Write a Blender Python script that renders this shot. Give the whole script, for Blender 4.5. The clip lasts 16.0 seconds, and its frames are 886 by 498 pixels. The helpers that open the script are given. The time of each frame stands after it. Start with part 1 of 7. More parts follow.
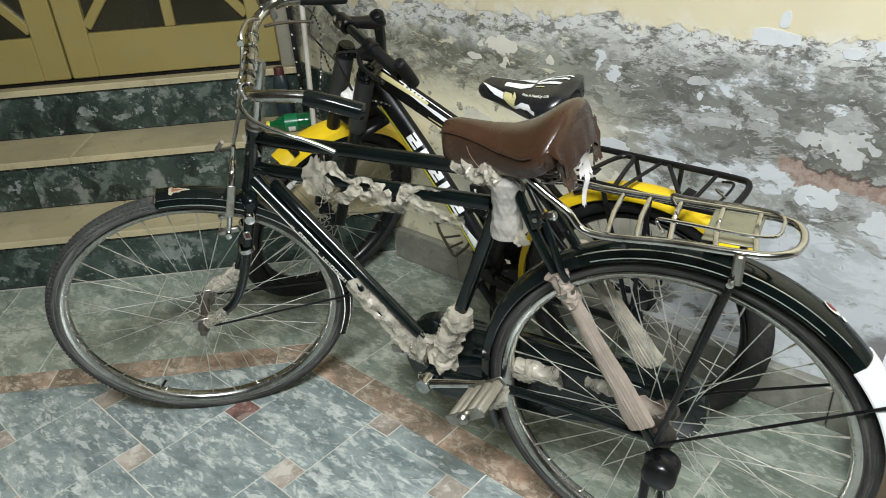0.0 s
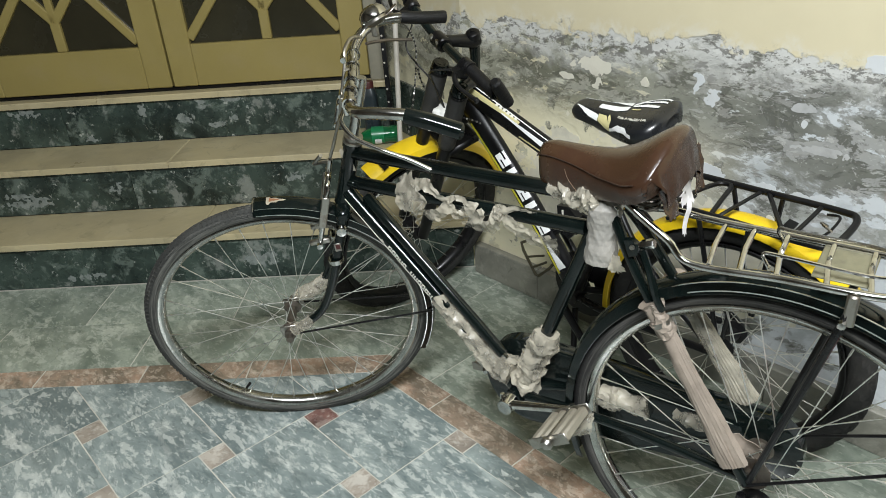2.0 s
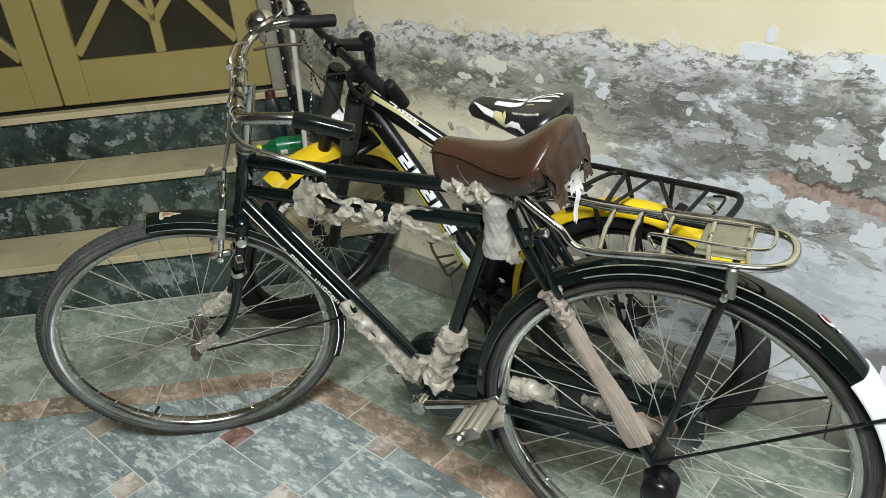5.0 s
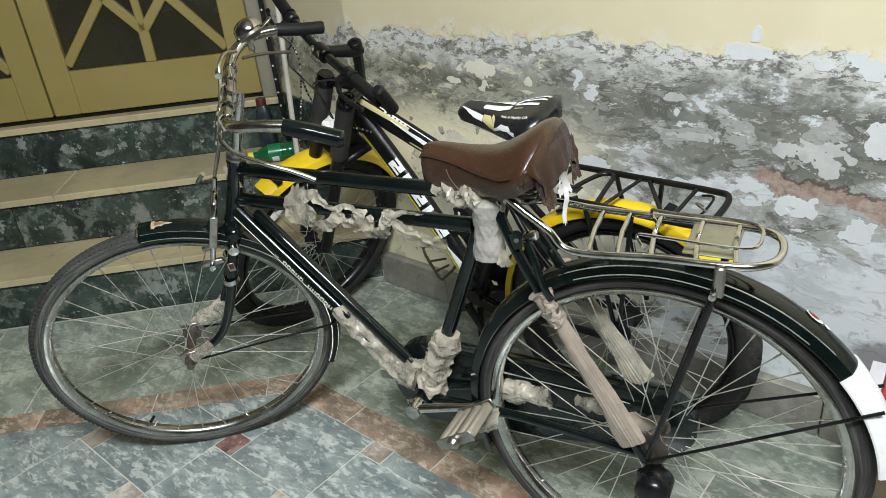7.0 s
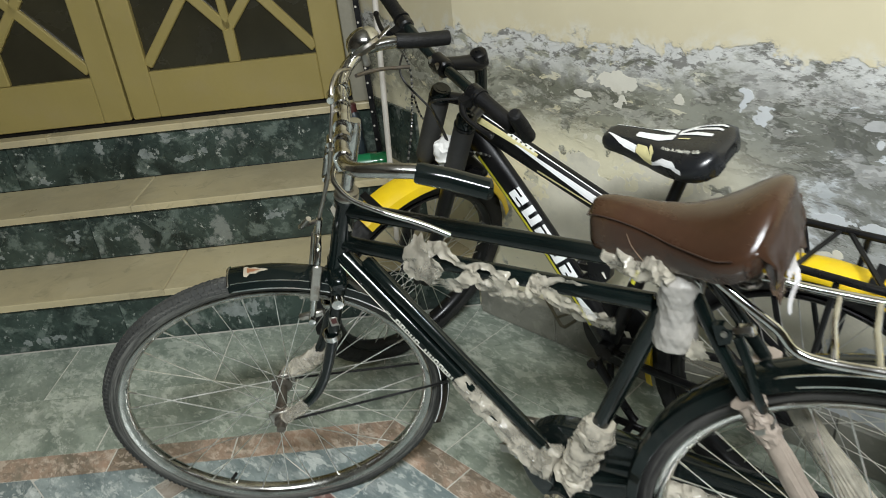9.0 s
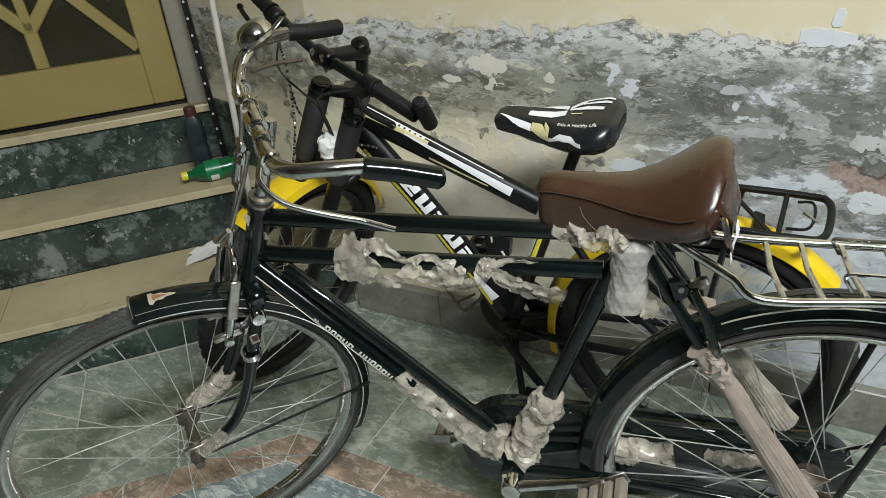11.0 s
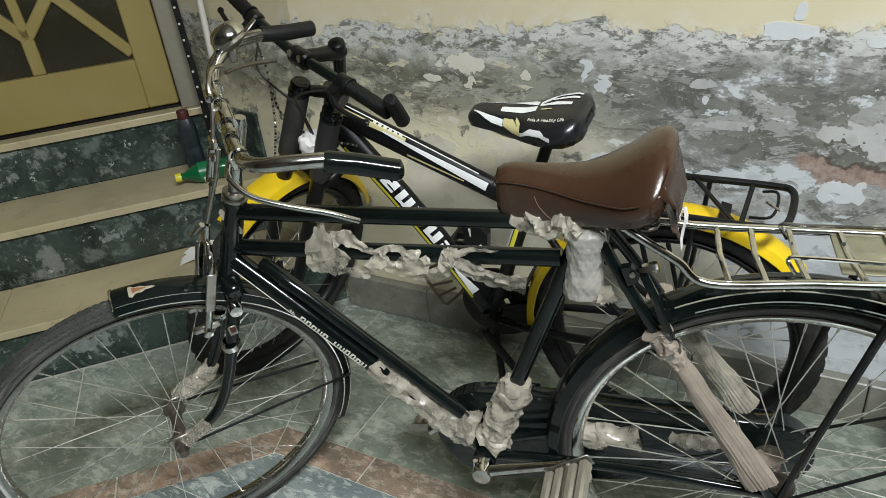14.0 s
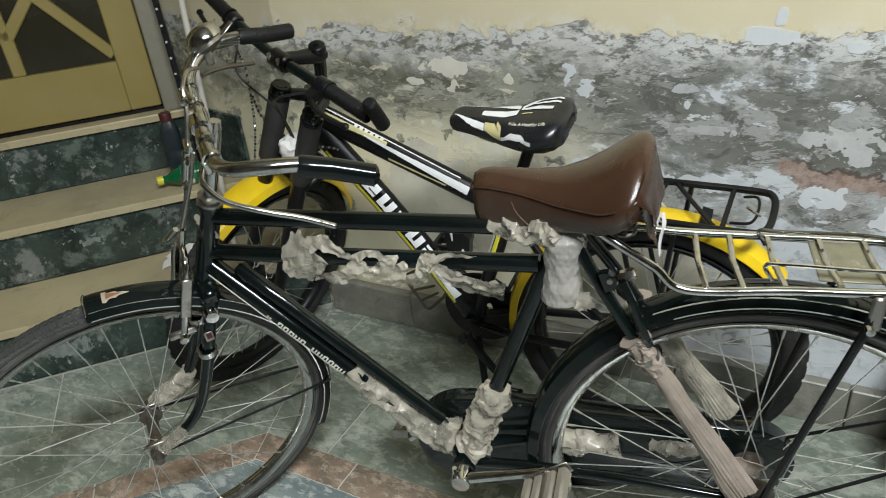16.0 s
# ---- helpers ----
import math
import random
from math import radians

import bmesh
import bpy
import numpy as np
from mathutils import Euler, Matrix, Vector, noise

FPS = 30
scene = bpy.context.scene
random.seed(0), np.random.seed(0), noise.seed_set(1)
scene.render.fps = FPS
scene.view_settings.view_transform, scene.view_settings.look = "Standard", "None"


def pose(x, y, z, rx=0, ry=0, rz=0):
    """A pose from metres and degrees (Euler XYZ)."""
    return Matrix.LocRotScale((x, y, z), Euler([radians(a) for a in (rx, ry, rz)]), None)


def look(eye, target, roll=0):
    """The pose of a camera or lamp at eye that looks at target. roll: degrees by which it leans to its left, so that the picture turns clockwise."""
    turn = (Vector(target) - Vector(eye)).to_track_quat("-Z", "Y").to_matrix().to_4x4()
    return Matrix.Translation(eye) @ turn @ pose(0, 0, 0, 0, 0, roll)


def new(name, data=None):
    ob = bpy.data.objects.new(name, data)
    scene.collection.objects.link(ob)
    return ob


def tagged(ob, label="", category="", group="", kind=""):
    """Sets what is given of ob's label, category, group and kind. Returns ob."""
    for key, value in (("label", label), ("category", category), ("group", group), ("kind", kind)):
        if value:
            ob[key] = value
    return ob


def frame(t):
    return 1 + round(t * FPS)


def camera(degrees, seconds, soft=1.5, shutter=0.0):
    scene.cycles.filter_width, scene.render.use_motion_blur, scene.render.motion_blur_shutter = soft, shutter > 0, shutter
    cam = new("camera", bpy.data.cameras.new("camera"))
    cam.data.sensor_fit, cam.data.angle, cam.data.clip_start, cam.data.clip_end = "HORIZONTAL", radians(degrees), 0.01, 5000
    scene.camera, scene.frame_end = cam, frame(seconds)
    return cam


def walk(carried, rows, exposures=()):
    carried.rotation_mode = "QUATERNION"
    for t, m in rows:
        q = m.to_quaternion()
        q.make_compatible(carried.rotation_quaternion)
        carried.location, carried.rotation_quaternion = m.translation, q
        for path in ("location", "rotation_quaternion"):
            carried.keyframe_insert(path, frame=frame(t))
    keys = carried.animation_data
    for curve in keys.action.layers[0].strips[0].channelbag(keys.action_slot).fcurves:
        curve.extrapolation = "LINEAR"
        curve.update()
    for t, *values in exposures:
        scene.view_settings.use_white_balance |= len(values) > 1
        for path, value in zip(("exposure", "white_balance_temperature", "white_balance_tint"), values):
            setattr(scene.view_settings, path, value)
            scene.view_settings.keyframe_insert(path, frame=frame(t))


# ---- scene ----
cam = camera(63.3, 16.0, soft=0.8, shutter=0.5)
PATH = [
    (0, (1.053, -1.581, 1.282), (-0.155, -0.311, 0.318), -4.2),
    (0.5, (1.059, -1.571, 1.272), (-0.122, -0.292, 0.288), -4.1),
    (1, (1.058, -1.566, 1.28), (-0.129, -0.312, 0.27), -5.0),
    (1.5, (1.041, -1.582, 1.281), (-0.189, -0.353, 0.292), -4.1),
    (2, (1.019, -1.607, 1.298), (-0.332, -0.456, 0.376), -4.3),
    (2.5, (1.024, -1.587, 1.284), (-0.312, -0.41, 0.374), -3.6),
    (3, (1.03, -1.588, 1.283), (-0.3, -0.412, 0.361), -4.0),
    (3.5, (1.043, -1.573, 1.275), (-0.205, -0.3, 0.369), -4.2),
    (3.7, (1.045, -1.569, 1.276), (-0.165, -0.272, 0.353), -4.4),
    (5.8, (1.064, -1.578, 1.278), (-0.158, -0.277, 0.375), -5.4),
    (6, (1.067, -1.576, 1.279), (-0.155, -0.272, 0.381), -5.5),
    (6.5, (1.071, -1.571, 1.281), (-0.136, -0.248, 0.391), -5.7),
    (7, (1.064, -1.573, 1.28), (-0.142, -0.26, 0.373), -5.9),
    (7.5, (1.05, -1.58, 1.28), (-0.163, -0.281, 0.362), -5.6),
    (8, (1.016, -1.575, 1.275), (-0.221, -0.333, 0.313), -4.9),
    (8.5, (0.916, -1.526, 1.277), (-0.401, -0.343, 0.347), -7.1),
    (9, (0.754, -1.45, 1.288), (-0.561, -0.26, 0.364), -6.6),
    (9.5, (0.673, -1.439, 1.288), (-0.475, -0.118, 0.32), -6.1),
    (10, (0.574, -1.494, 1.293), (-0.355, -0.024, 0.305), -6.3),
    (10.2, (0.55, -1.509, 1.292), (-0.333, -0.021, 0.289), -5.6),
    (12.3, (0.643, -1.581, 1.293), (-0.287, -0.09, 0.337), -6.1),
    (12.5, (0.645, -1.581, 1.291), (-0.292, -0.102, 0.324), -6.4),
    (13, (0.653, -1.569, 1.288), (-0.24, -0.069, 0.314), -6.8),
    (13.5, (0.66, -1.559, 1.286), (-0.242, -0.078, 0.289), -7.2),
    (14, (0.66, -1.555, 1.289), (-0.255, -0.072, 0.308), -6.7),
    (14.5, (0.653, -1.547, 1.289), (-0.271, -0.072, 0.304), -6.6),
    (15, (0.641, -1.533, 1.282), (-0.31, -0.088, 0.279), -6.5),
    (15.5, (0.646, -1.528, 1.283), (-0.275, -0.067, 0.274), -5.8),
    (16, (0.672, -1.535, 1.285), (-0.222, -0.036, 0.308), -6.2),
]
walk(cam, [(t, look(eye, target, roll)) for t, eye, target, roll in PATH], ((0.0, 0.0), (8.5, 0.0), (10.0, -0.15), (12.5, -0.26), (16.0, -0.27)))

# ---------------------------------------------------------------- light
world = bpy.data.worlds.new("night_air")
scene.world = world
world.use_nodes = True
world.node_tree.nodes["Background"].inputs[0].default_value = (0.9, 0.93, 1.0, 1)
world.node_tree.nodes["Background"].inputs[1].default_value = 0.02


def lamp(name, kind, energy, m, size=(1.0, 0.2), colour=(1, 0.97, 0.9)):
    data = bpy.data.lights.new(name, kind)
    data.energy, data.color = energy, colour
    if kind == "AREA":
        data.shape, data.size, data.size_y = "RECTANGLE", size[0], size[1]
    ob = new(name, data)
    ob.matrix_world = m
    return ob


LAMP = (1.42, -1.88, 2.62)
lamp("tube_lamp", "AREA", 134, look(LAMP, (0.0, -0.9, 0.2)), (1.2, 0.25), (0.90, 0.945, 0.97))
scene.view_settings.exposure = 0.0

# ---------------------------------------------------------------- geometry helpers


class Geo:
    """Vertices and faces of one mesh, gathered piece by piece."""

    def __init__(self):
        self.v, self.f = [], []

    def add(self, v, f):
        k = len(self.v)
        self.v += [tuple(p) for p in v]
        self.f += [tuple(i + k for i in face) for face in f]
        return self

    def tube(self, pts, r, seg=10, caps=True, closed=False):
        pts = [Vector(p) for p in pts]
        n = len(pts)
        rr = r if isinstance(r, (list, tuple)) else [r] * n
        tang = []
        for i in range(n):
            a = pts[(i - 1) % n] if closed else pts[max(i - 1, 0)]
            b = pts[(i + 1) % n] if closed else pts[min(i + 1, n - 1)]
            tang.append((b - a).normalized())
        ref = Vector((0, 0, 1)) if abs(tang[0].z) < 0.9 else Vector((1, 0, 0))
        u = tang[0].cross(ref).normalized()
        v, f = [], []
        for i in range(n):
            u = (u - tang[i] * u.dot(tang[i])).normalized()
            w = tang[i].cross(u)
            for j in range(seg):
                a = 2 * math.pi * j / seg
                v.append(pts[i] + rr[i] * (math.cos(a) * u + math.sin(a) * w))
        for i in range(n if closed else n - 1):
            for j in range(seg):
                a, b = i * seg + j, i * seg + (j + 1) % seg
                c, d = ((i + 1) % n) * seg + (j + 1) % seg, ((i + 1) % n) * seg + j
                f.append((a, b, c, d))
        if caps and not closed:
            f.append(tuple(range(seg - 1, -1, -1)))
            f.append(tuple((n - 1) * seg + j for j in range(seg)))
        return self.add(v, f)

    def lathe(self, prof, seg=32, axis="Y", closed_profile=False, at=(0, 0, 0), a0=0.0, a1=360.0):
        """Turns (radius, along) pairs round an axis through at."""
        full = abs(a1 - a0) >= 359.9
        m = len(prof)
        v, f = [], []
        steps = seg if full else seg + 1
        for i in range(steps):
            a = radians(a0 + (a1 - a0) * i / seg)
            c, s = math.cos(a), math.sin(a)
            for r, h in prof:
                if axis == "Y":
                    p = (r * c, h, r * s)
                elif axis == "Z":
                    p = (r * c, r * s, h)
                else:
                    p = (h, r * c, r * s)
                v.append((p[0] + at[0], p[1] + at[1], p[2] + at[2]))
        for i in range(seg):
            k, k2 = i * m, ((i + 1) % steps) * m
            for j in range(m if closed_profile else m - 1):
                j2 = (j + 1) % m
                f.append((k + j, k + j2, k2 + j2, k2 + j))
        if not full and closed_profile:
            f.append(tuple(range(m - 1, -1, -1)))
            f.append(tuple(seg * m + j for j in range(m)))
        return self.add(v, f)

    def box(self, size, at=(0, 0, 0), bevel=0.002, m=None):
        x, y, z = (s / 2 for s in size)
        b = min(bevel, x * 0.9, y * 0.9, z * 0.9)
        pts = []
        for sx in (-1, 1):
            for sy in (-1, 1):
                for sz in (-1, 1):
                    pts += [(sx * (x - b), sy * (y - b), sz * z), (sx * (x - b), sy * y, sz * (z - b)), (sx * x, sy * (y - b), sz * (z - b))]
        return self.hull(pts, at, m)

    def hull(self, pts, at=(0, 0, 0), m=None):
        bm = bmesh.new()
        for p in pts:
            p = Vector(p)
            if m is not None:
                p = m @ p
            bm.verts.new(p + Vector(at))
        bmesh.ops.convex_hull(bm, input=bm.verts)
        bmesh.ops.dissolve_limit(bm, angle_limit=radians(2), verts=bm.verts, edges=bm.edges)
        bm.verts.index_update()
        v = [tuple(q.co) for q in bm.verts]
        f = [tuple(q.index for q in face.verts) for face in bm.faces]
        bm.free()
        return self.add(v, f)

    def grid(self, rows, wrap=False, caps=False):
        m = len(rows[0])
        v = [p for row in rows for p in row]
        f = []
        for i in range(len(rows) - 1):
            for j in range(m if wrap else m - 1):
                j2 = (j + 1) % m
                f.append((i * m + j, i * m + j2, (i + 1) * m + j2, (i + 1) * m + j))
        if caps:
            f.append(tuple(range(m - 1, -1, -1)))
            f.append(tuple((len(rows) - 1) * m + j for j in range(m)))
        return self.add(v, f)

    def prism(self, plan, z0, z1):
        """An upright block on a plan outline, counter-clockwise from above."""
        n = len(plan)
        v = [(x, y, z0) for x, y in plan] + [(x, y, z1) for x, y in plan]
        f = [tuple(range(n - 1, -1, -1)), tuple(range(n, 2 * n))] + [(i, (i + 1) % n, n + (i + 1) % n, n + i) for i in range(n)]
        return self.add(v, f)

    def mesh(self, name, smooth=True, angle=38):
        me = bpy.data.meshes.new(name)
        me.from_pydata([tuple(p) for p in self.v], [], self.f)
        me.validate()
        bm = bmesh.new()
        bm.from_mesh(me)
        bmesh.ops.recalc_face_normals(bm, faces=bm.faces)
        bm.to_mesh(me)
        bm.free()
        if smooth:
            me.polygons.foreach_set("use_smooth", [True] * len(me.polygons))
            me.set_sharp_from_angle(angle=radians(angle))
        return me


def bend(pts, n=8):
    """A smooth line through the points."""
    p = [Vector(q) for q in pts]
    p = [p[0] * 2 - p[1]] + p + [p[-1] * 2 - p[-2]]
    out = []
    for i in range(1, len(p) - 2):
        for k in range(n):
            t = k / n
            a, b, c, d = p[i - 1], p[i], p[i + 1], p[i + 2]
            out.append(0.5 * ((2 * b) + (c - a) * t + (2 * a - 5 * b + 4 * c - d) * t * t + (3 * b - a - 3 * c + d) * t**3))
    return out + [p[-2]]


def part(name, geo, material, parent=None, label="", m=None, smooth=True, angle=38):
    me = geo if isinstance(geo, bpy.types.Mesh) else geo.mesh(name, smooth, angle)
    if material and not me.materials:
        me.materials.append(material)
    ob = new(name, me)
    if parent is not None:
        ob.parent = parent
    if m is not None:
        ob.matrix_basis = m
    if label:
        tagged(ob, label)
    return ob


def thing(name, m, label, category, group="", kind=""):
    ob = new(name)
    ob.empty_display_size = 0.05
    ob.matrix_basis = m
    return tagged(ob, label, category, group, kind)


# ---------------------------------------------------------------- materials


def material(name, base, rough=0.5, metal=0.0, vary=0.15, scale=8.0, bump=0.0, bump_scale=60.0, dirt=None, dirt_amount=0.3, dirt_scale=5.0, coat=0.0, spec=0.5, grain_scale=90.0, rough_vary=0.12, alpha=None, alpha_vary=0.0, trans=0.0):
    mat = bpy.data.materials.new(name)
    mat.use_nodes = True
    nt = mat.node_tree
    bs = nt.nodes["Principled BSDF"]
    tc = nt.nodes.new("ShaderNodeTexCoord")

    def noise_node(s, d=5.0, r=0.6):
        n = nt.nodes.new("ShaderNodeTexNoise")
        n.inputs["Scale"].default_value, n.inputs["Detail"].default_value, n.inputs["Roughness"].default_value = s, d, r
        nt.links.new(tc.outputs["Object"], n.inputs["Vector"])
        return n.outputs["Fac"]

    def ramp(sock, lo, hi, a=0.0, b=1.0):
        n = nt.nodes.new("ShaderNodeMapRange")
        n.inputs[1].default_value, n.inputs[2].default_value, n.inputs[3].default_value, n.inputs[4].default_value = lo, hi, a, b
        nt.links.new(sock, n.inputs[0])
        return n.outputs[0]

    def mix(fac, a, b):
        n = nt.nodes.new("ShaderNodeMix")
        n.data_type = "RGBA"
        for i, s in ((0, fac), (6, a), (7, b)):
            if isinstance(s, (float, int)):
                n.inputs[i].default_value = s
            elif isinstance(s, (tuple, list)):
                n.inputs[i].default_value = (*s[:3], 1)
            else:
                nt.links.new(s, n.inputs[i])
        return n.outputs[2]

    dark = tuple(c * (1 - vary) for c in base)
    lite = tuple(min(1, c * (1 + vary)) for c in base)
    col = mix(ramp(noise_node(scale), 0.35, 0.65), dark, lite)
    fine = noise_node(grain_scale, 3.0)
    col = mix(ramp(fine, 0.3, 0.7, 0.0, 0.35), col, tuple(c * (1 - vary * 1.2) for c in base))
    if dirt:
        col = mix(ramp(noise_node(dirt_scale, 8.0, 0.68), 0.5, 0.68, 0.0, dirt_amount), col, dirt)
    nt.links.new(col, bs.inputs["Base Color"])
    nt.links.new(ramp(noise_node(scale * 2.3), 0.3, 0.7, max(0.02, rough - rough_vary), min(1, rough + rough_vary)), bs.inputs["Roughness"])
    bs.inputs["Metallic"].default_value = metal
    bs.inputs["Coat Weight"].default_value = coat
    bs.inputs["Specular IOR Level"].default_value = spec
    bs.inputs["Coat Roughness"].default_value = 0.1
    if trans:
        bs.inputs["Transmission Weight"].default_value = trans
    if alpha is not None:
        bs.inputs["Alpha"].default_value = alpha
        if alpha_vary:
            nt.links.new(ramp(noise_node(22.0, 3.0, 0.5), 0.4, 0.6, alpha - alpha_vary, alpha + alpha_vary), bs.inputs["Alpha"])
    if bump:
        b = nt.nodes.new("ShaderNodeBump")
        b.inputs["Strength"].default_value, b.inputs["Distance"].default_value = min(1, bump), 0.004
        nt.links.new(noise_node(bump_scale, 6.0), b.inputs["Height"])
        nt.links.new(b.outputs[0], bs.inputs["Normal"])
    return mat


BLACK_PAINT = material("black_enamel", (0.0035, 0.0065, 0.006), 0.12, vary=0.3, dirt=(0.07, 0.066, 0.058), dirt_amount=0.06, dirt_scale=9, coat=0.12, spec=0.4, rough_vary=0.06)
FLAT_BLACK = material("matt_black", (0.0045, 0.0045, 0.005), 0.34, vary=0.3, spec=0.35, dirt=(0.05, 0.047, 0.042), dirt_amount=0.1, dirt_scale=14)
GRIP_RUBBER = material("grip_rubber", (0.005, 0.005, 0.0055), 0.5, vary=0.3, spec=0.3, bump=0.5, bump_scale=240, dirt=(0.05, 0.05, 0.046), dirt_amount=0.15)
def tyre_material(name, base, dust, amount):
    """Rubber with dust worn into rings round the tyre."""
    mat = material(name, base, 0.82, vary=0.3, bump=0.5, bump_scale=180)
    nt = mat.node_tree
    L = nt.links.new
    bs = nt.nodes["Principled BSDF"]
    old = bs.inputs["Base Color"].links[0].from_socket
    tc = nt.nodes.new("ShaderNodeTexCoord")
    sep = nt.nodes.new("ShaderNodeSeparateXYZ")
    L(tc.outputs["Object"], sep.inputs[0])
    flat = nt.nodes.new("ShaderNodeCombineXYZ")
    L(sep.outputs["X"], flat.inputs[0])
    L(sep.outputs["Z"], flat.inputs[1])
    rad = nt.nodes.new("ShaderNodeVectorMath")
    rad.operation = "LENGTH"
    L(flat.outputs[0], rad.inputs[0])
    sc = nt.nodes.new("ShaderNodeMath")
    sc.operation = "MULTIPLY"
    sc.inputs[1].default_value = 26.0
    L(rad.outputs["Value"], sc.inputs[0])
    vec = nt.nodes.new("ShaderNodeCombineXYZ")
    L(sep.outputs["X"], vec.inputs[0])
    L(sep.outputs["Z"], vec.inputs[1])
    L(sc.outputs[0], vec.inputs[2])
    n = nt.nodes.new("ShaderNodeTexNoise")
    n.inputs["Scale"].default_value, n.inputs["Detail"].default_value, n.inputs["Roughness"].default_value = 6.5, 7.0, 0.7
    L(vec.outputs[0], n.inputs["Vector"])
    r = nt.nodes.new("ShaderNodeMapRange")
    r.inputs[1].default_value, r.inputs[2].default_value, r.inputs[4].default_value = 0.44, 0.62, amount
    low = nt.nodes.new("ShaderNodeMapRange")
    low.inputs[1].default_value, low.inputs[2].default_value, low.inputs[3].default_value, low.inputs[4].default_value = 0.315, 0.342, 0.09, -0.10
    L(rad.outputs["Value"], low.inputs[0])
    add = nt.nodes.new("ShaderNodeMath")
    add.operation = "ADD"
    L(n.outputs["Fac"], add.inputs[0])
    L(low.outputs[0], add.inputs[1])
    L(add.outputs[0], r.inputs[0])
    mx = nt.nodes.new("ShaderNodeMix")
    mx.data_type = "RGBA"
    L(r.outputs[0], mx.inputs[0])
    L(old, mx.inputs[6])
    mx.inputs[7].default_value = (*dust, 1)
    L(mx.outputs[2], bs.inputs["Base Color"])
    return mat


TYRE_RUBBER = tyre_material("dusty_tyre", (0.017, 0.0165, 0.0155), (0.105, 0.10, 0.09), 0.72)
TREAD_RUBBER = tyre_material("dusty_knobbed_tyre", (0.034, 0.0345, 0.031), (0.165, 0.163, 0.145), 0.8)
DARK_TYRE = material("dark_tyre", (0.012, 0.012, 0.0115), 0.75, vary=0.3, bump=0.5, bump_scale=180, dirt=(0.07, 0.064, 0.056), dirt_amount=0.35, dirt_scale=9)
CHROME = material("worn_chrome", (0.60, 0.595, 0.57), 0.14, 1.0, vary=0.12, dirt=(0.17, 0.13, 0.085), dirt_amount=0.5, dirt_scale=30, rough_vary=0.1)
DULL_STEEL = material("dull_steel", (0.42, 0.4, 0.36), 0.38, 1.0, vary=0.2, dirt=(0.16, 0.11, 0.07), dirt_amount=0.6, dirt_scale=24)
SPOKE_STEEL = material("spoke_steel", (0.80, 0.79, 0.75), 0.34, 1.0, vary=0.15, dirt=(0.3, 0.25, 0.2), dirt_amount=0.4, dirt_scale=30)
RIM_STEEL = material("rim_steel", (0.52, 0.52, 0.485), 0.22, 1.0, vary=0.15, dirt=(0.16, 0.135, 0.105), dirt_amount=0.6, dirt_scale=14, rough_vary=0.08)
BROWN_LEATHER = material("brown_leather", (0.040, 0.0195, 0.011), 0.22, vary=0.22, bump=0.10, bump_scale=300, dirt=(0.075, 0.046, 0.02), dirt_amount=0.4, dirt_scale=7, scale=6, coat=0.12)
LEATHER_EDGE = material("leather_edge", (0.034, 0.017, 0.011), 0.4, vary=0.2)
FOAM_WHITE = material("white_lining", (0.72, 0.7, 0.7), 0.8, vary=0.08, bump=0.3)
PLASTIC_WRAP = material("crumpled_film", (0.56, 0.515, 0.415), 0.2, vary=0.22, bump=0.5, bump_scale=110, dirt=(0.34, 0.305, 0.235), dirt_amount=0.55, dirt_scale=22, coat=0.35, alpha=0.56, alpha_vary=0.18)
BUBBLE_FILM = material("bubble_film", (0.40, 0.38, 0.345), 0.42, vary=0.15, bump=0.5, bump_scale=70, dirt=(0.34, 0.31, 0.26), dirt_amount=0.4, dirt_scale=14, coat=0.08, alpha=0.88)
CARD_WRAP = material("paper_sleeve", (0.29, 0.24, 0.195), 0.6, vary=0.18, bump=0.4, bump_scale=60, dirt=(0.17, 0.135, 0.105), dirt_amount=0.6, dirt_scale=12)
YELLOW_PLASTIC = material("yellow_plastic", (0.80, 0.55, 0.012), 0.38, vary=0.06, dirt=(0.4, 0.28, 0.05), dirt_amount=0.3, dirt_scale=9)
YELLOW_PAINT = material("yellow_paint", (0.72, 0.66, 0.05), 0.3, vary=0.08)
PALE_YELLOW = material("pale_yellow", (0.62, 0.56, 0.28), 0.35, vary=0.1)
WHITE_PAINT = material("white_enamel", (0.78, 0.79, 0.78), 0.3, vary=0.05, dirt=(0.5, 0.48, 0.44), dirt_amount=0.2)
PAPER = material("white_paper", (0.74, 0.73, 0.69), 0.8, vary=0.06, bump=0.25, bump_scale=30)
BADGE_CREAM = material("badge_cream", (0.38, 0.33, 0.25), 0.4, vary=0.2)
DECAL = material("cream_decal", (0.74, 0.725, 0.63), 0.4, vary=0.15)
ORANGE_DECAL = material("orange_decal", (0.26, 0.115, 0.055), 0.4, vary=0.2)
RED_PLASTIC = material("red_plastic", (0.22, 0.014, 0.014), 0.25, vary=0.15)
DULL_RED = material("dull_red_cap", (0.07, 0.015, 0.013), 0.5, vary=0.2)
GREEN_PET = material("green_bottle", (0.004, 0.11, 0.035), 0.1, vary=0.2, coat=0.5, scale=20)
GREEN_LABEL = material("green_label", (0.01, 0.19, 0.07), 0.35, vary=0.15)
BLUE_PLASTIC = material("slate_plastic", (0.022, 0.032, 0.038), 0.35, vary=0.15, dirt=(0.2, 0.2, 0.19), dirt_amount=0.3)
CABLE_BLACK = material("cable_black", (0.012, 0.012, 0.012), 0.4, vary=0.2)
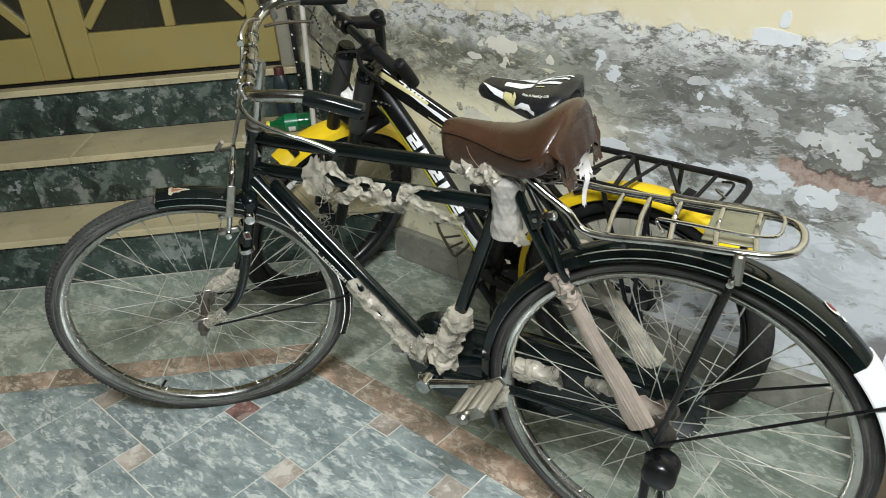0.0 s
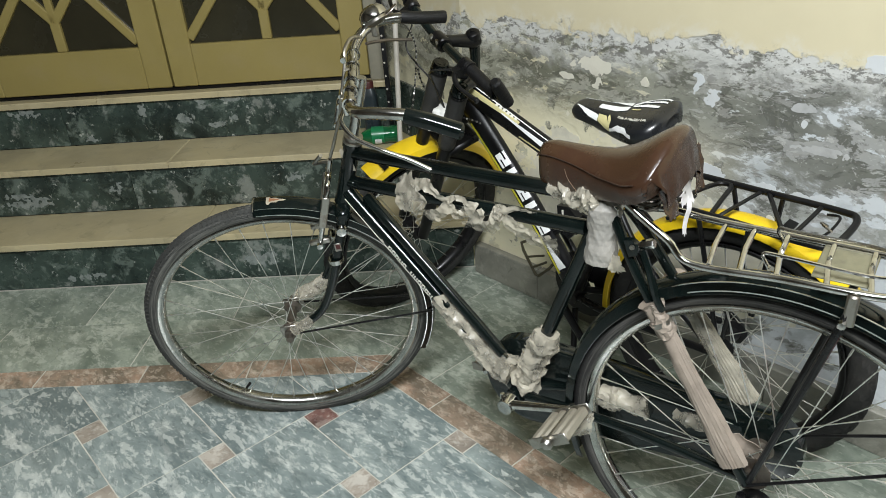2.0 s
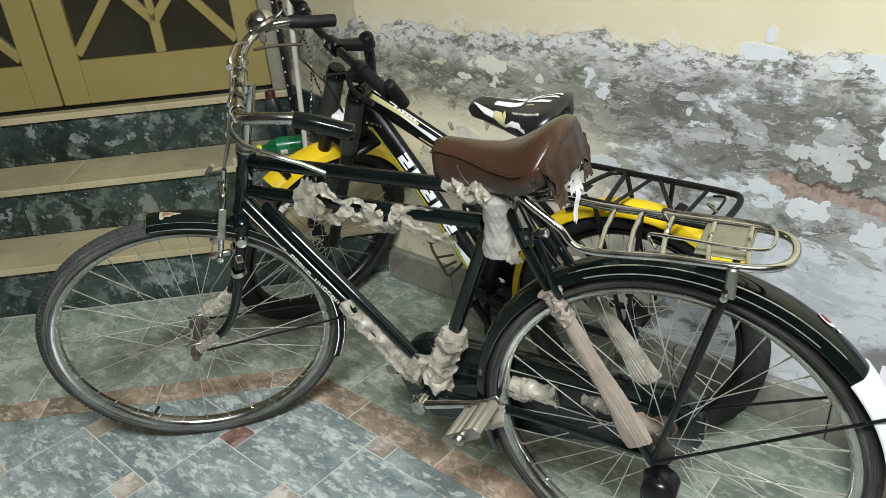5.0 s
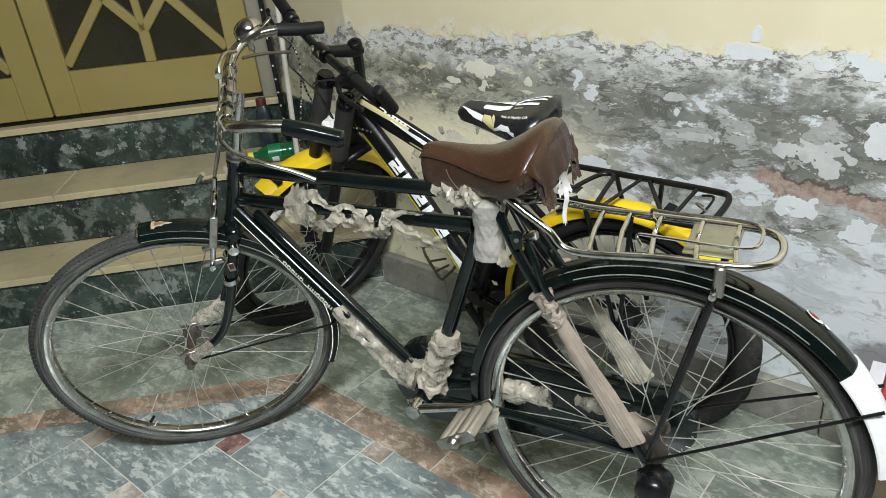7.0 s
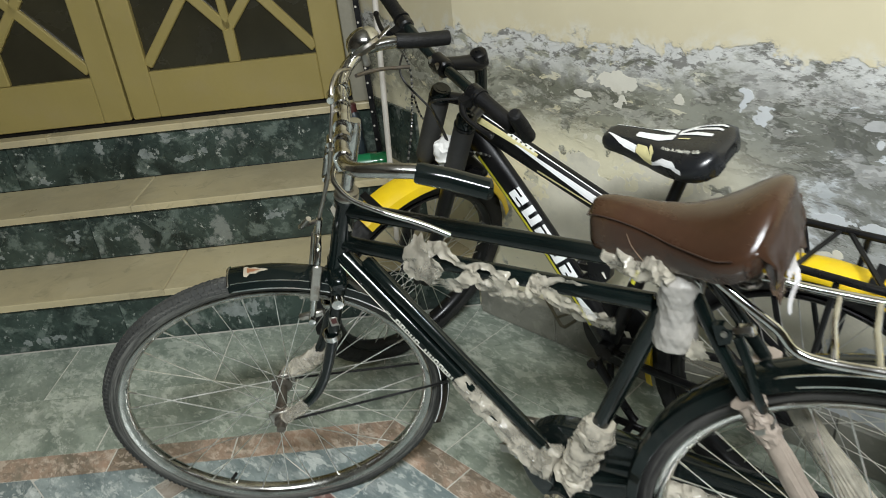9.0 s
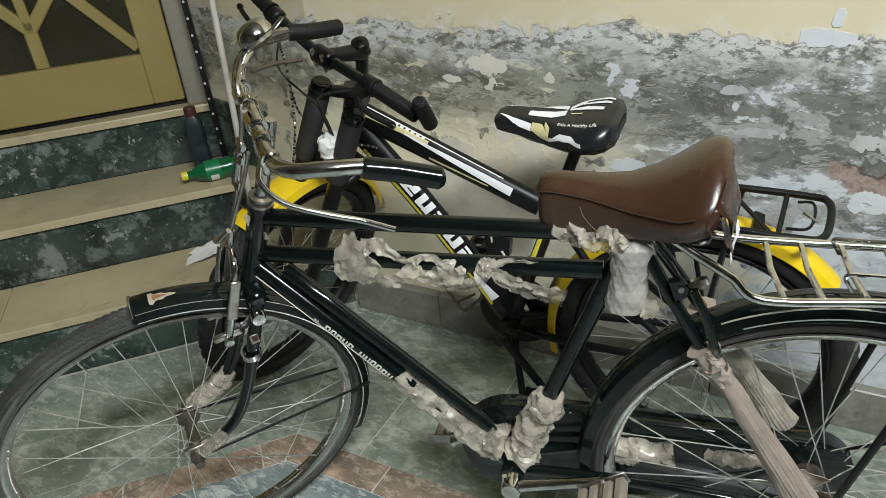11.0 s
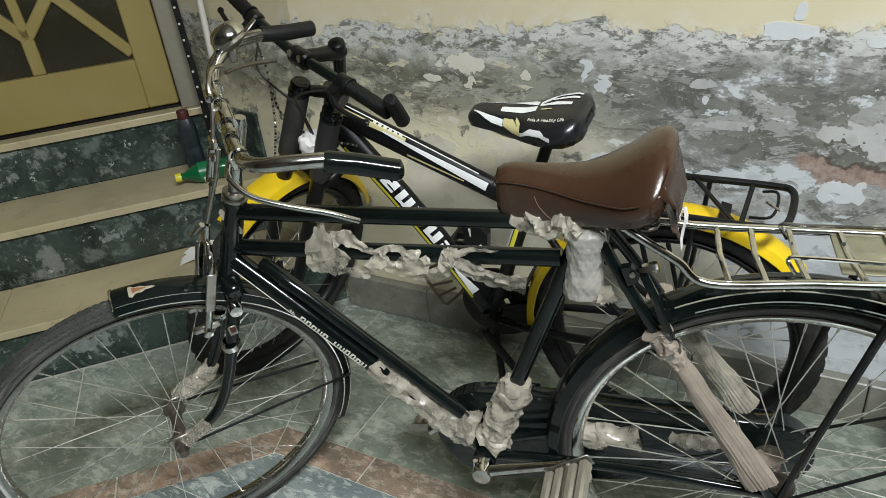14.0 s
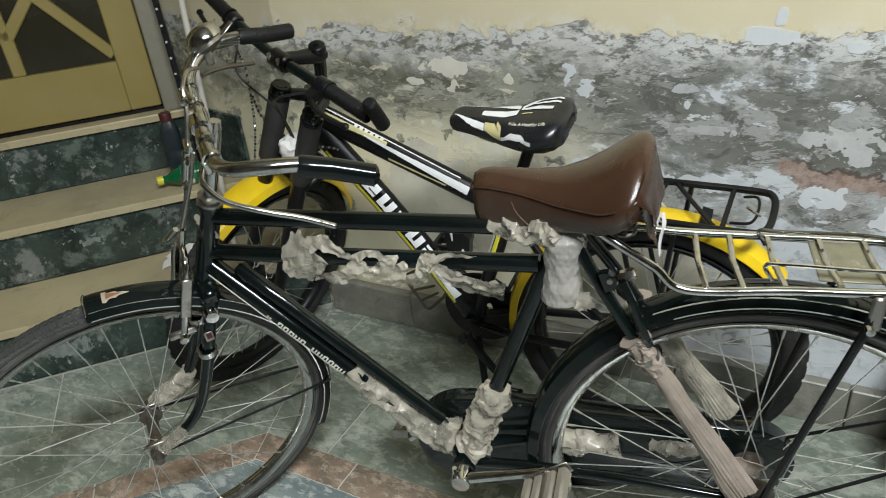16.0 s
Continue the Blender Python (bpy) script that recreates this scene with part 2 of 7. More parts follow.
PVC_WHITE = material("pvc_white", (0.55, 0.52, 0.46), 0.45, vary=0.08, dirt=(0.3, 0.26, 0.2), dirt_amount=0.5)
CARD_RED = material("red_carton", (0.42, 0.03, 0.035), 0.4, vary=0.12)
CARD_WHITE = material("white_carton", (0.66, 0.64, 0.66), 0.6, vary=0.07)


def marble(name, base, dark, lite, vein_amount=0.5, scale=4.0, rough=0.25, tint=0.22, stretch=(1, 1, 1), speck=None, shard=0.0, turn=0.0):
    """Polished stone: cloudy body, light clots, sharp-edged flakes and a few veins; each slab differs."""
    mat = bpy.data.materials.new(name)
    mat.use_nodes = True
    nt = mat.node_tree
    bs = nt.nodes["Principled BSDF"]
    L = nt.links.new
    geo = nt.nodes.new("ShaderNodeNewGeometry")
    info = nt.nodes.new("ShaderNodeObjectInfo")
    shift = nt.nodes.new("ShaderNodeVectorMath")
    shift.operation = "MULTIPLY_ADD"
    cmb = nt.nodes.new("ShaderNodeCombineXYZ")
    for i in range(3):
        L(info.outputs["Random"], cmb.inputs[i])
    L(cmb.outputs[0], shift.inputs[0])
    shift.inputs[1].default_value = (37.0, 23.0, 11.0)
    L(geo.outputs["Position"], shift.inputs[2])
    mp = nt.nodes.new("ShaderNodeMapping")
    mp.inputs["Scale"].default_value = stretch
    mp.inputs["Rotation"].default_value = (0, 0, radians(turn))
    L(shift.outputs[0], mp.inputs[0])

    def nz(s, d=6.0, r=0.6, dist=0.0):
        n = nt.nodes.new("ShaderNodeTexNoise")
        n.inputs["Scale"].default_value, n.inputs["Detail"].default_value, n.inputs["Roughness"].default_value, n.inputs["Distortion"].default_value = s, d, r, dist
        L(mp.outputs[0], n.inputs["Vector"])
        return n.outputs["Fac"]

    def rg(sock, lo, hi, a=0.0, b=1.0):
        n = nt.nodes.new("ShaderNodeMapRange")
        n.inputs[1].default_value, n.inputs[2].default_value, n.inputs[3].default_value, n.inputs[4].default_value = lo, hi, a, b
        L(sock, n.inputs[0])
        return n.outputs[0]

    def mix(fac, a, b):
        n = nt.nodes.new("ShaderNodeMix")
        n.data_type = "RGBA"
        for i, s in ((0, fac), (6, a), (7, b)):
            if isinstance(s, (float, int)):
                n.inputs[i].default_value = s
            elif isinstance(s, (tuple, list)):
                n.inputs[i].default_value = (*s[:3], 1)
            else:
                L(s, n.inputs[i])
        return n.outputs[2]

    body = mix(rg(info.outputs["Random"], 0.15, 1.0, 0.0, tint), base, tuple(0.35 * a + 0.65 * c for a, c in zip(base, dark)))
    col = mix(rg(nz(scale, 8, 0.65, 0.5), 0.36, 0.60), dark, body)
    col = mix(rg(nz(scale * 1.9, 8, 0.68, 0.35), 0.54, 0.61, 0, vein_amount * 0.8), col, lite)
    col = mix(rg(nz(scale * 7, 6, 0.65, 0.4), 0.58, 0.64, 0, vein_amount * 0.7), col, tuple(c * 0.85 for c in lite))
    col = mix(rg(nz(scale * 5.0, 7, 0.68, 0.9), 0.57, 0.66, 0, 0.6), col, tuple(c * 0.75 for c in dark))
    if shard:
        col = mix(rg(nz(scale * 0.8, 7, 0.6, 0.4), 0.52, 0.60, 0, shard * 1.2), col, tuple(c * 0.72 for c in dark))
        col = mix(rg(nz(scale * 2.3, 7, 0.62, 0.5), 0.565, 0.60, 0, shard), col, lite)
        col = mix(rg(nz(scale * 5.2, 6, 0.6, 0.5), 0.585, 0.605, 0, shard * 0.9), col, lite)
        col = mix(rg(nz(scale * 3.6, 7, 0.62, 0.4), 0.58, 0.61, 0, shard * 0.9), col, tuple(c * 0.75 for c in dark))
    if speck:
        col = mix(rg(nz(scale * 1.5, 10, 0.7), 0.575, 0.63, 0, 0.5), col, tuple(c * 0.8 for c in speck))
        col = mix(rg(nz(scale * 5.5, 9, 0.72), 0.615, 0.64, 0, 0.75), col, speck)
    L(col, bs.inputs["Base Color"])
    L(rg(nz(scale * 2.0), 0.3, 0.7, rough - 0.08, rough + 0.14), bs.inputs["Roughness"])
    b = nt.nodes.new("ShaderNodeBump")
    b.inputs["Strength"].default_value, b.inputs["Distance"].default_value = 0.12, 0.003
    L(nz(scale * 14), b.inputs["Height"])
    L(b.outputs[0], bs.inputs["Normal"])
    return mat


FLOOR_STONE = marble("grey_green_marble", (0.355, 0.395, 0.325), (0.19, 0.228, 0.185), (0.62, 0.645, 0.555), 0.6, 5.0, 0.2, tint=0.4, shard=0.36, stretch=(1.0, 1.7, 1.0), turn=35)
FIELD_STONE = marble("blue_grey_marble", (0.36, 0.41, 0.392), (0.165, 0.207, 0.207), (0.74, 0.765, 0.715), 0.55, 4.6, 0.2, stretch=(1.0, 2.3, 1.0), tint=0.75, shard=0.46, turn=-28)
PINK_STONE = marble("pink_marble", (0.45, 0.305, 0.22), (0.22, 0.185, 0.14), (0.60, 0.50, 0.40), 0.75, 7.5, 0.22, tint=0.95, shard=0.55, stretch=(1.0, 1.6, 1.0), turn=15)
INLAY_STONE = marble("blush_marble", (0.43, 0.375, 0.315), (0.29, 0.25, 0.21), (0.62, 0.585, 0.52), 0.9, 7.0, 0.28, tint=0.4, shard=0.4)
RED_STONE = marble("red_marble", (0.23, 0.125, 0.105), (0.12, 0.07, 0.06), (0.46, 0.38, 0.33), 0.8, 12.0, 0.26, shard=0.4)
RISER_STONE = marble("dark_green_marble", (0.056, 0.082, 0.068), (0.012, 0.02, 0.018), (0.20, 0.245, 0.21), 0.62, 5.0, 0.24, speck=(0.42, 0.44, 0.40), tint=0.5)
TREAD_STONE = marble("cream_marble", (0.52, 0.445, 0.265), (0.40, 0.345, 0.215), (0.59, 0.52, 0.345), 0.35, 2.5, 0.34)
SKIRT_STONE = marble("grey_marble", (0.265, 0.258, 0.215), (0.17, 0.167, 0.14), (0.40, 0.385, 0.325), 0.5, 5.0, 0.35)
GROUT = material("pale_grout", (0.58, 0.56, 0.49), 0.85, vary=0.2, bump=0.3)

# ---------------------------------------------------------------- the peeling wall


def peeling_wall_material():
    mat = bpy.data.materials.new("peeling_plaster")
    mat.use_nodes = True
    nt = mat.node_tree
    bs = nt.nodes["Principled BSDF"]
    L = nt.links.new
    geo = nt.nodes.new("ShaderNodeNewGeometry")
    sep = nt.nodes.new("ShaderNodeSeparateXYZ")
    L(geo.outputs["Position"], sep.inputs[0])

    def nz(s, d=6.0, r=0.6, dist=0.0, stretch=(1, 1, 1)):
        mp = nt.nodes.new("ShaderNodeMapping")
        mp.inputs["Scale"].default_value = stretch
        L(geo.outputs["Position"], mp.inputs[0])
        n = nt.nodes.new("ShaderNodeTexNoise")
        n.inputs["Scale"].default_value, n.inputs["Detail"].default_value, n.inputs["Roughness"].default_value, n.inputs["Distortion"].default_value = s, d, r, dist
        L(mp.outputs[0], n.inputs["Vector"])
        return n.outputs["Fac"]

    def rg(sock, lo, hi, a=0.0, b=1.0):
        n = nt.nodes.new("ShaderNodeMapRange")
        n.interpolation_type = "SMOOTHSTEP"
        n.inputs[1].default_value, n.inputs[2].default_value, n.inputs[3].default_value, n.inputs[4].default_value = lo, hi, a, b
        L(sock, n.inputs[0])
        return n.outputs[0]

    def op(kind, a, b):
        n = nt.nodes.new("ShaderNodeMath")
        n.operation = kind
        for i, s in ((0, a), (1, b)):
            if isinstance(s, (float, int)):
                n.inputs[i].default_value = s
            else:
                L(s, n.inputs[i])
        return n.outputs[0]

    def mix(fac, a, b):
        n = nt.nodes.new("ShaderNodeMix")
        n.data_type = "RGBA"
        for i, s in ((0, fac), (6, a), (7, b)):
            if isinstance(s, (float, int)):
                n.inputs[i].default_value = s
            elif isinstance(s, (tuple, list)):
                n.inputs[i].default_value = (*s[:3], 1)
            else:
                L(s, n.inputs[i])
        return n.outputs[2]

    z, x = sep.outputs["Z"], sep.outputs["X"]
    flat = (1, 1, 1.9)
    # bare damp plaster, scabbed and scraped
    col = mix(rg(nz(2.6, 7, 0.6, 0.3, flat), 0.38, 0.62), (0.158, 0.163, 0.138), (0.30, 0.308, 0.278))
    col = mix(rg(nz(1.5, 4, 0.55, 0.4, (1, 1, 2.2)), 0.50, 0.60, 0, 0.55), col, (0.118, 0.122, 0.104))
    scab = nz(8, 7, 0.66, 0.45, flat)
    col = mix(rg(scab, 0.51, 0.535, 0, 0.8), col, (0.108, 0.11, 0.095))
    col = mix(rg(scab, 0.575, 0.59, 0, 0.8), col, (0.30, 0.30, 0.282))
    pale = nz(5.2, 8, 0.66, 0.5, flat)
    col = mix(rg(pale, 0.545, 0.56, 0, 0.7), col, (0.40, 0.404, 0.39))
    col = mix(rg(nz(22, 7, 0.7, 0.3, flat), 0.555, 0.59, 0, 0.55), col, (0.125, 0.123, 0.112))
    col = mix(rg(nz(30, 6, 0.7, 0.3, flat), 0.58, 0.61, 0, 0.6), col, (0.5, 0.5, 0.475))
    col = mix(rg(op("ABSOLUTE", op("SUBTRACT", pale, 0.545), 0.0), 0.004, 0.001, 0, 0.5), col, (0.11, 0.108, 0.10))
    # wavering cracks and edges of lifted skins
    run = nz(3.2, 8, 0.62, 0.7, (1, 1, 3.2))
    gate = rg(nz(2.4, 4, 0.5), 0.46, 0.56)
    col = mix(op("MULTIPLY", rg(op("ABSOLUTE", op("SUBTRACT", run, 0.5), 0.0), 0.0055, 0.0015), op("MULTIPLY", gate, 0.85)), col, (0.062, 0.052, 0.042))
    col = mix(op("MULTIPLY", rg(op("ABSOLUTE", op("SUBTRACT", run, 0.512), 0.0), 0.008, 0.003), op("MULTIPLY", gate, 0.5)), col, (0.46, 0.455, 0.42))
    # salt bloom and old whitewash, thicker low down
    low = op("ADD", rg(z, 0.75, 0.25, 0.0, 0.16), op("MULTIPLY", rg(x, 0.3, 0.75), rg(z, 0.72, 0.5, 0.0, 0.07)))
    wn = op("ADD", nz(4.6, 10, 0.68, 0.35, flat), low)
    white = rg(wn, 0.59, 0.612)
    col = mix(rg(wn, 0.53, 0.60, 0, 0.5), col, (0.44, 0.45, 0.445))
    lime = mix(rg(x, -0.15, 0.35), (0.58, 0.55, 0.44), (0.575, 0.605, 0.62))
    stain = mix(rg(nz(7.5, 8, 0.66, 0.3, flat), 0.46, 0.60, 0, 0.75), lime, (0.40, 0.425, 0.43))
    stain = mix(rg(nz(19, 7, 0.7, 0.2), 0.57, 0.62, 0, 0.6), stain, (0.27, 0.28, 0.27))
    stain = mix(rg(nz(3.0, 6, 0.6, 0.3), 0.52, 0.62, 0, 0.5), stain, (0.68, 0.705, 0.715))
    col = mix(white, col, stain)
    # low western whitewash patches, coloured brighter to make up for weak lamp light
    west = op("MULTIPLY", rg(x, 0.32, 0.02), rg(z, 0.74, 0.60))
    col = mix(op("MULTIPLY", west, rg(nz(8, 8, 0.65), 0.405, 0.43, 0.1, 0.92)), col, (0.80, 0.765, 0.635))
    flecks = rg(op("ADD", nz(12, 8, 0.7, 0.3, (1, 1, 2.0)), rg(z, 0.6, 0.95, -0.02, 0.05)), 0.62, 0.632)
    col = mix(flecks, col, lime)
    # bared brick under a broken ledge of plaster
    wob = op("MULTIPLY", op("SUBTRACT", nz(5.5, 7, 0.68, 0.4), 0.5), 0.17)
    bz0 = op("ADD", op("SUBTRACT", z, 0.618), op("ADD", wob, op("MULTIPLY", op("SUBTRACT", x, 0.72), 0.10)))
    bx = op("SUBTRACT", 1.0, rg(op("ABSOLUTE", op("SUBTRACT", x, 0.74), 0.0), 0.07, 0.21))
    bz = op("SUBTRACT", 1.0, rg(op("ABSOLUTE", bz0, 0.0), 0.012, 0.032))
    brick = rg(op("MULTIPLY", bx, bz), 0.3, 0.5)
    clay = mix(rg(nz(26, 6, 0.7), 0.42, 0.58), (0.25, 0.165, 0.13), (0.38, 0.29, 0.24))
    col = mix(op("MULTIPLY", brick, rg(nz(11, 7, 0.7, 0.5), 0.36, 0.5, 0.25, 0.9)), col, clay)
    ledge = op("MULTIPLY", bx, rg(op("ABSOLUTE", op("SUBTRACT", bz0, 0.024), 0.0), 0.007, 0.002))
    col = mix(op("MULTIPLY", ledge, 0.85), col, (0.075, 0.055, 0.045))
    # dark damp stain near the floor beside the carton
    dx = op("SUBTRACT", 1.0, rg(op("ABSOLUTE", op("SUBTRACT", x, 0.98), 0.0), 0.05, 0.2))
    dz = op("SUBTRACT", 1.0, rg(op("ABSOLUTE", op("SUBTRACT", z, 0.24), 0.0), 0.01, 0.09))
    col = mix(op("MULTIPLY", rg(op("MULTIPLY", op("MULTIPLY", dx, dz), nz(15, 6, 0.65)), 0.12, 0.3), 0.7), col, (0.13, 0.12, 0.11))
    # the colour turns yellower towards the corner
    corner_tint = nt.nodes.new("ShaderNodeMix")
    corner_tint.data_type, corner_tint.blend_type = "RGBA", "MULTIPLY"
    L(rg(x, 0.45, -0.25, 0.0, 1.0), corner_tint.inputs[0])
    L(col, corner_tint.inputs[6])
    corner_tint.inputs[7].default_value = (1.0, 0.975, 0.84, 1)
    col = corner_tint.outputs[2]
    # cream paint above a ragged edge
    edge = op("ADD", z, op("MULTIPLY", op("SUBTRACT", nz(5.5, 10, 0.7, 0.4), 0.5), 0.24))
    paint = rg(edge, 0.893, 0.9)
    rim = op("MULTIPLY", rg(edge, 0.79, 0.875), rg(nz(10, 10, 0.74, 0.3, flat), 0.41, 0.48))
    col = mix(op("MULTIPLY", rim, 0.85), col, (0.64, 0.64, 0.61))
    pit = op("MULTIPLY", rg(edge, 0.80, 0.86), rg(nz(22, 9, 0.76, 0.2, flat), 0.525, 0.555))
    col = mix(op("MULTIPLY", pit, 0.8), col, (0.13, 0.125, 0.11))
    hair = rg(op("ABSOLUTE", op("SUBTRACT", nz(9, 8, 0.72), 0.52), 0.0), 0.007, 0.002)
    cream = mix(rg(nz(3, 5), 0.3, 0.7), (0.615, 0.55, 0.375), (0.665, 0.60, 0.415))
    cream = mix(op("MULTIPLY", op("MULTIPLY", hair, rg(edge, 0.925, 0.9)), 0.8), cream, (0.36, 0.33, 0.26))
    cream = mix(op("MULTIPLY", rg(edge, 0.95, 0.9), rg(nz(13, 9, 0.7), 0.46, 0.56, 0, 0.7)), cream, (0.68, 0.655, 0.56))
    col = mix(paint, col, cream)
    L(col, bs.inputs["Base Color"])
    L(mix(paint, (0.85, 0.85, 0.85), (0.5, 0.5, 0.5)), bs.inputs["Roughness"])
    bare = op("SUBTRACT", 1.0, paint)
    relief = op("ADD", op("MULTIPLY", white, 0.3), op("ADD", op("MULTIPLY", flecks, 0.25), op("ADD", op("MULTIPLY", rg(scab, 0.515, 0.54), -0.25), op("MULTIPLY", nz(40, 8, 0.7), 0.5))))
    height = op("ADD", op("MULTIPLY", paint, 0.8), op("MULTIPLY", relief, bare))
    b = nt.nodes.new("ShaderNodeBump")
    b.inputs["Strength"].default_value, b.inputs["Distance"].default_value = 0.5, 0.005
    L(height, b.inputs["Height"])
    L(b.outputs[0], bs.inputs["Normal"])
    return mat


PEELING = peeling_wall_material()
# unseen closing walls, coloured dark to stand in for dark surroundings
UNSEEN_WALL = material("unseen_dark_wall", (0.13, 0.115, 0.095), 0.85, vary=0.2, scale=2, bump=0.3, dirt=(0.07, 0.062, 0.05), dirt_amount=0.6, dirt_scale=3)
CREAM_WALL = material("cream_wall_paint", (0.70, 0.61, 0.40), 0.6, vary=0.05, scale=2, bump=0.15, dirt=(0.5, 0.45, 0.33), dirt_amount=0.3, dirt_scale=2)
# ceiling colour set dark to dim its reflection in the black enamel
DIM_CEILING = material("unseen_dim_ceiling", (0.26, 0.25, 0.225), 0.8, vary=0.04, scale=2)
DOOR_PAINT = material("olive_cream_paint", (0.29, 0.23, 0.078), 0.42, vary=0.05, scale=4, bump=0.08, bump_scale=90, dirt=(0.3, 0.24, 0.12), dirt_amount=0.3, dirt_scale=6)
FRAME_PAINT = material("grey_frame_paint", (0.24, 0.225, 0.17), 0.5, vary=0.15, scale=9, bump=0.3, dirt=(0.16, 0.14, 0.1), dirt_amount=0.6, dirt_scale=9)
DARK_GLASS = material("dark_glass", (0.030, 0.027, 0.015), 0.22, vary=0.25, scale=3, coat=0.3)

KINK_X, KINK = -0.7, 0.245  # the wall turns back a little towards the door
wall_north = part("wall_north", Geo().prism([(3.4, 0.0), (3.4, 0.35), (-2.2, 0.6), (-1.9, KINK * (1.9 + KINK_X)), (KINK_X, 0.0)], 0.0, 3.0), PEELING, smooth=False)
tagged(wall_north, "cream painted wall with peeling, damp-stained grey plaster below", "wall", kind="structure")


def flake(name, x, z, w, h, seed, mat, lift=0.002, rag=0.3, parent=None, m=None, freq=16):
    """A raised, ragged remnant of coating on the wall, cut along the level line of a rough field."""
    step = min(0.006, max(0.0018, min(w, h) / 20))
    nx, nz_ = int(w * 1.7 / step) + 2, int(h * 1.7 / step) + 2

    def field(i, j):
        u, v = (i / (nx - 1) - 0.5) * 1.7 * 2, (j / (nz_ - 1) - 0.5) * 1.7 * 2
        p = Vector((x + u * w / 2, seed * 3.3, z + v * h / 2)) * freq
        q = noise.noise(p) + 0.6 * noise.noise(p * 2.1) + 0.4 * noise.noise(p * 4.7) + 0.25 * noise.noise(p * 9.0)
        return (1 - u * u - v * v) + 5.0 * rag * q if max(abs(i - (nx - 1) / 2) * 2 / (nx - 1), abs(j - (nz_ - 1) / 2) * 2 / (nz_ - 1)) < 0.999 else -1

    f = [[field(i, j) for j in range(nz_)] for i in range(nx)]
    at = lambda i, j: Vector((x + (i / (nx - 1) - 0.5) * 1.7 * w, -lift, z + (j / (nz_ - 1) - 0.5) * 1.7 * h))
    g = Geo()
    for i in range(nx - 1):
        for j in range(nz_ - 1):
            ring = ((i, j), (i + 1, j), (i + 1, j + 1), (i, j + 1))
            poly, cut = [], []
            for (a, c), (d, e) in zip(ring, ring[1:] + ring[:1]):
                if f[a][c] > 0:
                    poly.append(at(a, c))
                if (f[a][c] > 0) != (f[d][e] > 0):
                    p = at(a, c).lerp(at(d, e), f[a][c] / (f[a][c] - f[d][e]))
                    poly.append(p)
                    cut.append(p)
            if len(poly) > 2:
                g.add(poly, [tuple(range(len(poly)))])
            if len(cut) == 2:
                g.add([cut[0], cut[1], (cut[1].x, 0.001, cut[1].z), (cut[0].x, 0.001, cut[0].z)], [(0, 1, 2, 3)])
    return part(name, g, mat, parent or wall_north, m=m, smooth=False)


WHITEWASH = material("old_whitewash", (0.60, 0.622, 0.63), 0.75, vary=0.05, bump=0.25, bump_scale=40, dirt=(0.5, 0.49, 0.45), dirt_amount=0.3, dirt_scale=20)
WARM_WASH = material("warm_whitewash", (0.66, 0.635, 0.54), 0.75, vary=0.06, bump=0.25, bump_scale=40, dirt=(0.48, 0.45, 0.36), dirt_amount=0.35, dirt_scale=20)
CREAM_REMNANT = material("cream_remnant", (0.70, 0.665, 0.54), 0.75, vary=0.07, bump=0.25, bump_scale=40, dirt=(0.4, 0.39, 0.33), dirt_amount=0.4, dirt_scale=14)
PALE_PLASTER = material("pale_plaster", (0.46, 0.465, 0.455), 0.8, vary=0.12, bump=0.4, bump_scale=60, dirt=(0.3, 0.3, 0.29), dirt_amount=0.6, dirt_scale=18)
for i, (x, z, w, h, rag) in enumerate([
    (-0.185, 0.812, 0.125, 0.042, 0.25), (-0.275, 0.77, 0.05, 0.016, 0.4), (-0.16, 0.763, 0.05, 0.028, 0.5), (-0.01, 0.79, 0.028, 0.03, 0.4),
    (0.14, 0.812, 0.04, 0.05, 0.5), (0.176, 0.78, 0.05, 0.05, 0.3), (0.396, 0.752, 0.014, 0.017, 0.4), (0.548, 0.902, 0.06, 0.022, 1.0), (0.56, 0.93, 0.016, 0.04, 0.9),
    (0.69, 0.572, 0.085, 0.05, 0.4), (0.84, 0.745, 0.09, 0.075, 0.3), (0.20, 0.59, 0.10, 0.03, 0.4), (0.345, 0.582, 0.17, 0.028, 0.4), (0.46, 0.585, 0.1, 0.04, 0.5),
    (0.80, 0.545, 0.06, 0.06, 0.5), (0.79, 0.885, 0.04, 0.03, 0.8), (0.74, 0.9, 0.04, 0.02, 0.9), (0.70, 0.885, 0.03, 0.015, 0.9)]):
    flake("whitewash_flake", x, z, w, h, i, WHITEWASH if x > 0.1 else WARM_WASH, 0.0009 + 0.0002 * (i % 5), rag=rag)
for i, (x, z, w, h, rag) in enumerate([(-0.15, 0.645, 0.06, 0.05, 0.5), (-0.075, 0.6, 0.09, 0.05, 0.5), (-0.23, 0.66, 0.12, 0.02, 0.5)]):
    flake("cream_flake", x, z, w, h, 40 + i, CREAM_REMNANT, 0.0004 + 0.0001 * i, rag=rag)
for i, (x, z, w, h, rag) in enumerate([(-0.28, 0.43, 0.34, 0.3, 0.2), (-0.02, 0.43, 0.44, 0.3, 0.22), (0.27, 0.36, 0.42, 0.28, 0.25)]):
    flake("cream_flake", x, z, w, h, 50 + i, CREAM_REMNANT, 0.00063 + 0.00009 * i, rag=rag)
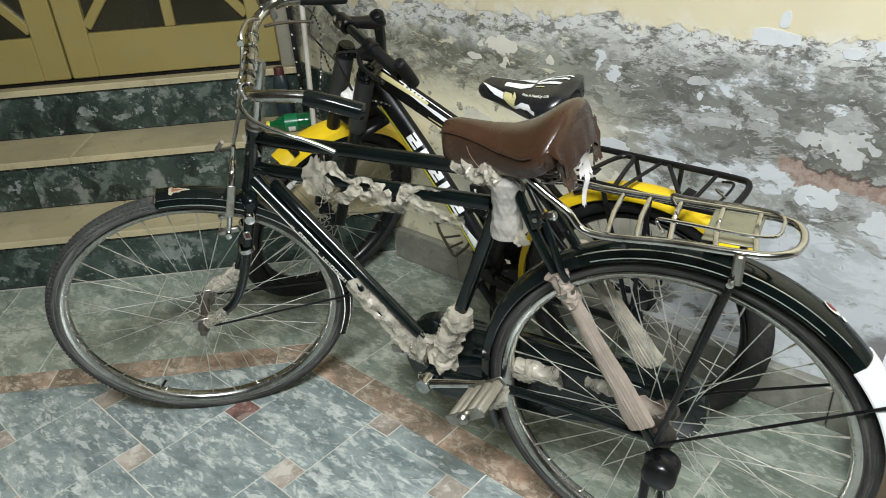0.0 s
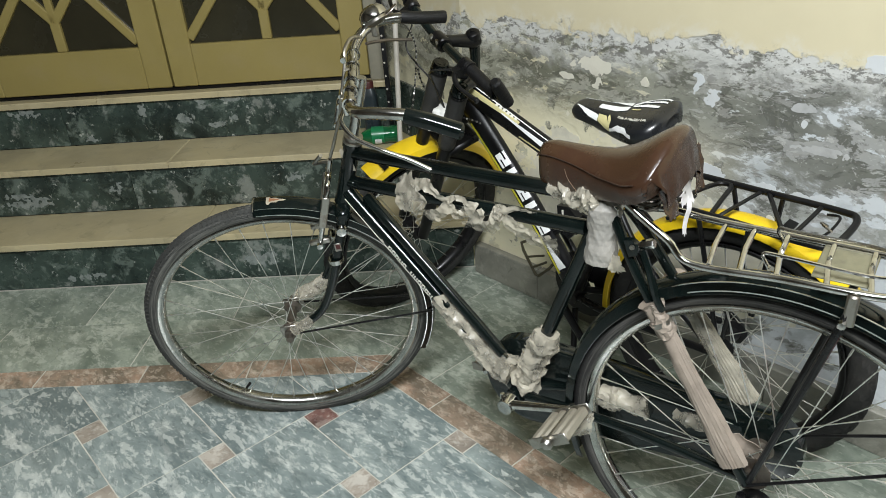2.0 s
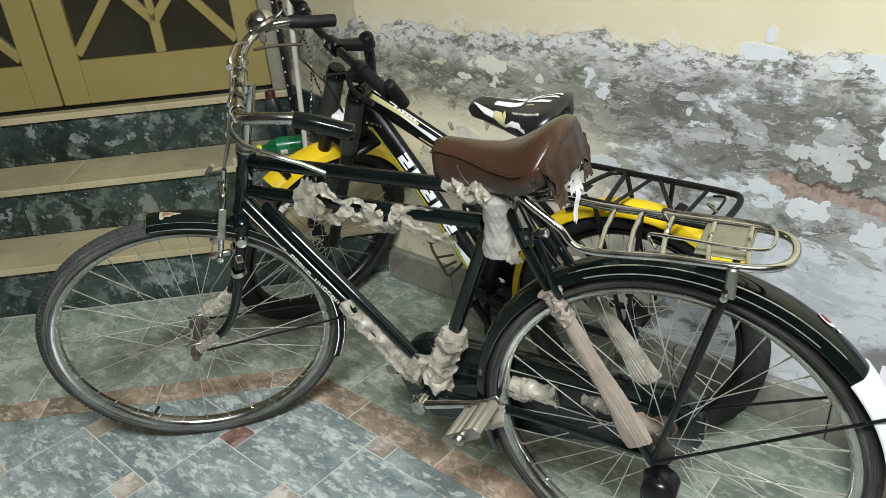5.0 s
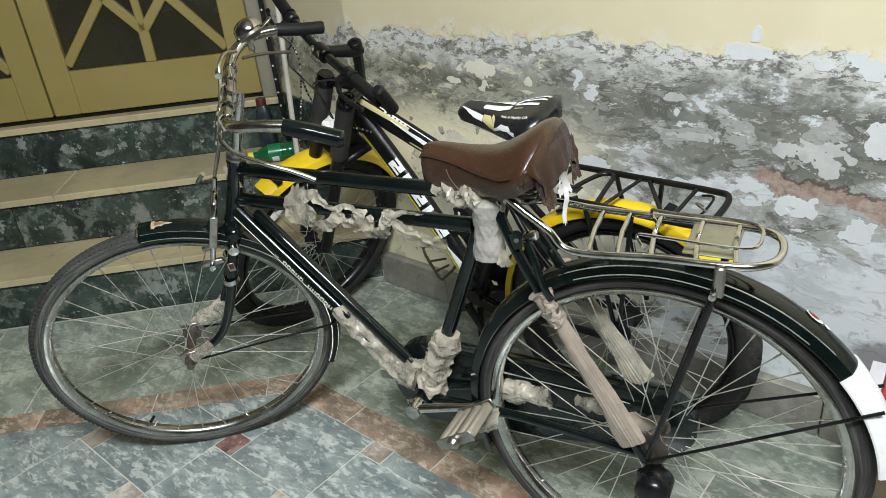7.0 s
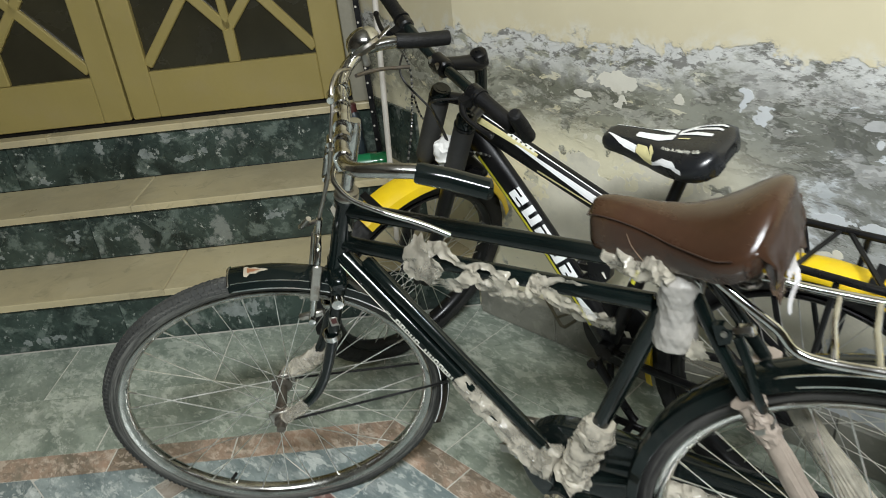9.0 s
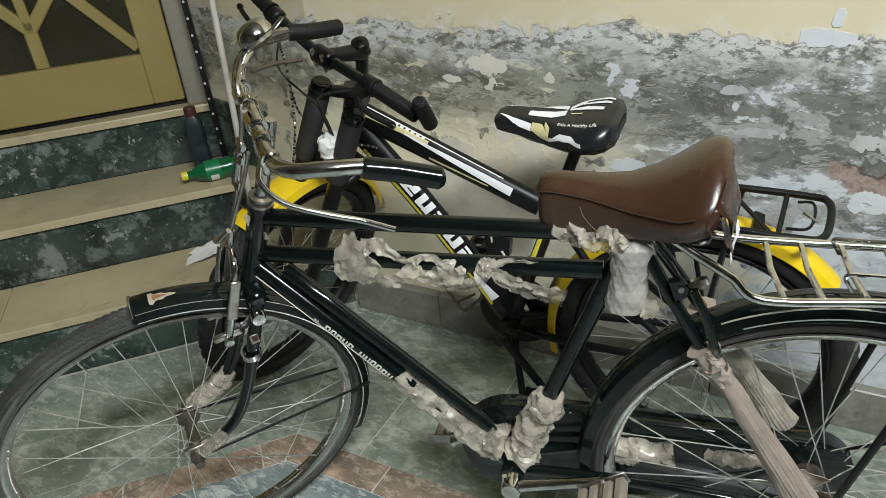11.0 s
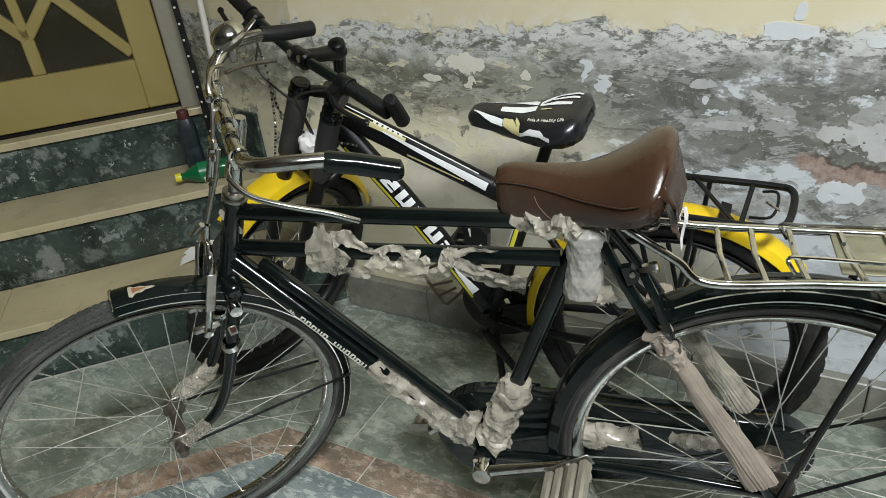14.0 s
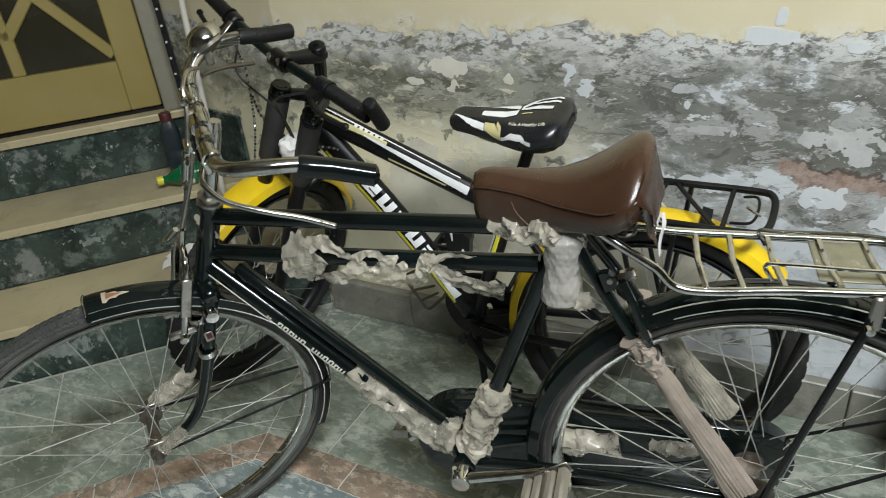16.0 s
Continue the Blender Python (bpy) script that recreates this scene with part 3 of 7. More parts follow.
for i, (x, z, w, h, rag) in enumerate([(0.68, 0.705, 0.14, 0.045, 0.55), (0.735, 0.668, 0.08, 0.05, 0.5), (0.45, 0.70, 0.09, 0.014, 0.9), (0.51, 0.772, 0.06, 0.018, 0.9), (0.386, 0.789, 0.05, 0.014, 0.9)]):
    flake("pale_flake", x, z, w, h, 60 + i, PALE_PLASTER, 0.0003 + 0.0001 * i, rag=rag)

# ---------------------------------------------------------------- the oblique axes of the steps and door
TH = radians(46.9)
FX, FY = math.sin(TH), -math.cos(TH)  # towards the floor
AX, AY = -math.cos(TH), -math.sin(TH)  # along the steps, away from the wall
OX = -0.5 / math.sin(TH)


def plan(s, b):
    """Along the steps from the wall's foot, and uphill from the lowest riser."""
    return (OX + AX * s - FX * b, AY * s - FY * b)


def at_wall(b, gap=0.002):
    """How far along the steps the wall is, at b uphill."""
    s = (-FY * b + gap) / -AY
    if plan(s, b)[0] < KINK_X:
        s = (KINK * (KINK_X - OX + FX * b) + FY * b - gap) / (AY + KINK * AX)
    return s


STEP_M = Matrix(((AX, -FX, 0, OX), (AY, -FY, 0, 0), (0, 0, 1, 0), (0, 0, 0, 1)))


def slab(b0, b1, z0, z1, s0, s1, bevel=0.003):
    """A stone piece; s0 None: cut along the wall."""
    lo0, lo1 = (at_wall(b0), at_wall(b1)) if s0 is None else (s0, s0)
    out = []
    for s, b in ((lo0, b0), (s1, b0), (s1, b1), (lo1, b1)):
        out.append(plan(s, b))
    cx, cy = sum(p[0] for p in out) / 4, sum(p[1] for p in out) / 4
    pts = []
    for x, y in out:
        d = Vector((cx - x, cy - y)).normalized() * bevel
        pts += [(x, y, z0), (x, y, z1 - bevel), (x + d.x, y + d.y, z1)]
    return Geo().hull(pts)


RISE, TREAD, LIP, SLAB = 0.196, 0.2575, 0.0155, 0.024
S_END = 3.2
for k in range(3):
    b = k * TREAD
    z0, z1 = k * RISE, (k + 1) * RISE
    depth = TREAD if k < 2 else 1.0
    core = part(f"step_{k + 1}", slab(b + 0.022, b + depth + 0.02, z0 - 0.02 if k == 0 else z0, z1 - SLAB, None, S_END), GROUT, smooth=False)
    tagged(core, "step with dark green marble riser and cream marble tread", "step", kind="structure")
    cuts = [None, 1.02, 1.95, S_END] if k == 0 else [None, 1.16, 2.1, S_END] if k == 1 else [None, 1.5, 2.5, S_END]
    for a, c in zip(cuts, cuts[1:]):
        part("riser", slab(b + 0.004, b + 0.022, z0 + 0.002, z1 - SLAB - 0.001, a if a is None else a + 0.17, c + 0.168 if c < S_END else c, 0.001), RISER_STONE, core, smooth=False)
        part("tread", slab(b - LIP, b + (TREAD + 0.003 if k < 2 else 0.9), z1 - SLAB, z1, a, c - 0.0015, 0.004), TREAD_STONE, core, smooth=False)

SPLASH = material("dried_lime_splash", (0.22, 0.245, 0.228), 0.8, vary=0.2, scale=40, bump=0.3, dirt=(0.1, 0.125, 0.115), dirt_amount=0.85, dirt_scale=45)
for i, (k, s_, z_, w, h, rag) in enumerate([(2, 1.166, 0.482, 0.055, 0.035, 0.7), (2, 1.08, 0.54, 0.05, 0.035, 0.8), (2, 0.95, 0.548, 0.085, 0.02, 0.4), (2, 1.03, 0.445, 0.05, 0.02, 0.8), (2, 0.895, 0.512, 0.014, 0.016, 0.5), (2, 0.96, 0.475, 0.025, 0.035, 0.6), (2, 1.33, 0.529, 0.03, 0.05, 0.5),
                                          (2, 1.215, 0.418, 0.016, 0.014, 0.4), (2, 1.568, 0.414, 0.05, 0.02, 0.6), (2, 1.83, 0.535, 0.09, 0.03, 0.8), (1, 1.76, 0.254, 0.16, 0.05, 0.8), (1, 1.39, 0.284, 0.05, 0.04, 0.9), (1, 1.257, 0.269, 0.03, 0.016, 0.6), (0, 1.47, 0.04, 0.16, 0.022, 0.6), (0, 0.785, 0.081, 0.1, 0.05, 1.0), (1, 0.685, 0.293, 0.06, 0.03, 0.9)]):
    flake("lime_splash", s_, z_, w, h, 90 + i, SPLASH, 0.0009 + 0.0001 * (i % 4), rag=rag * 0.8, freq=48, parent=bpy.data.objects[f"step_{k + 1}"], m=STEP_M @ Matrix.Translation((0, k * TREAD + 0.004, 0)))

# dark stone facing on the wall beside the steps, and the grey skirting along the floor
KA = math.degrees(math.atan(-KINK))
step_facing = part("wall_facing", Geo().box((0.40, 0.012, 0.21), (0, 0, 0), 0.002), RISER_STONE, m=pose(-1.165, KINK * (1.165 + KINK_X) - 0.008, 0.497, 0, 0, KA), smooth=False)
tagged(step_facing, "dark green marble facing on the wall beside the steps", "wall facing", kind="structure")
skirt = thing("baseboard", Matrix.Identity(4), "grey marble skirting along the wall", "baseboard", kind="structure")
SKIRT_H, SKIRT_T = 0.118, 0.03
edges = [-0.66, -0.36, 0.03, 0.42, 0.81, 1.2, 1.59, 1.98, 2.37, 2.76, 3.15]
for a, c in zip(edges, edges[1:]):
    part("skirting_tile", Geo().box((c - a - 0.003, SKIRT_T, SKIRT_H), ((a + c) / 2, -SKIRT_T / 2 - 0.0005, SKIRT_H / 2), 0.003), SKIRT_STONE, skirt, smooth=False)

# ---------------------------------------------------------------- floor
floor = part("floor", Geo().prism([(-3.2, -4.2), (3.4, -4.2), (3.4, 0.1), (-3.2, 0.1)], -0.12, -0.0012), GROUT, smooth=False)
tagged(floor, "polished marble floor with grey fields and pink bands", "floor", kind="structure")
BAND_Y0, BAND_Y1 = -0.655, -0.57
BAND_B0, BAND_B1 = -0.615, -0.53


def clip(poly, nx, ny, d):
    """The part of a plan outline where nx*x + ny*y <= d."""
    out = []
    for (x0, y0), (x1, y1) in zip(poly, poly[1:] + poly[:1]):
        f0, f1 = nx * x0 + ny * y0 - d, nx * x1 + ny * y1 - d
        if f0 <= 0:
            out.append((x0, y0))
        if f0 * f1 < 0:
            t = f0 / (f0 - f1)
            out.append((x0 + t * (x1 - x0), y0 + t * (y1 - y0)))
    return out


def area(poly):
    return abs(sum(x0 * y1 - x1 * y0 for (x0, y0), (x1, y1) in zip(poly, poly[1:] + poly[:1]))) / 2




def tile(poly, mat, near=True, gap=0.0017):
    poly = [p for i, p in enumerate(poly) if (p[0] - poly[i - 1][0]) ** 2 + (p[1] - poly[i - 1][1]) ** 2 > 1e-8]
    if len(poly) < 3 or area(poly) < 3e-4:
        return
    if sum(x0 * y1 - x1 * y0 for (x0, y0), (x1, y1) in zip(poly, poly[1:] + poly[:1])) < 0:
        poly = poly[::-1]
    cx, cy = sum(p[0] for p in poly) / len(poly), sum(p[1] for p in poly) / len(poly)
    inner = []
    for x, y in poly:
        d = math.hypot(cx - x, cy - y)
        k = gap * 1.4 / d
        inner.append((x + (cx - x) * k, y + (cy - y) * k))
    part("floor_tile", Geo().prism(inner, -0.02, 0.0), mat, floor, smooth=False)


def fielded(poly, b_max=None, b_min=None):
    if b_max is not None:
        poly = clip(poly, -FX, -FY, b_max + 0.5)
    if b_min is not None and poly:
        poly = clip(poly, FX, FY, -b_min - 0.5)
    return poly


def lay_floor():
    # field of large squares turning round small inlaid ones, square to the wall
    big, small, x0, y0 = 0.277, 0.072, -0.441, -0.914
    far = {FIELD_STONE: Geo(), INLAY_STONE: Geo()}
    for i in range(-16, 17):
        for j in range(-16, 17):
            x, y = x0 + big * i + small * j, y0 - small * i + big * j
            if not (-1.9 < x < 1.7 and -2.0 < y < -0.4):
                for ax, ay, e, mat in ((x, y, small, INLAY_STONE), (x - big, y + small - big, big, FIELD_STONE)):
                    poly = [(max(-3.2, min(3.4, px)), max(-4.2, py)) for px, py in ((ax, ay), (ax + e, ay), (ax + e, ay + e), (ax, ay + e))]
                    poly = clip(fielded(poly, b_max=BAND_B0) or [(0, 0)], 0.0, 1.0, BAND_Y0)
                    if len(poly) > 2 and area(poly) > 1e-3:
                        cx, cy = sum(p[0] for p in poly) / len(poly), sum(p[1] for p in poly) / len(poly)
                        n = len(poly)
                        k = 1 - 0.0018 / (0.5 * e)
                        far[mat].add([(cx + (px - cx) * k, cy + (py - cy) * k, z) for z in (-0.0002, -0.004) for px, py in poly], [tuple(range(n))] + [(q, (q + 1) % n, n + (q + 1) % n, n + q) for q in range(n)])
                continue
            for ax, ay, e, mat in ((x, y, small, RED_STONE if i == j == 0 else INLAY_STONE), (x - big, y + small - big, big, FIELD_STONE)):
                poly = fielded([(ax, ay), (ax + e, ay), (ax + e, ay + e), (ax, ay + e)], b_max=BAND_B0)
                poly = clip(poly, 0.0, 1.0, BAND_Y0) if poly else poly
                if poly:
                    tile(poly, mat)
    for mat, g in far.items():
        tagged(part("far_tiles", g, mat, floor, smooth=False), "grey marble tiles farther out on the floor", kind="stuff")
    # border along the wall
    for y0, y1, off in ((BAND_Y1, -0.285, 0.0), (-0.285, 0.0, 0.24)):
        for i in range(-4, 8):
            x0 = -0.3 + off + 0.48 * i
            poly = fielded([(x0, y0), (x0 + 0.48, y0), (x0 + 0.48, y1), (x0, y1)], b_max=-0.002)
            if poly:
                poly = clip(poly, -1.0, MITRE, -OX)
                if poly:
                    tile(poly, FLOOR_STONE)
    # border along the steps
    for b1, b0, off in ((-0.002, -0.275, 0.0), (-0.275, BAND_B1, 0.26)):
        for i in range(-2, 7):
            s0 = -0.2 + off + 0.52 * i
            poly = [plan(s0, b0), plan(s0 + 0.52, b0), plan(s0 + 0.52, b1), plan(s0, b1)]
            poly = clip(poly, 1.0, -MITRE, OX)
            if poly:
                tile(poly, FLOOR_STONE)
    # pink bands
    for i in range(-2, 12):
        x0 = -0.52 + 0.31 * i
        poly = [(x0, BAND_Y0), (x0 + 0.31, BAND_Y0), (x0 + 0.31, BAND_Y1), (x0, BAND_Y1)]
        poly = clip(poly, -1.0, MITRE, -OX)
        if poly:
            tile(poly, PINK_STONE)
    for i in range(-1, 9):
        s0 = 0.05 + 0.33 * i
        poly = [plan(s0, BAND_B0), plan(s0 + 0.33, BAND_B0), plan(s0 + 0.33, BAND_B1), plan(s0, BAND_B1)]
        poly = clip(poly, 1.0, -MITRE, OX)
        if poly:
            tile(poly, PINK_STONE)


# the mitre between the two borders: the line x = OX + MITRE * y
# where band edges cross: y = BAND_Y1 and b = BAND_B1
_y = BAND_Y1
_x = (-(BAND_B1 + 0.5) - FY * _y) / FX
MITRE = (_x - OX) / _y


# ---------------------------------------------------------------- double door at the head of the steps
DOOR_B = 0.545
DOOR_Z = 0.604


def door_leaf(s0, s1, mirror, name):
    """A panelled leaf with a sunburst of muntins over dark glass, in the plane of the top riser."""
    w = s1 - s0
    m = STEP_M @ pose(s0, DOOR_B, DOOR_Z)
    leaf = thing(name, m, "olive-cream painted door leaf with sunburst muntins over dark glass", "door", "door leaves", "structure")
    stile, rail, t, H = 0.1, 0.165, 0.042, 2.05
    y = t / 2
    part("stile", Geo().box((stile, t, H), (stile / 2, y, H / 2), 0.004), DOOR_PAINT, leaf, smooth=False)
    part("stile", Geo().box((stile, t, H), (w - stile / 2, y, H / 2), 0.004), DOOR_PAINT, leaf, smooth=False)
    inner = w - 2 * stile
    zs = ((0.0, rail), (1.0, 1.12), (H - 0.12, H))
    for a, c in zs:
        part("rail", Geo().box((inner, t - 0.004, c - a), (w / 2, y, (a + c) / 2), 0.003), DOOR_PAINT, leaf, smooth=False)
    for a, c in ((rail, 1.0), (1.12, H - 0.12)):
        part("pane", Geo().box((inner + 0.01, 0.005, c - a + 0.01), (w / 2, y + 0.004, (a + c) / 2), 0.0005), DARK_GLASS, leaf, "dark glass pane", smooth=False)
    cxx = w / 2 - 0.02 * (1 if not mirror else -1) * 0.5

    def muntin(p, q, width=0.036):
        d = Vector((q[0] - p[0], 0, q[1] - p[1]))
        ang = math.atan2(d.z, d.x)
        mm = pose((p[0] + q[0]) / 2, y - 0.004, (p[1] + q[1]) / 2, 0, -math.degrees(ang), 0)
        part("muntin", Geo().box((d.length, 0.022, width), (0, 0, 0), 0.004), DOOR_PAINT, leaf, m=mm, smooth=False)

    for base, top in ((rail, 1.0), (1.12, H - 0.12)):
        mid = (base + top) / 2
        for up in (1, -1):
            b0 = base if up == 1 else top
            node = (cxx, b0 + up * 0.115)
            muntin((cxx, b0), node, 0.04)
            muntin(node, (cxx + 0.012, mid), 0.03)
            muntin(node, (cxx + 0.15, b0 + up * 0.29))
            muntin(node, (cxx - 0.15, b0 + up * 0.29))
            muntin((stile, b0 + up * 0.02), (stile + 0.27, b0 + up * 0.345))
            muntin((w - stile, b0 + up * 0.02), (w - stile - 0.27, b0 + up * 0.345))
    return leaf


door_leaf(0.385, 1.186, False, "door_1")
door_leaf(1.194, 1.995, True, "door_2")
frame_ob = thing("door_frame", STEP_M, "weathered grey wooden door frame", "door frame", kind="structure")
part("jamb", Geo().box((0.075, 0.1, 2.2), (0.342, DOOR_B + 0.02, RISE * 3 + 1.1), 0.004), FRAME_PAINT, frame_ob, smooth=False)
part("jamb", Geo().box((0.08, 0.1, 2.2), (2.04, DOOR_B + 0.02, RISE * 3 + 1.1), 0.004), FRAME_PAINT, frame_ob, smooth=False)
part("head", Geo().box((1.78, 0.1, 0.09), (1.19, DOOR_B + 0.02, DOOR_Z + 2.05 + 0.055), 0.004), FRAME_PAINT, frame_ob, smooth=False)
# black strip added under the leaves for the dirty, shaded gap
part("threshold", Geo().box((1.62, 0.06, 0.012), (1.19, DOOR_B + 0.036, RISE * 3 + 0.0065), 0.002), FLAT_BLACK, frame_ob, smooth=False)

# plain walls, ceiling and a lamp that close the place
g = Geo()
g.prism([plan(2.085, DOOR_B), plan(S_END, DOOR_B), plan(S_END, DOOR_B + 0.2), plan(2.085, DOOR_B + 0.2)][::-1], RISE * 3, 3.0)
g.prism([plan(0.3, DOOR_B), plan(2.085, DOOR_B), plan(2.085, DOOR_B + 0.2), plan(0.3, DOOR_B + 0.2)][::-1], DOOR_Z + 2.15, 3.0)
wall_west = part("wall_west", g, CREAM_WALL, smooth=False)
tagged(wall_west, "unseen dark brown wall added to close the place round the door", "wall", kind="structure")
# black backing added to close the space behind the door
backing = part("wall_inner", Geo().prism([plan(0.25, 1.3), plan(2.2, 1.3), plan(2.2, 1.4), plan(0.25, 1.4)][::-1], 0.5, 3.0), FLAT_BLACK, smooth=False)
tagged(backing, "black backing added behind the door", "wall", kind="structure")
# walls added out of view, dark so that little light bounces back
wall_south = part("wall_south", Geo().box((6.6, 0.2, 3.0), (0.1, -4.3, 1.5), 0.001), UNSEEN_WALL, smooth=False)
tagged(wall_south, "unseen dark brown wall added to close the place", "wall", kind="structure")
wall_east = part("wall_east", Geo().box((0.2, 4.4, 3.0), (3.5, -2.1, 1.5), 0.001), UNSEEN_WALL, smooth=False)
tagged(wall_east, "unseen dark brown wall added to close the place", "wall", kind="structure")
side_wall = part("wall_southwest", Geo().box((0.2, 4.4, 3.0), (-3.3, -2.6, 1.5), 0.001), UNSEEN_WALL, smooth=False)
tagged(side_wall, "unseen dark brown wall added to close the place", "wall", kind="structure")
# ceiling added out of view to close the place
ceiling = part("ceiling", Geo().box((7.2, 4.9, 0.1), (0.1, -2.0, 3.05), 0.001), DIM_CEILING, smooth=False)
tagged(ceiling, "unseen grey ceiling, kept dark to dim reflections", "ceiling", kind="structure")

# ---------------------------------------------------------------- bicycle parts


def bike_matrix(x, y, yaw, lean):
    """Bike space: x ahead, y to its left, z up, origin on the floor under the rear hub."""
    a, l = radians(yaw), radians(lean)
    f = Vector((-math.cos(a), -math.sin(a), 0))
    side = f.cross(Vector((0, 0, 1)))
    u = math.cos(l) * Vector((0, 0, 1)) + math.sin(l) * side
    left = u.cross(f)
    return Matrix(((f.x, left.x, u.x, x), (f.y, left.y, u.y, y), (f.z, left.z, u.z, 0), (0, 0, 0, 1)))


def steering(px, pz, slope, degrees):
    axis = Vector((-slope, 0, 1)).normalized()
    p = Vector((px, 0, pz))
    return Matrix.Translation(p) @ Matrix.Rotation(radians(degrees), 4, axis) @ Matrix.Translation(-p)


def wheel(name, parent, centre, turn, r_out, tyre_w, rim_r, tyre_mat, rim_mat, hub_r, hub_w, spokes, spoke_r, knobby=0.0, label="", hub_mat=None, spoke_mat=None):
    m = turn @ Matrix.Translation(centre)
    tr = (r_out - rim_r) / 2 + 0.001
    rw = tyre_w * 0.5
    rim = Geo().lathe([(rim_r - 0.0085, -rw * 0.62), (rim_r - 0.003, -rw * 0.84), (rim_r + 0.0025, -rw * 0.92), (rim_r + 0.005, -rw * 0.86), (rim_r + 0.004, -rw * 0.78), (rim_r - 0.002, -rw * 0.62), (rim_r - 0.003, rw * 0.62), (rim_r + 0.004, rw * 0.78), (rim_r + 0.005, rw * 0.86), (rim_r + 0.0025, rw * 0.92), (rim_r - 0.003, rw * 0.84), (rim_r - 0.0085, rw * 0.62), (rim_r - 0.0125, rw * 0.3), (rim_r - 0.0125, -rw * 0.3)], 120, closed_profile=True)
    w = part(name, rim, rim_mat, parent, label, m)
    n_ring, n_prof = 264, 20
    rows = []
    mid = (rim_r + r_out) / 2
    for i in range(n_ring):
        a = 2 * math.pi * i / n_ring
        row = []
        for j in range(n_prof):
            b = 2 * math.pi * j / n_prof
            out = math.cos(b)
            k = 0.0
            if knobby and out > 0.25:
                k = knobby * (1 if (i // 2 + min(j, n_prof - j)) % 3 else -0.6)
            rr = mid + (tr + k) * out
            yy = (rw + k * 0.6) * math.sin(b)
            row.append((rr * math.cos(a), yy, rr * math.sin(a)))
        rows.append(row)
    g = Geo().grid(rows + [rows[0]], wrap=True)
    part("tyre", g, tyre_mat, w, angle=60 if not knobby else 25)
    hub = Geo().lathe([(0.0, -hub_w), (0.009, -hub_w), (0.009, -hub_w + 0.014), (0.014, -hub_w + 0.016), (0.014, -hub_w * 0.62), (hub_r, -hub_w * 0.56), (hub_r, -hub_w * 0.5), (hub_r * 0.55, -hub_w * 0.42), (hub_r * 0.5, 0), (hub_r * 0.55, hub_w * 0.42), (hub_r, hub_w * 0.5), (hub_r, hub_w * 0.56), (0.014, hub_w * 0.62), (0.014, hub_w - 0.016), (0.009, hub_w - 0.014), (0.009, hub_w), (0, hub_w)], 20)
    part("hub", hub, hub_mat or DULL_STEEL, w)
    kinds = []
    flange = hub_w * 0.53
    for side in (1, -1):
        for lead in (1, -1):
            a = radians(62) * lead
            p0 = (hub_r * 0.92 * math.cos(a), side * flange, hub_r * 0.92 * math.sin(a))
            p1 = (rim_r - 0.0115, side * 0.004, 0)
            g = Geo().tube([p0, p1], spoke_r, 5)
            q = Vector(p1) - Vector(p0)
            q.normalize()
            g.tube([Vector(p1) - q * 0.016, Vector(p1) - q * 0.0], spoke_r * 1.7, 6)
            me = g.mesh("spoke")
            me.materials.append(spoke_mat or SPOKE_STEEL)
            kinds.append(me)
    for i in range(spokes):
        part("spoke", kinds[(0, 2, 1, 3)[i % 4]], None, w, m=Matrix.Rotation(-2 * math.pi * (i + 0.3) / spokes, 4, "Y"))
    return w


def fender_geo(centre, r, width, a0, a1, thick=0.0016, crown=0.35, n=48, lip=0.012):
    """A rolled mudguard blade round a hub; angles from straight ahead, upwards."""
    prof = []
    for k in range(-5, 6):
        t = k / 5
        prof.append((r - crown * width * t * t * 0.55 - (lip if abs(k) == 5 else 0), width / 2 * (t if abs(k) < 5 else t * 1.0)))
    inner = [(a - thick, b * 0.97) for a, b in reversed(prof)]
    return Geo().lathe(prof + inner, n, "Y", True, centre, a0, a1)


def crumple(pts, radii, seed, amp=0.35, seg=30, per=14, freq=34.0):
    """Crumpled film wound round a tube."""
    line = bend(pts, per)
    jit = random.Random(seed * 7 + 1)
    rng = Vector((seed * 3.7, seed * 1.3, seed * 7.1))
    n = len(line)
    rows = []
    tan = [(line[min(i + 1, n - 1)] - line[max(i - 1, 0)]).normalized() for i in range(n)]
    ref = Vector((0, 1, 0))
    for i in range(n):
        u = (ref - tan[i] * ref.dot(tan[i])).normalized()
        w = tan[i].cross(u)
        f = i / (n - 1) * (len(radii) - 1)
        k = min(int(f), len(radii) - 2)
        r0 = radii[k] + (radii[k + 1] - radii[k]) * (f - k)
        row = []
        for j in range(seg):
            a = 2 * math.pi * j / seg
            d = math.cos(a) * u + math.sin(a) * w
            p = line[i] + d * r0
            q = (p + rng) * freq
            s = 1.2 * (1 - 2.2 * abs(noise.noise(q))) + 0.5 * (1 - 2.2 * abs(noise.noise(q * 2.1 + rng))) + 0.9 * noise.noise(p * freq * 0.4 + rng)
            rr = r0 * (0.85 + amp * 0.75 * s)
            row.append(line[i] + d * (max(rr, 0.008) + jit.uniform(-0.0011, 0.0013)) + tan[i] * (0.010 * noise.noise(q * 1.7) + jit.uniform(-0.0008, 0.0008)))
        rows.append(row)
    return Geo().grid(rows, wrap=True, caps=True)


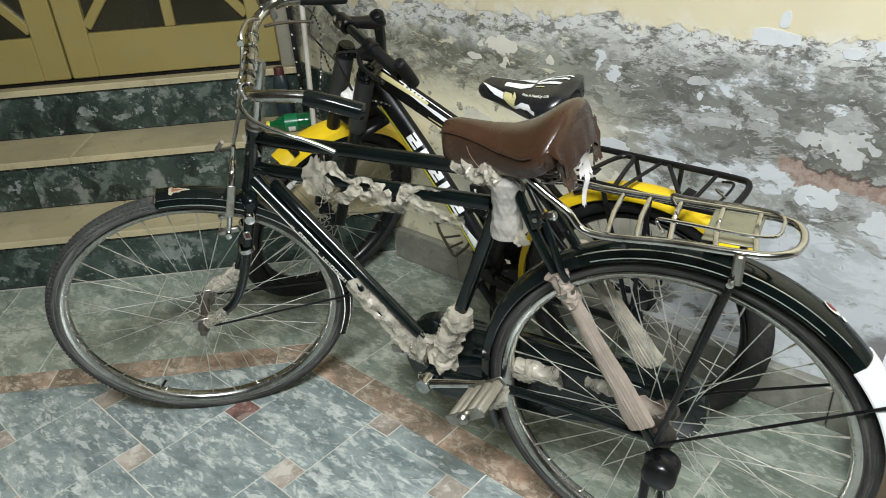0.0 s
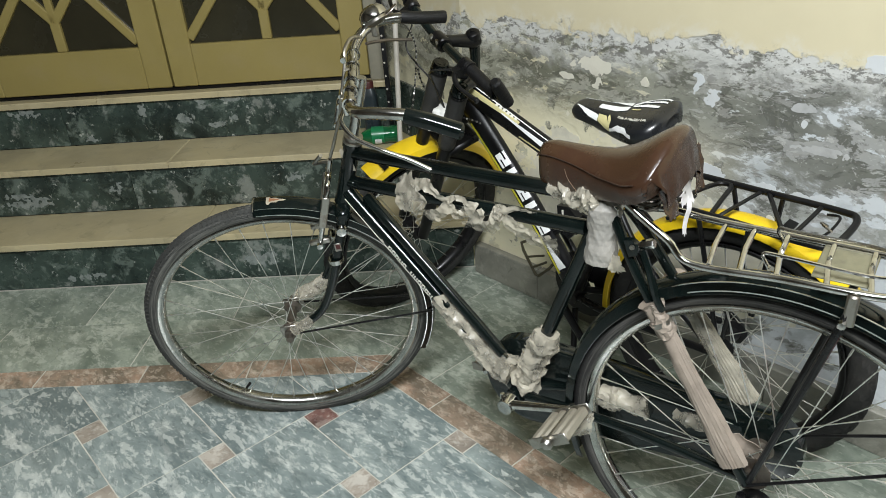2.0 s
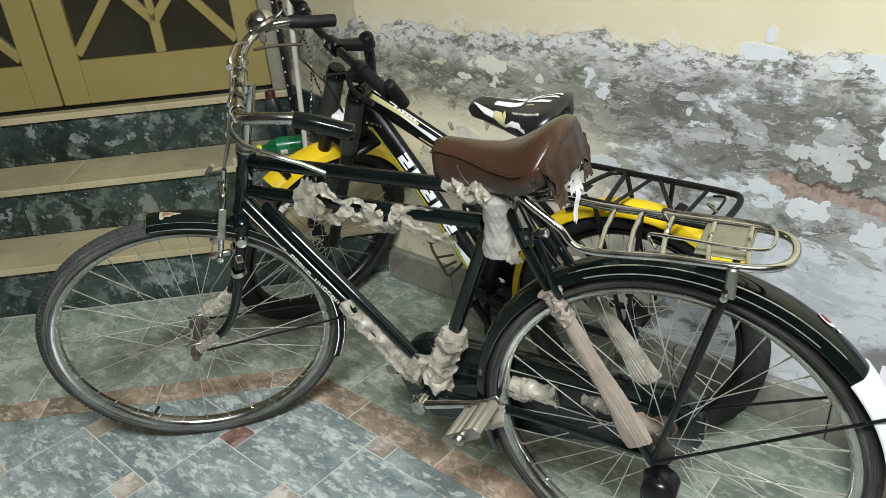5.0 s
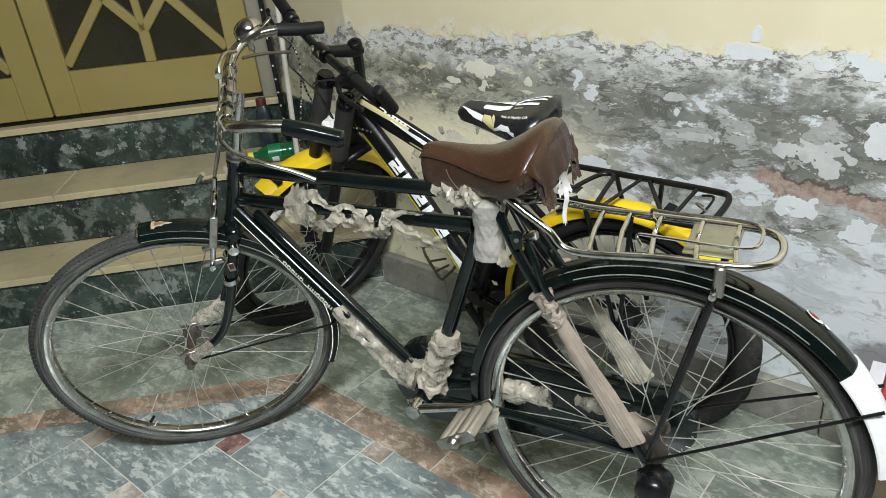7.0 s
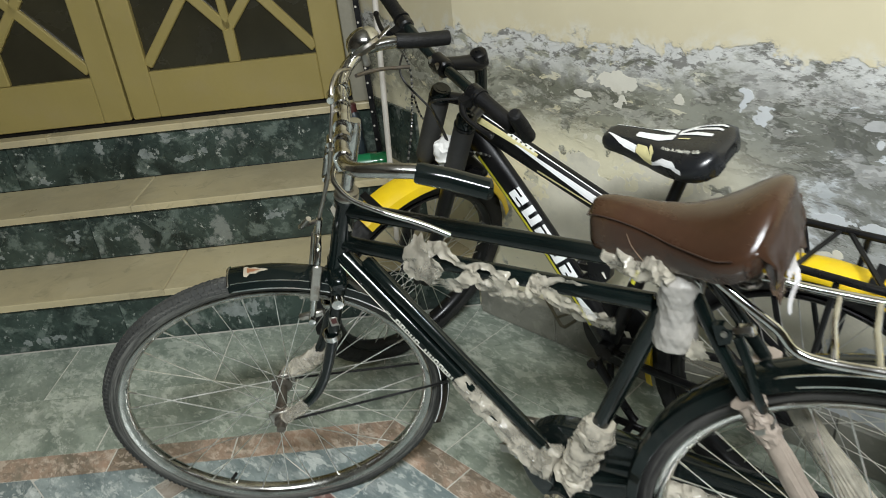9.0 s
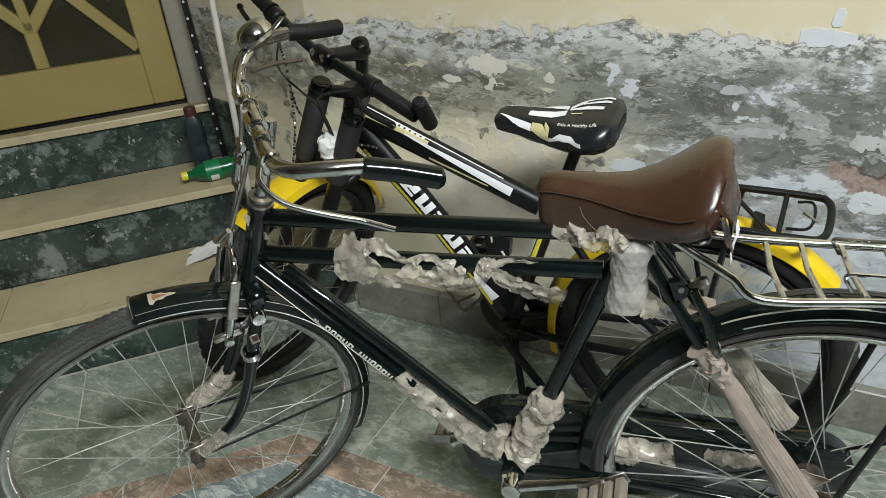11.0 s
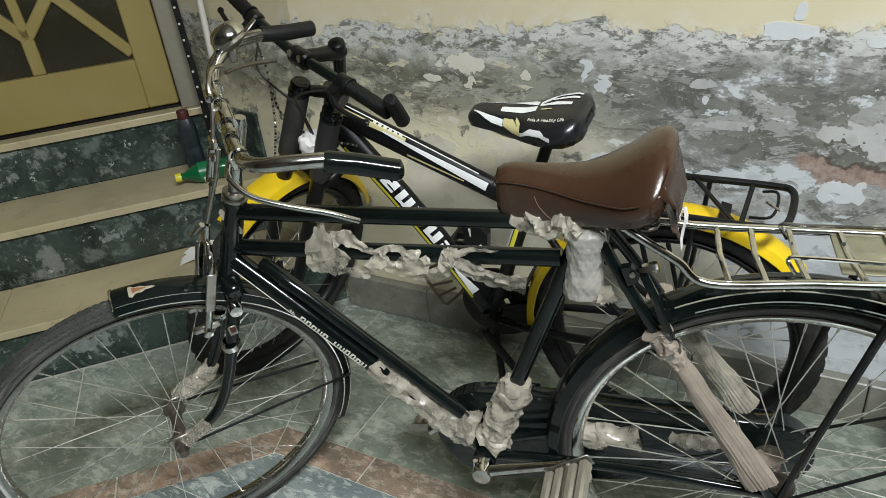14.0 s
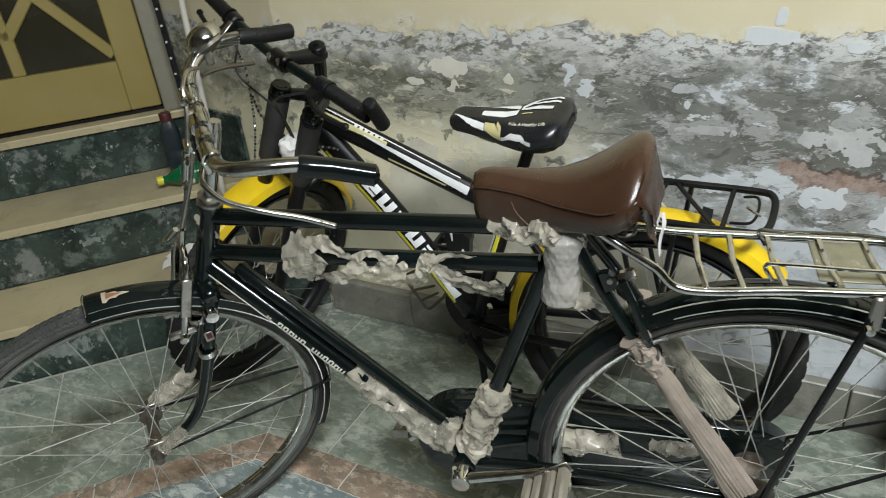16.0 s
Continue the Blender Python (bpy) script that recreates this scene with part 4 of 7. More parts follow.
def sheet(centre, du, dv, seed, nu=14, nv=10, amp=0.012, ragged=0.25, thick=0.0012, freq=22):
    """A hanging or flaring scrap of film or paper."""
    c, du, dv = Vector(centre), Vector(du), Vector(dv)
    nrm = du.cross(dv).normalized()
    off = Vector((seed * 5.1, seed * 2.7, seed * 0.9))
    front, back = [], []
    for i in range(nu):
        r0, r1 = [], []
        for j in range(nv):
            s, t = i / (nu - 1) - 0.5, j / (nv - 1) - 0.5
            e = 1 + ragged * noise.noise(Vector((i * 0.9, j * 0.9, seed)))
            p = c + du * s * e + dv * t * e
            h = amp * (noise.noise((p + off) * freq) + 0.5 * noise.noise((p + off) * freq * 2.4))
            r0.append(p + nrm * h)
            r1.append(p + nrm * (h - thick))
        front.append(r0)
        back.append(r1)
    g = Geo().grid(front)
    g.grid([row[::-1] for row in back])
    ring_f = [front[i][0] for i in range(nu)] + front[-1][1:] + [front[i][-1] for i in range(nu - 2, -1, -1)] + front[0][-2:0:-1]
    ring_b = [back[i][0] for i in range(nu)] + back[-1][1:] + [back[i][-1] for i in range(nu - 2, -1, -1)] + back[0][-2:0:-1]
    g.grid([ring_f, ring_b], wrap=True)
    return g


def saddle_geo(stations, n=22):
    """Stations (x, half width, top z, skirt depth), from nose to tail."""
    rows = []
    for x, w, z, d in stations:
        row = []
        for k in range(n + 1):
            t = -1 + 2 * k / n
            if abs(t) < 0.72:
                q = t / 0.72
                y, zz = w * 0.94 * q, z - 0.016 * q**4 * min(1, w / 0.05)
            else:
                q = (abs(t) - 0.72) / 0.28
                sg = 1 if t > 0 else -1
                y = sg * w * (0.94 + 0.07 * math.sin(q * 2.4) - 0.13 * q * q)
                zz = z - 0.016 * min(1, w / 0.05) - d * q
            row.append((x, y, zz))
        rows.append(row)
    under = [[(x, y * 0.93, z + 0.006) if k in (0, n) else (x, y * 0.9, z - 0.01) for k, (x, y, z) in enumerate(r)] for r in rows]
    g = Geo().grid(rows)
    g.grid([r[::-1] for r in under])
    edge = [r[0] for r in rows] + rows[-1][1:] + [r[-1] for r in rows[-2::-1]] + rows[0][-2:0:-1]
    edge_u = [r[0] for r in under] + under[-1][1:] + [r[-1] for r in under[-2::-1]] + under[0][-2:0:-1]
    g.grid([edge, edge_u], wrap=True)
    g.add(rows[-1], [tuple(range(n + 1))])
    g.add(rows[0], [tuple(range(n, -1, -1))])
    return g


# ---------------------------------------------------------------- the black roadster
ROAD = thing("roadster_bicycle", bike_matrix(0.645, -0.599, 12.2, -1.0), "black enamelled roadster bicycle with brown saddle, partly wrapped in film", "bicycle", "bicycles")
HUB_Z, R_OUT, R_RIM = 0.35, 0.347, 0.313
AX_P, AX_SLOPE, TURN_ROAD = (0.89, 0.75), 0.36, 39.5
ST = steering(AX_P[0], AX_P[1], AX_SLOPE, TURN_ROAD)
# the fork and wheel are slightly bent out of line with the bars
ST_FORK = steering(AX_P[0], AX_P[1], AX_SLOPE, TURN_ROAD + 3.0) @ Matrix.Translation((AX_P[0], 0, AX_P[1])) @ pose(0, 0, 0, 2.6, 0, 0) @ Matrix.Translation((-AX_P[0], 0, -AX_P[1]))


def on_axis(z, ahead=0.0):
    """A point of the unturned steering axis at a height, moved ahead square to it."""
    k = Vector((-AX_SLOPE, 0, 1)).normalized()
    p = Vector((AX_P[0] - AX_SLOPE * (z - AX_P[1]), 0, z))
    return p + Vector((k.z, 0, -k.x)) * ahead


head_lo, head_hi = on_axis(0.665), on_axis(0.815)
BB = Vector((0.475, 0, 0.308))
part("head_tube", Geo().tube([head_lo, on_axis(0.675), on_axis(0.68), on_axis(0.80), on_axis(0.805), head_hi], [0.021, 0.021, 0.0185, 0.0185, 0.021, 0.021], 18), BLACK_PAINT, ROAD)
part("top_tube", Geo().tube([(on_axis(0.79).x, 0, 0.788), (0.29, 0, 0.797)], 0.0145, 16), BLACK_PAINT, ROAD)
part("lower_top_tube", Geo().tube([(on_axis(0.722).x, 0, 0.718), (0.33, 0, 0.733)], 0.0145, 16), BLACK_PAINT, ROAD)
DT0, DT1 = Vector((on_axis(0.695).x, 0, 0.70)), BB
part("down_tube", Geo().tube([DT0, DT1], 0.0165, 18), BLACK_PAINT, ROAD)
SEAT_TOP = Vector((0.285, 0, 0.815))
part("seat_tube", Geo().tube([BB, SEAT_TOP], 0.0140, 16), BLACK_PAINT, ROAD)
part("bottom_bracket", Geo().lathe([(0, -0.036), (0.021, -0.036), (0.021, 0.036), (0, 0.036)], 20, at=BB), BLACK_PAINT, ROAD)
for s in (1, -1):
    part("chain_stay", Geo().tube(bend([(0.455, s * 0.02, 0.318), (0.36, s * 0.032, 0.338), (0.2, s * 0.048, 0.358), (0.0, s * 0.056, HUB_Z + 0.004)], 5), 0.0095, 10), BLACK_PAINT, ROAD)
    part("seat_stay", Geo().tube(bend([(0.276, s * 0.022, 0.79), (0.22, s * 0.045, 0.7), (0.1, s * 0.06, 0.505), (0.0, s * 0.064, HUB_Z)], 5), [0.0095] * 16, 10), BLACK_PAINT, ROAD)
part("seat_lug_bolt", Geo().lathe([(0, -0.03), (0.011, -0.03), (0.012, -0.02), (0.012, 0.02), (0.011, 0.03), (0, 0.03)], 14, at=(0.272, 0, 0.788)), CHROME, ROAD)
# bicycle pump carried along the down tube
dirv = (DT1 - DT0).normalized()
up_dt = Vector((-dirv.z, 0, dirv.x))
if up_dt.z < 0:
    up_dt = -up_dt
p0, p1 = DT0 + dirv * 0.05 + up_dt * 0.034, DT0 + dirv * 0.50 + up_dt * 0.034
pump = part("pump", Geo().tube([p0 + dirv * 0.1, p1], 0.0125, 14), BLACK_PAINT, ROAD, "black steel bicycle pump clipped along the down tube")
part("pump_handle", Geo().tube([p0, p0 + dirv * 0.006, p0 + dirv * 0.102], [0.009, 0.0135, 0.0135], 14), BLACK_PAINT, pump)
part("pump_end", Geo().tube([p1, p1 + dirv * 0.012], [0.007, 0.005], 10), CHROME, pump)
# decal band on the down tube: maker's lettering as plain strokes
rng = random.Random(5)
side_dt = Vector((0, 1, 0))


def on_down_tube(a, an):
    return DT0 + dirv * a + (side_dt * math.cos(an) + up_dt * math.sin(an)) * 0.0171


def stroke(g, a0, an0, a1, an1, half, lay=4):
    """A short painted stroke between two spots of the tube's side, given as length and angle."""
    d = Vector((a1 - a0, (an1 - an0) * 0.0171)).normalized()
    n_ = Vector((-d.y, d.x)) * half
    g.grid([[on_down_tube(a0 + (a1 - a0) * k / lay + e * n_.x, an0 + (an1 - an0) * k / lay + e * n_.y / 0.0171) for k in range(lay + 1)] for e in (-1, 1)])


g = Geo()
for k in range(6):
    an = math.pi * k / 3
    stroke(g, 0.146 + 0.002 * math.cos(an), -0.4 + 0.12 * math.sin(an), 0.146 + 0.008 * math.cos(an), -0.4 + 0.44 * math.sin(an), 0.0019)
part("decal_emblem", g, DECAL, ROAD)
for i in range(12):
    if i == 5:
        continue
    a, w = 0.166 + 0.0123 * i, 0.0088
    g = Geo()
    stroke(g, a, -0.95, a, 0.18, 0.0019)
    stroke(g, a + w * 0.78, -0.95, a + w * 0.78, 0.18, 0.0014)
    for an in rng.sample((-0.9, -0.38, 0.14), 2):
        stroke(g, a - 0.001, an, a + w * 0.8, an + rng.uniform(-0.08, 0.08), 0.0013)
    part("decal_stroke", g, DECAL, ROAD)
g = Geo().tube([DT0 + dirv * 0.02 + (side_dt * 0.82 - up_dt * 0.57) * 0.0168, DT0 + dirv * 0.3 + (side_dt * 0.82 - up_dt * 0.57) * 0.0168], 0.0009, 6)
part("pinstripe", g, DECAL, ROAD)

# wheels
RUSTY_HUB = material("rusty_hub", (0.17, 0.15, 0.125), 0.45, 0.8, vary=0.3, scale=40, dirt=(0.07, 0.04, 0.025), dirt_amount=0.7, dirt_scale=40)
HUB_F = on_axis(0.320, 0.086) + Vector((0, 0.006, 0.004))
wheel("rear_wheel", ROAD, (0, 0, HUB_Z), Matrix.Identity(4), R_OUT, 0.038, R_RIM, TYRE_RUBBER, RIM_STEEL, 0.034, 0.067, 40, 0.0011, hub_mat=RUSTY_HUB)
F_WHEEL = wheel("front_wheel", ROAD, HUB_F, ST_FORK, R_OUT, 0.038, R_RIM, TREAD_RUBBER, RIM_STEEL, 0.022, 0.078, 32, 0.0011, hub_mat=RUSTY_HUB)


def tread_blocks(r_out, rim_r, width, count, high):
    """Slanting blocks on both shoulders of a tyre and a broken rib on its crown, one joined tread."""
    mid = (r_out + rim_r) / 2
    tr = (r_out - rim_r) / 2
    verts, faces = [], []
    step = 2 * math.pi / count

    def block(a0, b0, b1, slant, span, h):
        k = len(verts)
        for lift, shrink in ((-0.001, 1.0), (h, 0.78)):
            for (u, b) in ((-span, b0), (span, b0), (span, b1), (-span, b1)):
                a = a0 + u * shrink + slant * (abs(b) - abs(b0))
                rr = mid + (tr + lift) * math.cos(b)
                verts.append((rr * math.cos(a), (width / 2 + lift) * math.sin(b), rr * math.sin(a)))
        faces.extend([(k, k + 1, k + 2, k + 3), (k + 4, k + 7, k + 6, k + 5)])
        for j in range(4):
            n = (j + 1) % 4
            faces.append((k + j, k + 4 + j, k + 4 + n, k + n))
    for i in range(count):
        a0 = i * step
        for side in (1, -1):
            off = step * 0.5 if side < 0 else 0
            block(a0 + off, side * 0.30, side * 0.78, 0.016, step * 0.27, high)
            block(a0 + off + step * 0.45, side * 0.85, side * 1.22, 0.01, step * 0.2, high * 0.8)
        block(a0, -0.17, 0.17, 0.0, step * 0.36, high * 0.8)
    bm = bmesh.new()
    vs = [bm.verts.new(v) for v in verts]
    for f in faces:
        bm.faces.new([vs[j] for j in f])
    bmesh.ops.recalc_face_normals(bm, faces=bm.faces)
    me = bpy.data.meshes.new("tread")
    bm.to_mesh(me)
    bm.free()
    me.materials.append(TREAD_RUBBER)
    return me


part("tread", tread_blocks(R_OUT, R_RIM, 0.038, 168, 0.0026), None, F_WHEEL, "worn slanting tread blocks grey with dust")
part("valve", Geo().tube([HUB_F + Vector((-0.02, 0, 0)) + Vector((0.302 * math.cos(radians(-47)), 0, 0.302 * math.sin(radians(-47)))), HUB_F + Vector((-0.02, 0, 0)) + Vector((0.282 * math.cos(radians(-47)), 0, 0.282 * math.sin(radians(-47))))], 0.004, 8), FLAT_BLACK, ROAD, m=ST_FORK)

# mudguards
fr = part("front_fender", fender_geo(HUB_F, 0.361, 0.058, 91.8, 208), BLACK_PAINT, ROAD, "black front mudguard with thin chrome lines", ST_FORK)
for y in (0.0215, -0.0215):
    part("chrome_line", Geo().lathe([(0.3522, y), (0.3532, y), (0.3532, y + 0.003), (0.3522, y + 0.003)], 40, "Y", True, HUB_F, 92.8, 207), CHROME, fr)
    part("chrome_line", Geo().lathe([(0.338, y * 1.32), (0.339, y * 1.355), (0.3368, y * 1.355), (0.3365, y * 1.32)], 40, "Y", True, HUB_F, 92.8, 207), CHROME, fr)


def pennant(deg0, deg1, half, lift):
    rows = []
    for k in range(9):
        a = radians(deg0 + (deg1 - deg0) * k / 8)
        row = []
        for j in range(7):
            y = half * (1 - k / 8.4) * (j / 3 - 1) * (1 + 0.25 * math.sin(k * 2.1 + j)) + 0.004
            r = 0.361 - 0.35 * 0.058 * 0.55 * (y / 0.029) ** 2 + lift
            row.append((HUB_F.x + r * math.cos(a), y + HUB_F.y, HUB_F.z + r * math.sin(a)))
        rows.append(row)
    return Geo().grid(rows)


part("tip_bead", Geo().tube(bend([(HUB_F.x + (0.361 - 0.011 * (y / 0.029) ** 2) * math.cos(radians(92.1)), y + HUB_F.y, HUB_F.z + (0.361 - 0.011 * (y / 0.029) ** 2) * math.sin(radians(92.1))) for y in (-0.028, -0.015, 0.0, 0.015, 0.028)], 4), 0.0022, 8), CHROME, fr)
part("badge", pennant(96.8, 103.6, 0.012, 0.0010), BADGE_CREAM, fr, "cream and orange pennant badge")
part("badge_centre", pennant(97.8, 101.4, 0.006, 0.0018), ORANGE_DECAL, fr)
rf = part("rear_fender", fender_geo((-0.006, 0, HUB_Z + 0.002), 0.371, 0.064, -22, 140.5), BLACK_PAINT, ROAD, "black rear mudguard with thin chrome lines")
part("white_tail", fender_geo((-0.006, 0, HUB_Z + 0.002), 0.3735, 0.068, 140, 171, 0.003, lip=0.014), WHITE_PAINT, rf, "white painted mudguard tail")
for y in (0.0225, -0.0225):
    part("chrome_line", Geo().lathe([(0.3632, y), (0.3644, y), (0.3644, y + 0.003), (0.3632, y + 0.003)], 50, "Y", True, (-0.006, 0, HUB_Z + 0.002), 62, 134), CHROME, rf)
    part("chrome_line", Geo().lathe([(0.3515, y * 1.38), (0.3525, y * 1.42), (0.3502, y * 1.42), (0.350, y * 1.38)], 50, "Y", True, (-0.006, 0, HUB_Z + 0.002), 66, 128), CHROME, rf)


def on_fender(deg, y):
    """A point just above the rear mudguard's blade."""
    r = 0.3716 - 0.35 * 0.064 * 0.55 * (y / 0.032) ** 2
    return Vector((-0.006 + r * math.cos(radians(deg)), y, HUB_Z + 0.002 + r * math.sin(radians(deg))))


def fender_patch(deg, y, along, across, lift, n=20):
    ring = []
    for k in range(n):
        a = 2 * math.pi * k / n
        p = on_fender(deg + math.degrees(along * math.cos(a) / 0.371), y + across * math.sin(a))
        ring.append(p + (p - Vector((-0.006, 0, HUB_Z + 0.002))).normalized() * lift)
    mid = sum(ring, Vector()) / n
    mid += (mid - Vector((-0.006, 0, HUB_Z + 0.002))).normalized() * 0.0012
    return Geo().add(ring + [mid], [(k, (k + 1) % n, n) for k in range(n)])


emblem = part("emblem", fender_patch(126.0, -0.009, 0.015, 0.010, 0.001), DECAL, rf, "oval maker's emblem in cream and dull red")
part("emblem_centre", fender_patch(125.6, -0.010, 0.010, 0.007, 0.002), RED_PLASTIC, emblem)
part("emblem_plate", fender_patch(129.6, -0.008, 0.006, 0.006, 0.001, 4), DECAL, emblem)
for s in (1, -1):
    part("fender_stay", Geo().tube([(0.0, s * 0.070, HUB_Z), (-0.333, s * 0.033, 0.535)], 0.0028, 8), FLAT_BLACK, ROAD)
    part("fender_stay", Geo().tube([HUB_F + Vector((0, s * 0.058, 0)), HUB_F + Vector((-0.352, s * 0.03, -0.03))], 0.0026, 8), FLAT_BLACK, ROAD, m=ST_FORK)

# fork and stirrup brake
crown = on_axis(0.655, 0.0)
for s in (1, -1):
    blade = bend([crown + Vector((0, s * 0.036, 0.0)), on_axis(0.60, 0.0) + Vector((0, s * 0.043, 0)), on_axis(0.47, 0.004) + Vector((0, s * 0.05, 0)), on_axis(0.39, 0.024) + Vector((0, s * 0.055, 0)), HUB_F + Vector((-0.012, s * 0.058, 0.012))], 6)
    n = len(blade)
    part("fork_blade", Geo().tube(blade, [0.0135 - 0.005 * i / (n - 1) for i in range(n)], 12), BLACK_PAINT, ROAD, m=ST_FORK)
    part("fork_bolt", Geo().lathe([(0, 0.012), (0.011, 0.011), (0.013, 0.004), (0.013, -0.01), (0, -0.01)], 16, at=on_axis(0.628, 0.0) + Vector((0, s * 0.052, 0))), CHROME, ROAD, m=ST_FORK)
    clip_ = on_axis(0.545, 0.002) + Vector((0, s * 0.047, 0))
    part("brake_clip", Geo().lathe([(0.016, -0.006), (0.018, -0.006), (0.018, 0.006), (0.016, 0.006)], 16, "Z", True, clip_), CHROME, ROAD, m=ST_FORK)
    part("dropout", Geo().box((0.05, 0.005, 0.032), HUB_F + Vector((-0.004, s * 0.05, 0.006)), 0.002), DULL_STEEL, ROAD, m=ST_FORK)
part("fork_crown", Geo().box((0.034, 0.098, 0.03), crown, 0.008), BLACK_PAINT, ROAD, m=ST_FORK)
badge = part("transfer_badge", Geo().box((0.015, 0.002, 0.022), on_axis(0.585, 0.001) + Vector((0.002, 0.0570, 0)), 0.0009), DULL_STEEL, ROAD, "small metal badge on the fork", ST_FORK)
part("badge_field", Geo().box((0.010, 0.002, 0.014), on_axis(0.587, 0.001) + Vector((0.002, 0.0577, 0)), 0.0009), DULL_RED, badge)
# stirrup: two flat arms over the tyre joined above the mudguard, with pads at the rim
def arm(y, z, ahead=0.042):
    p = on_axis(z, ahead)
    return (p.x, y, p.z)


stir = bend([arm(0.036, 0.562), arm(0.045, 0.61), arm(0.046, 0.68), arm(0.034, 0.722), arm(0.0, 0.732), arm(-0.034, 0.722), arm(-0.046, 0.68), arm(-0.045, 0.61), arm(-0.036, 0.562)], 6)
brake = part("stirrup_brake", Geo().tube(stir, 0.0062, 10), CHROME, ROAD, "chrome stirrup brake", ST_FORK)
for s in (1, -1):
    part("brake_shoe", Geo().box((0.05, 0.011, 0.014), arm(s * 0.03, 0.577), 0.003), DULL_STEEL, brake)
    part("arm_plate", Geo().box((0.017, 0.004, 0.08), (0, 0, 0), 0.0015), DULL_STEEL, brake, m=Matrix.Translation(arm(s * 0.051, 0.665)) @ pose(0, 0, 0, 0, -math.degrees(math.atan(AX_SLOPE)), 0))
    part("shoe_nut", Geo().lathe([(0, 0.008), (0.007, 0.007), (0.007, -0.006), (0, -0.006)], 8, at=arm(s * 0.045, 0.577)), CHROME, brake)
part("rod_barrel", Geo().tube([arm(0, 0.732), arm(0, 0.765)], 0.006, 10), CHROME, brake)

# stem, handlebar, rods, grips, bell
BY = -0.014
stem = part("stem", Geo().tube([on_axis(0.80), on_axis(0.945), on_axis(0.955)], [0.0115, 0.0115, 0.009], 14), CHROME, ROAD, "chrome quill stem", ST)
part("headset_cup", Geo().lathe([(0.0205, 0), (0.0215, 0.002), (0.0215, 0.006), (0.0165, 0.0075), (0.0165, 0.011), (0.0205, 0.0125), (0.0205, 0.0165), (0.012, 0.018)], 24, "Z"), DULL_STEEL, stem, m=Matrix.Translation(on_axis(0.812)) @ pose(0, 0, 0, 0, -19.8, 0))
part("stem_clamp", Geo().tube([(0.838, BY - 0.024, 0.952), (0.838, BY + 0.024, 0.952)], 0.0155, 16), CHROME, stem)
part("stem_arm", Geo().tube([on_axis(0.925), (0.838, BY, 0.952)], 0.012, 12), CHROME, stem)
bar_half = [(0.838, 0.0, 0.952), (0.84, 0.06, 0.95), (0.836, 0.112, 0.952), (0.818, 0.152, 0.96), (0.78, 0.177, 0.967), (0.725, 0.190, 0.961), (0.68, 0.203, 0.948), (0.645, 0.218, 0.936)]
bar_pts = [(x, -1.06 * y + BY, z + 0.3 * y * (0.2 if y > 0.1 else 0)) for x, y, z in reversed(bar_half[1:])] + [(x, y + BY * (1 - y / 0.25), z) for x, y, z in bar_half]
bar = part("handlebar", Geo().tube(bend(bar_pts, 6), 0.0112, 14), CHROME, ROAD, "chrome swept-back roadster handlebar", ST)
for s in (1, -1):
    o = (lambda y: y) if s > 0 else (lambda y: -1.06 * y + BY)
    up = 0.0 if s > 0 else 0.012
    gl = [(0.733, o(0.188), 0.963 + up), (0.69, o(0.199), 0.949 + up), (0.638, o(0.221), 0.933 + up)]
    part("grip", Geo().tube([gl[0], Vector(gl[0]).lerp(Vector(gl[1]), 0.1), *gl[1:], Vector(gl[2]) + Vector((-0.003, 0, -0.001))], [0.0135, 0.0155, 0.0158, 0.0158, 0.012] if s > 0 else [0.0125, 0.0138, 0.0138, 0.0138, 0.011], 16), BLACK_PAINT if s > 0 else GRIP_RUBBER, bar, "black grip sleeve")
    lz = 0.0 if s > 0 else 0.06
    lev = bend([(0.838, o(0.05), 0.938), (0.857, o(0.075), 0.925), (0.86, o(0.105), 0.92), (0.838, o(0.135), 0.902), (0.79, o(0.162), 0.884 + lz), (0.745, o(0.178), 0.866 + lz), (0.704 + lz * 0.6, o(0.194), 0.845 + lz * 1.2)], 6)
    if s < 0:
        lev = bend([(0.812, o(0.135), 0.952), (0.795, o(0.155), 0.944), (0.765, o(0.178), 0.932), (0.718, o(0.2), 0.914)], 6)
    part("brake_lever", Geo().tube(lev, 0.0046 if s > 0 else 0.0036, 10), CHROME if s > 0 else RUSTY_HUB, bar, "chrome rod brake lever")
    for y in (0.045, 0.095):
        part("rod_clip", Geo().lathe([(0.0112, -0.005), (0.0145, -0.005), (0.0145, 0.005), (0.0112, 0.005)], 14, "Y", True, (0.838, o(y), 0.952)), CHROME, bar)
        part("lever_bracket", Geo().box((0.012, 0.009, 0.024), (0.847, o(y), 0.94), 0.003), CHROME, bar)
# brake rods standing ahead of the head, with their joints
top_rod = bend([(0.815, -0.12, 0.985), (0.832, -0.085, 1.0), (0.845, -0.055, 0.992), (0.85, -0.035, 0.968), (0.866, -0.02, 0.92), (0.899, -0.014, 0.83), arm(-0.004, 0.765)], 6)
part("brake_rod", Geo().tube(top_rod, 0.0036, 8), DULL_STEEL, bar)
part("brake_rod", Geo().tube([(0.862, 0.03, 0.93), (0.878, 0.015, 0.88), arm(0.002, 0.77)], 0.0034, 8), DULL_STEEL, bar)
part("rod_sleeve", Geo().tube([(0.872, -0.019, 0.905), (0.893, -0.016, 0.85)], 0.0075, 12), CHROME, bar)
for x, y, z in ((0.868, -0.02, 0.915), (0.876, -0.019, 0.894), (0.892, -0.016, 0.853), (0.85, -0.045, 0.98)):
    part("rod_joint", Geo().tube([(x, y - 0.013, z), (x, y + 0.013, z)], 0.0062, 10), CHROME, bar)
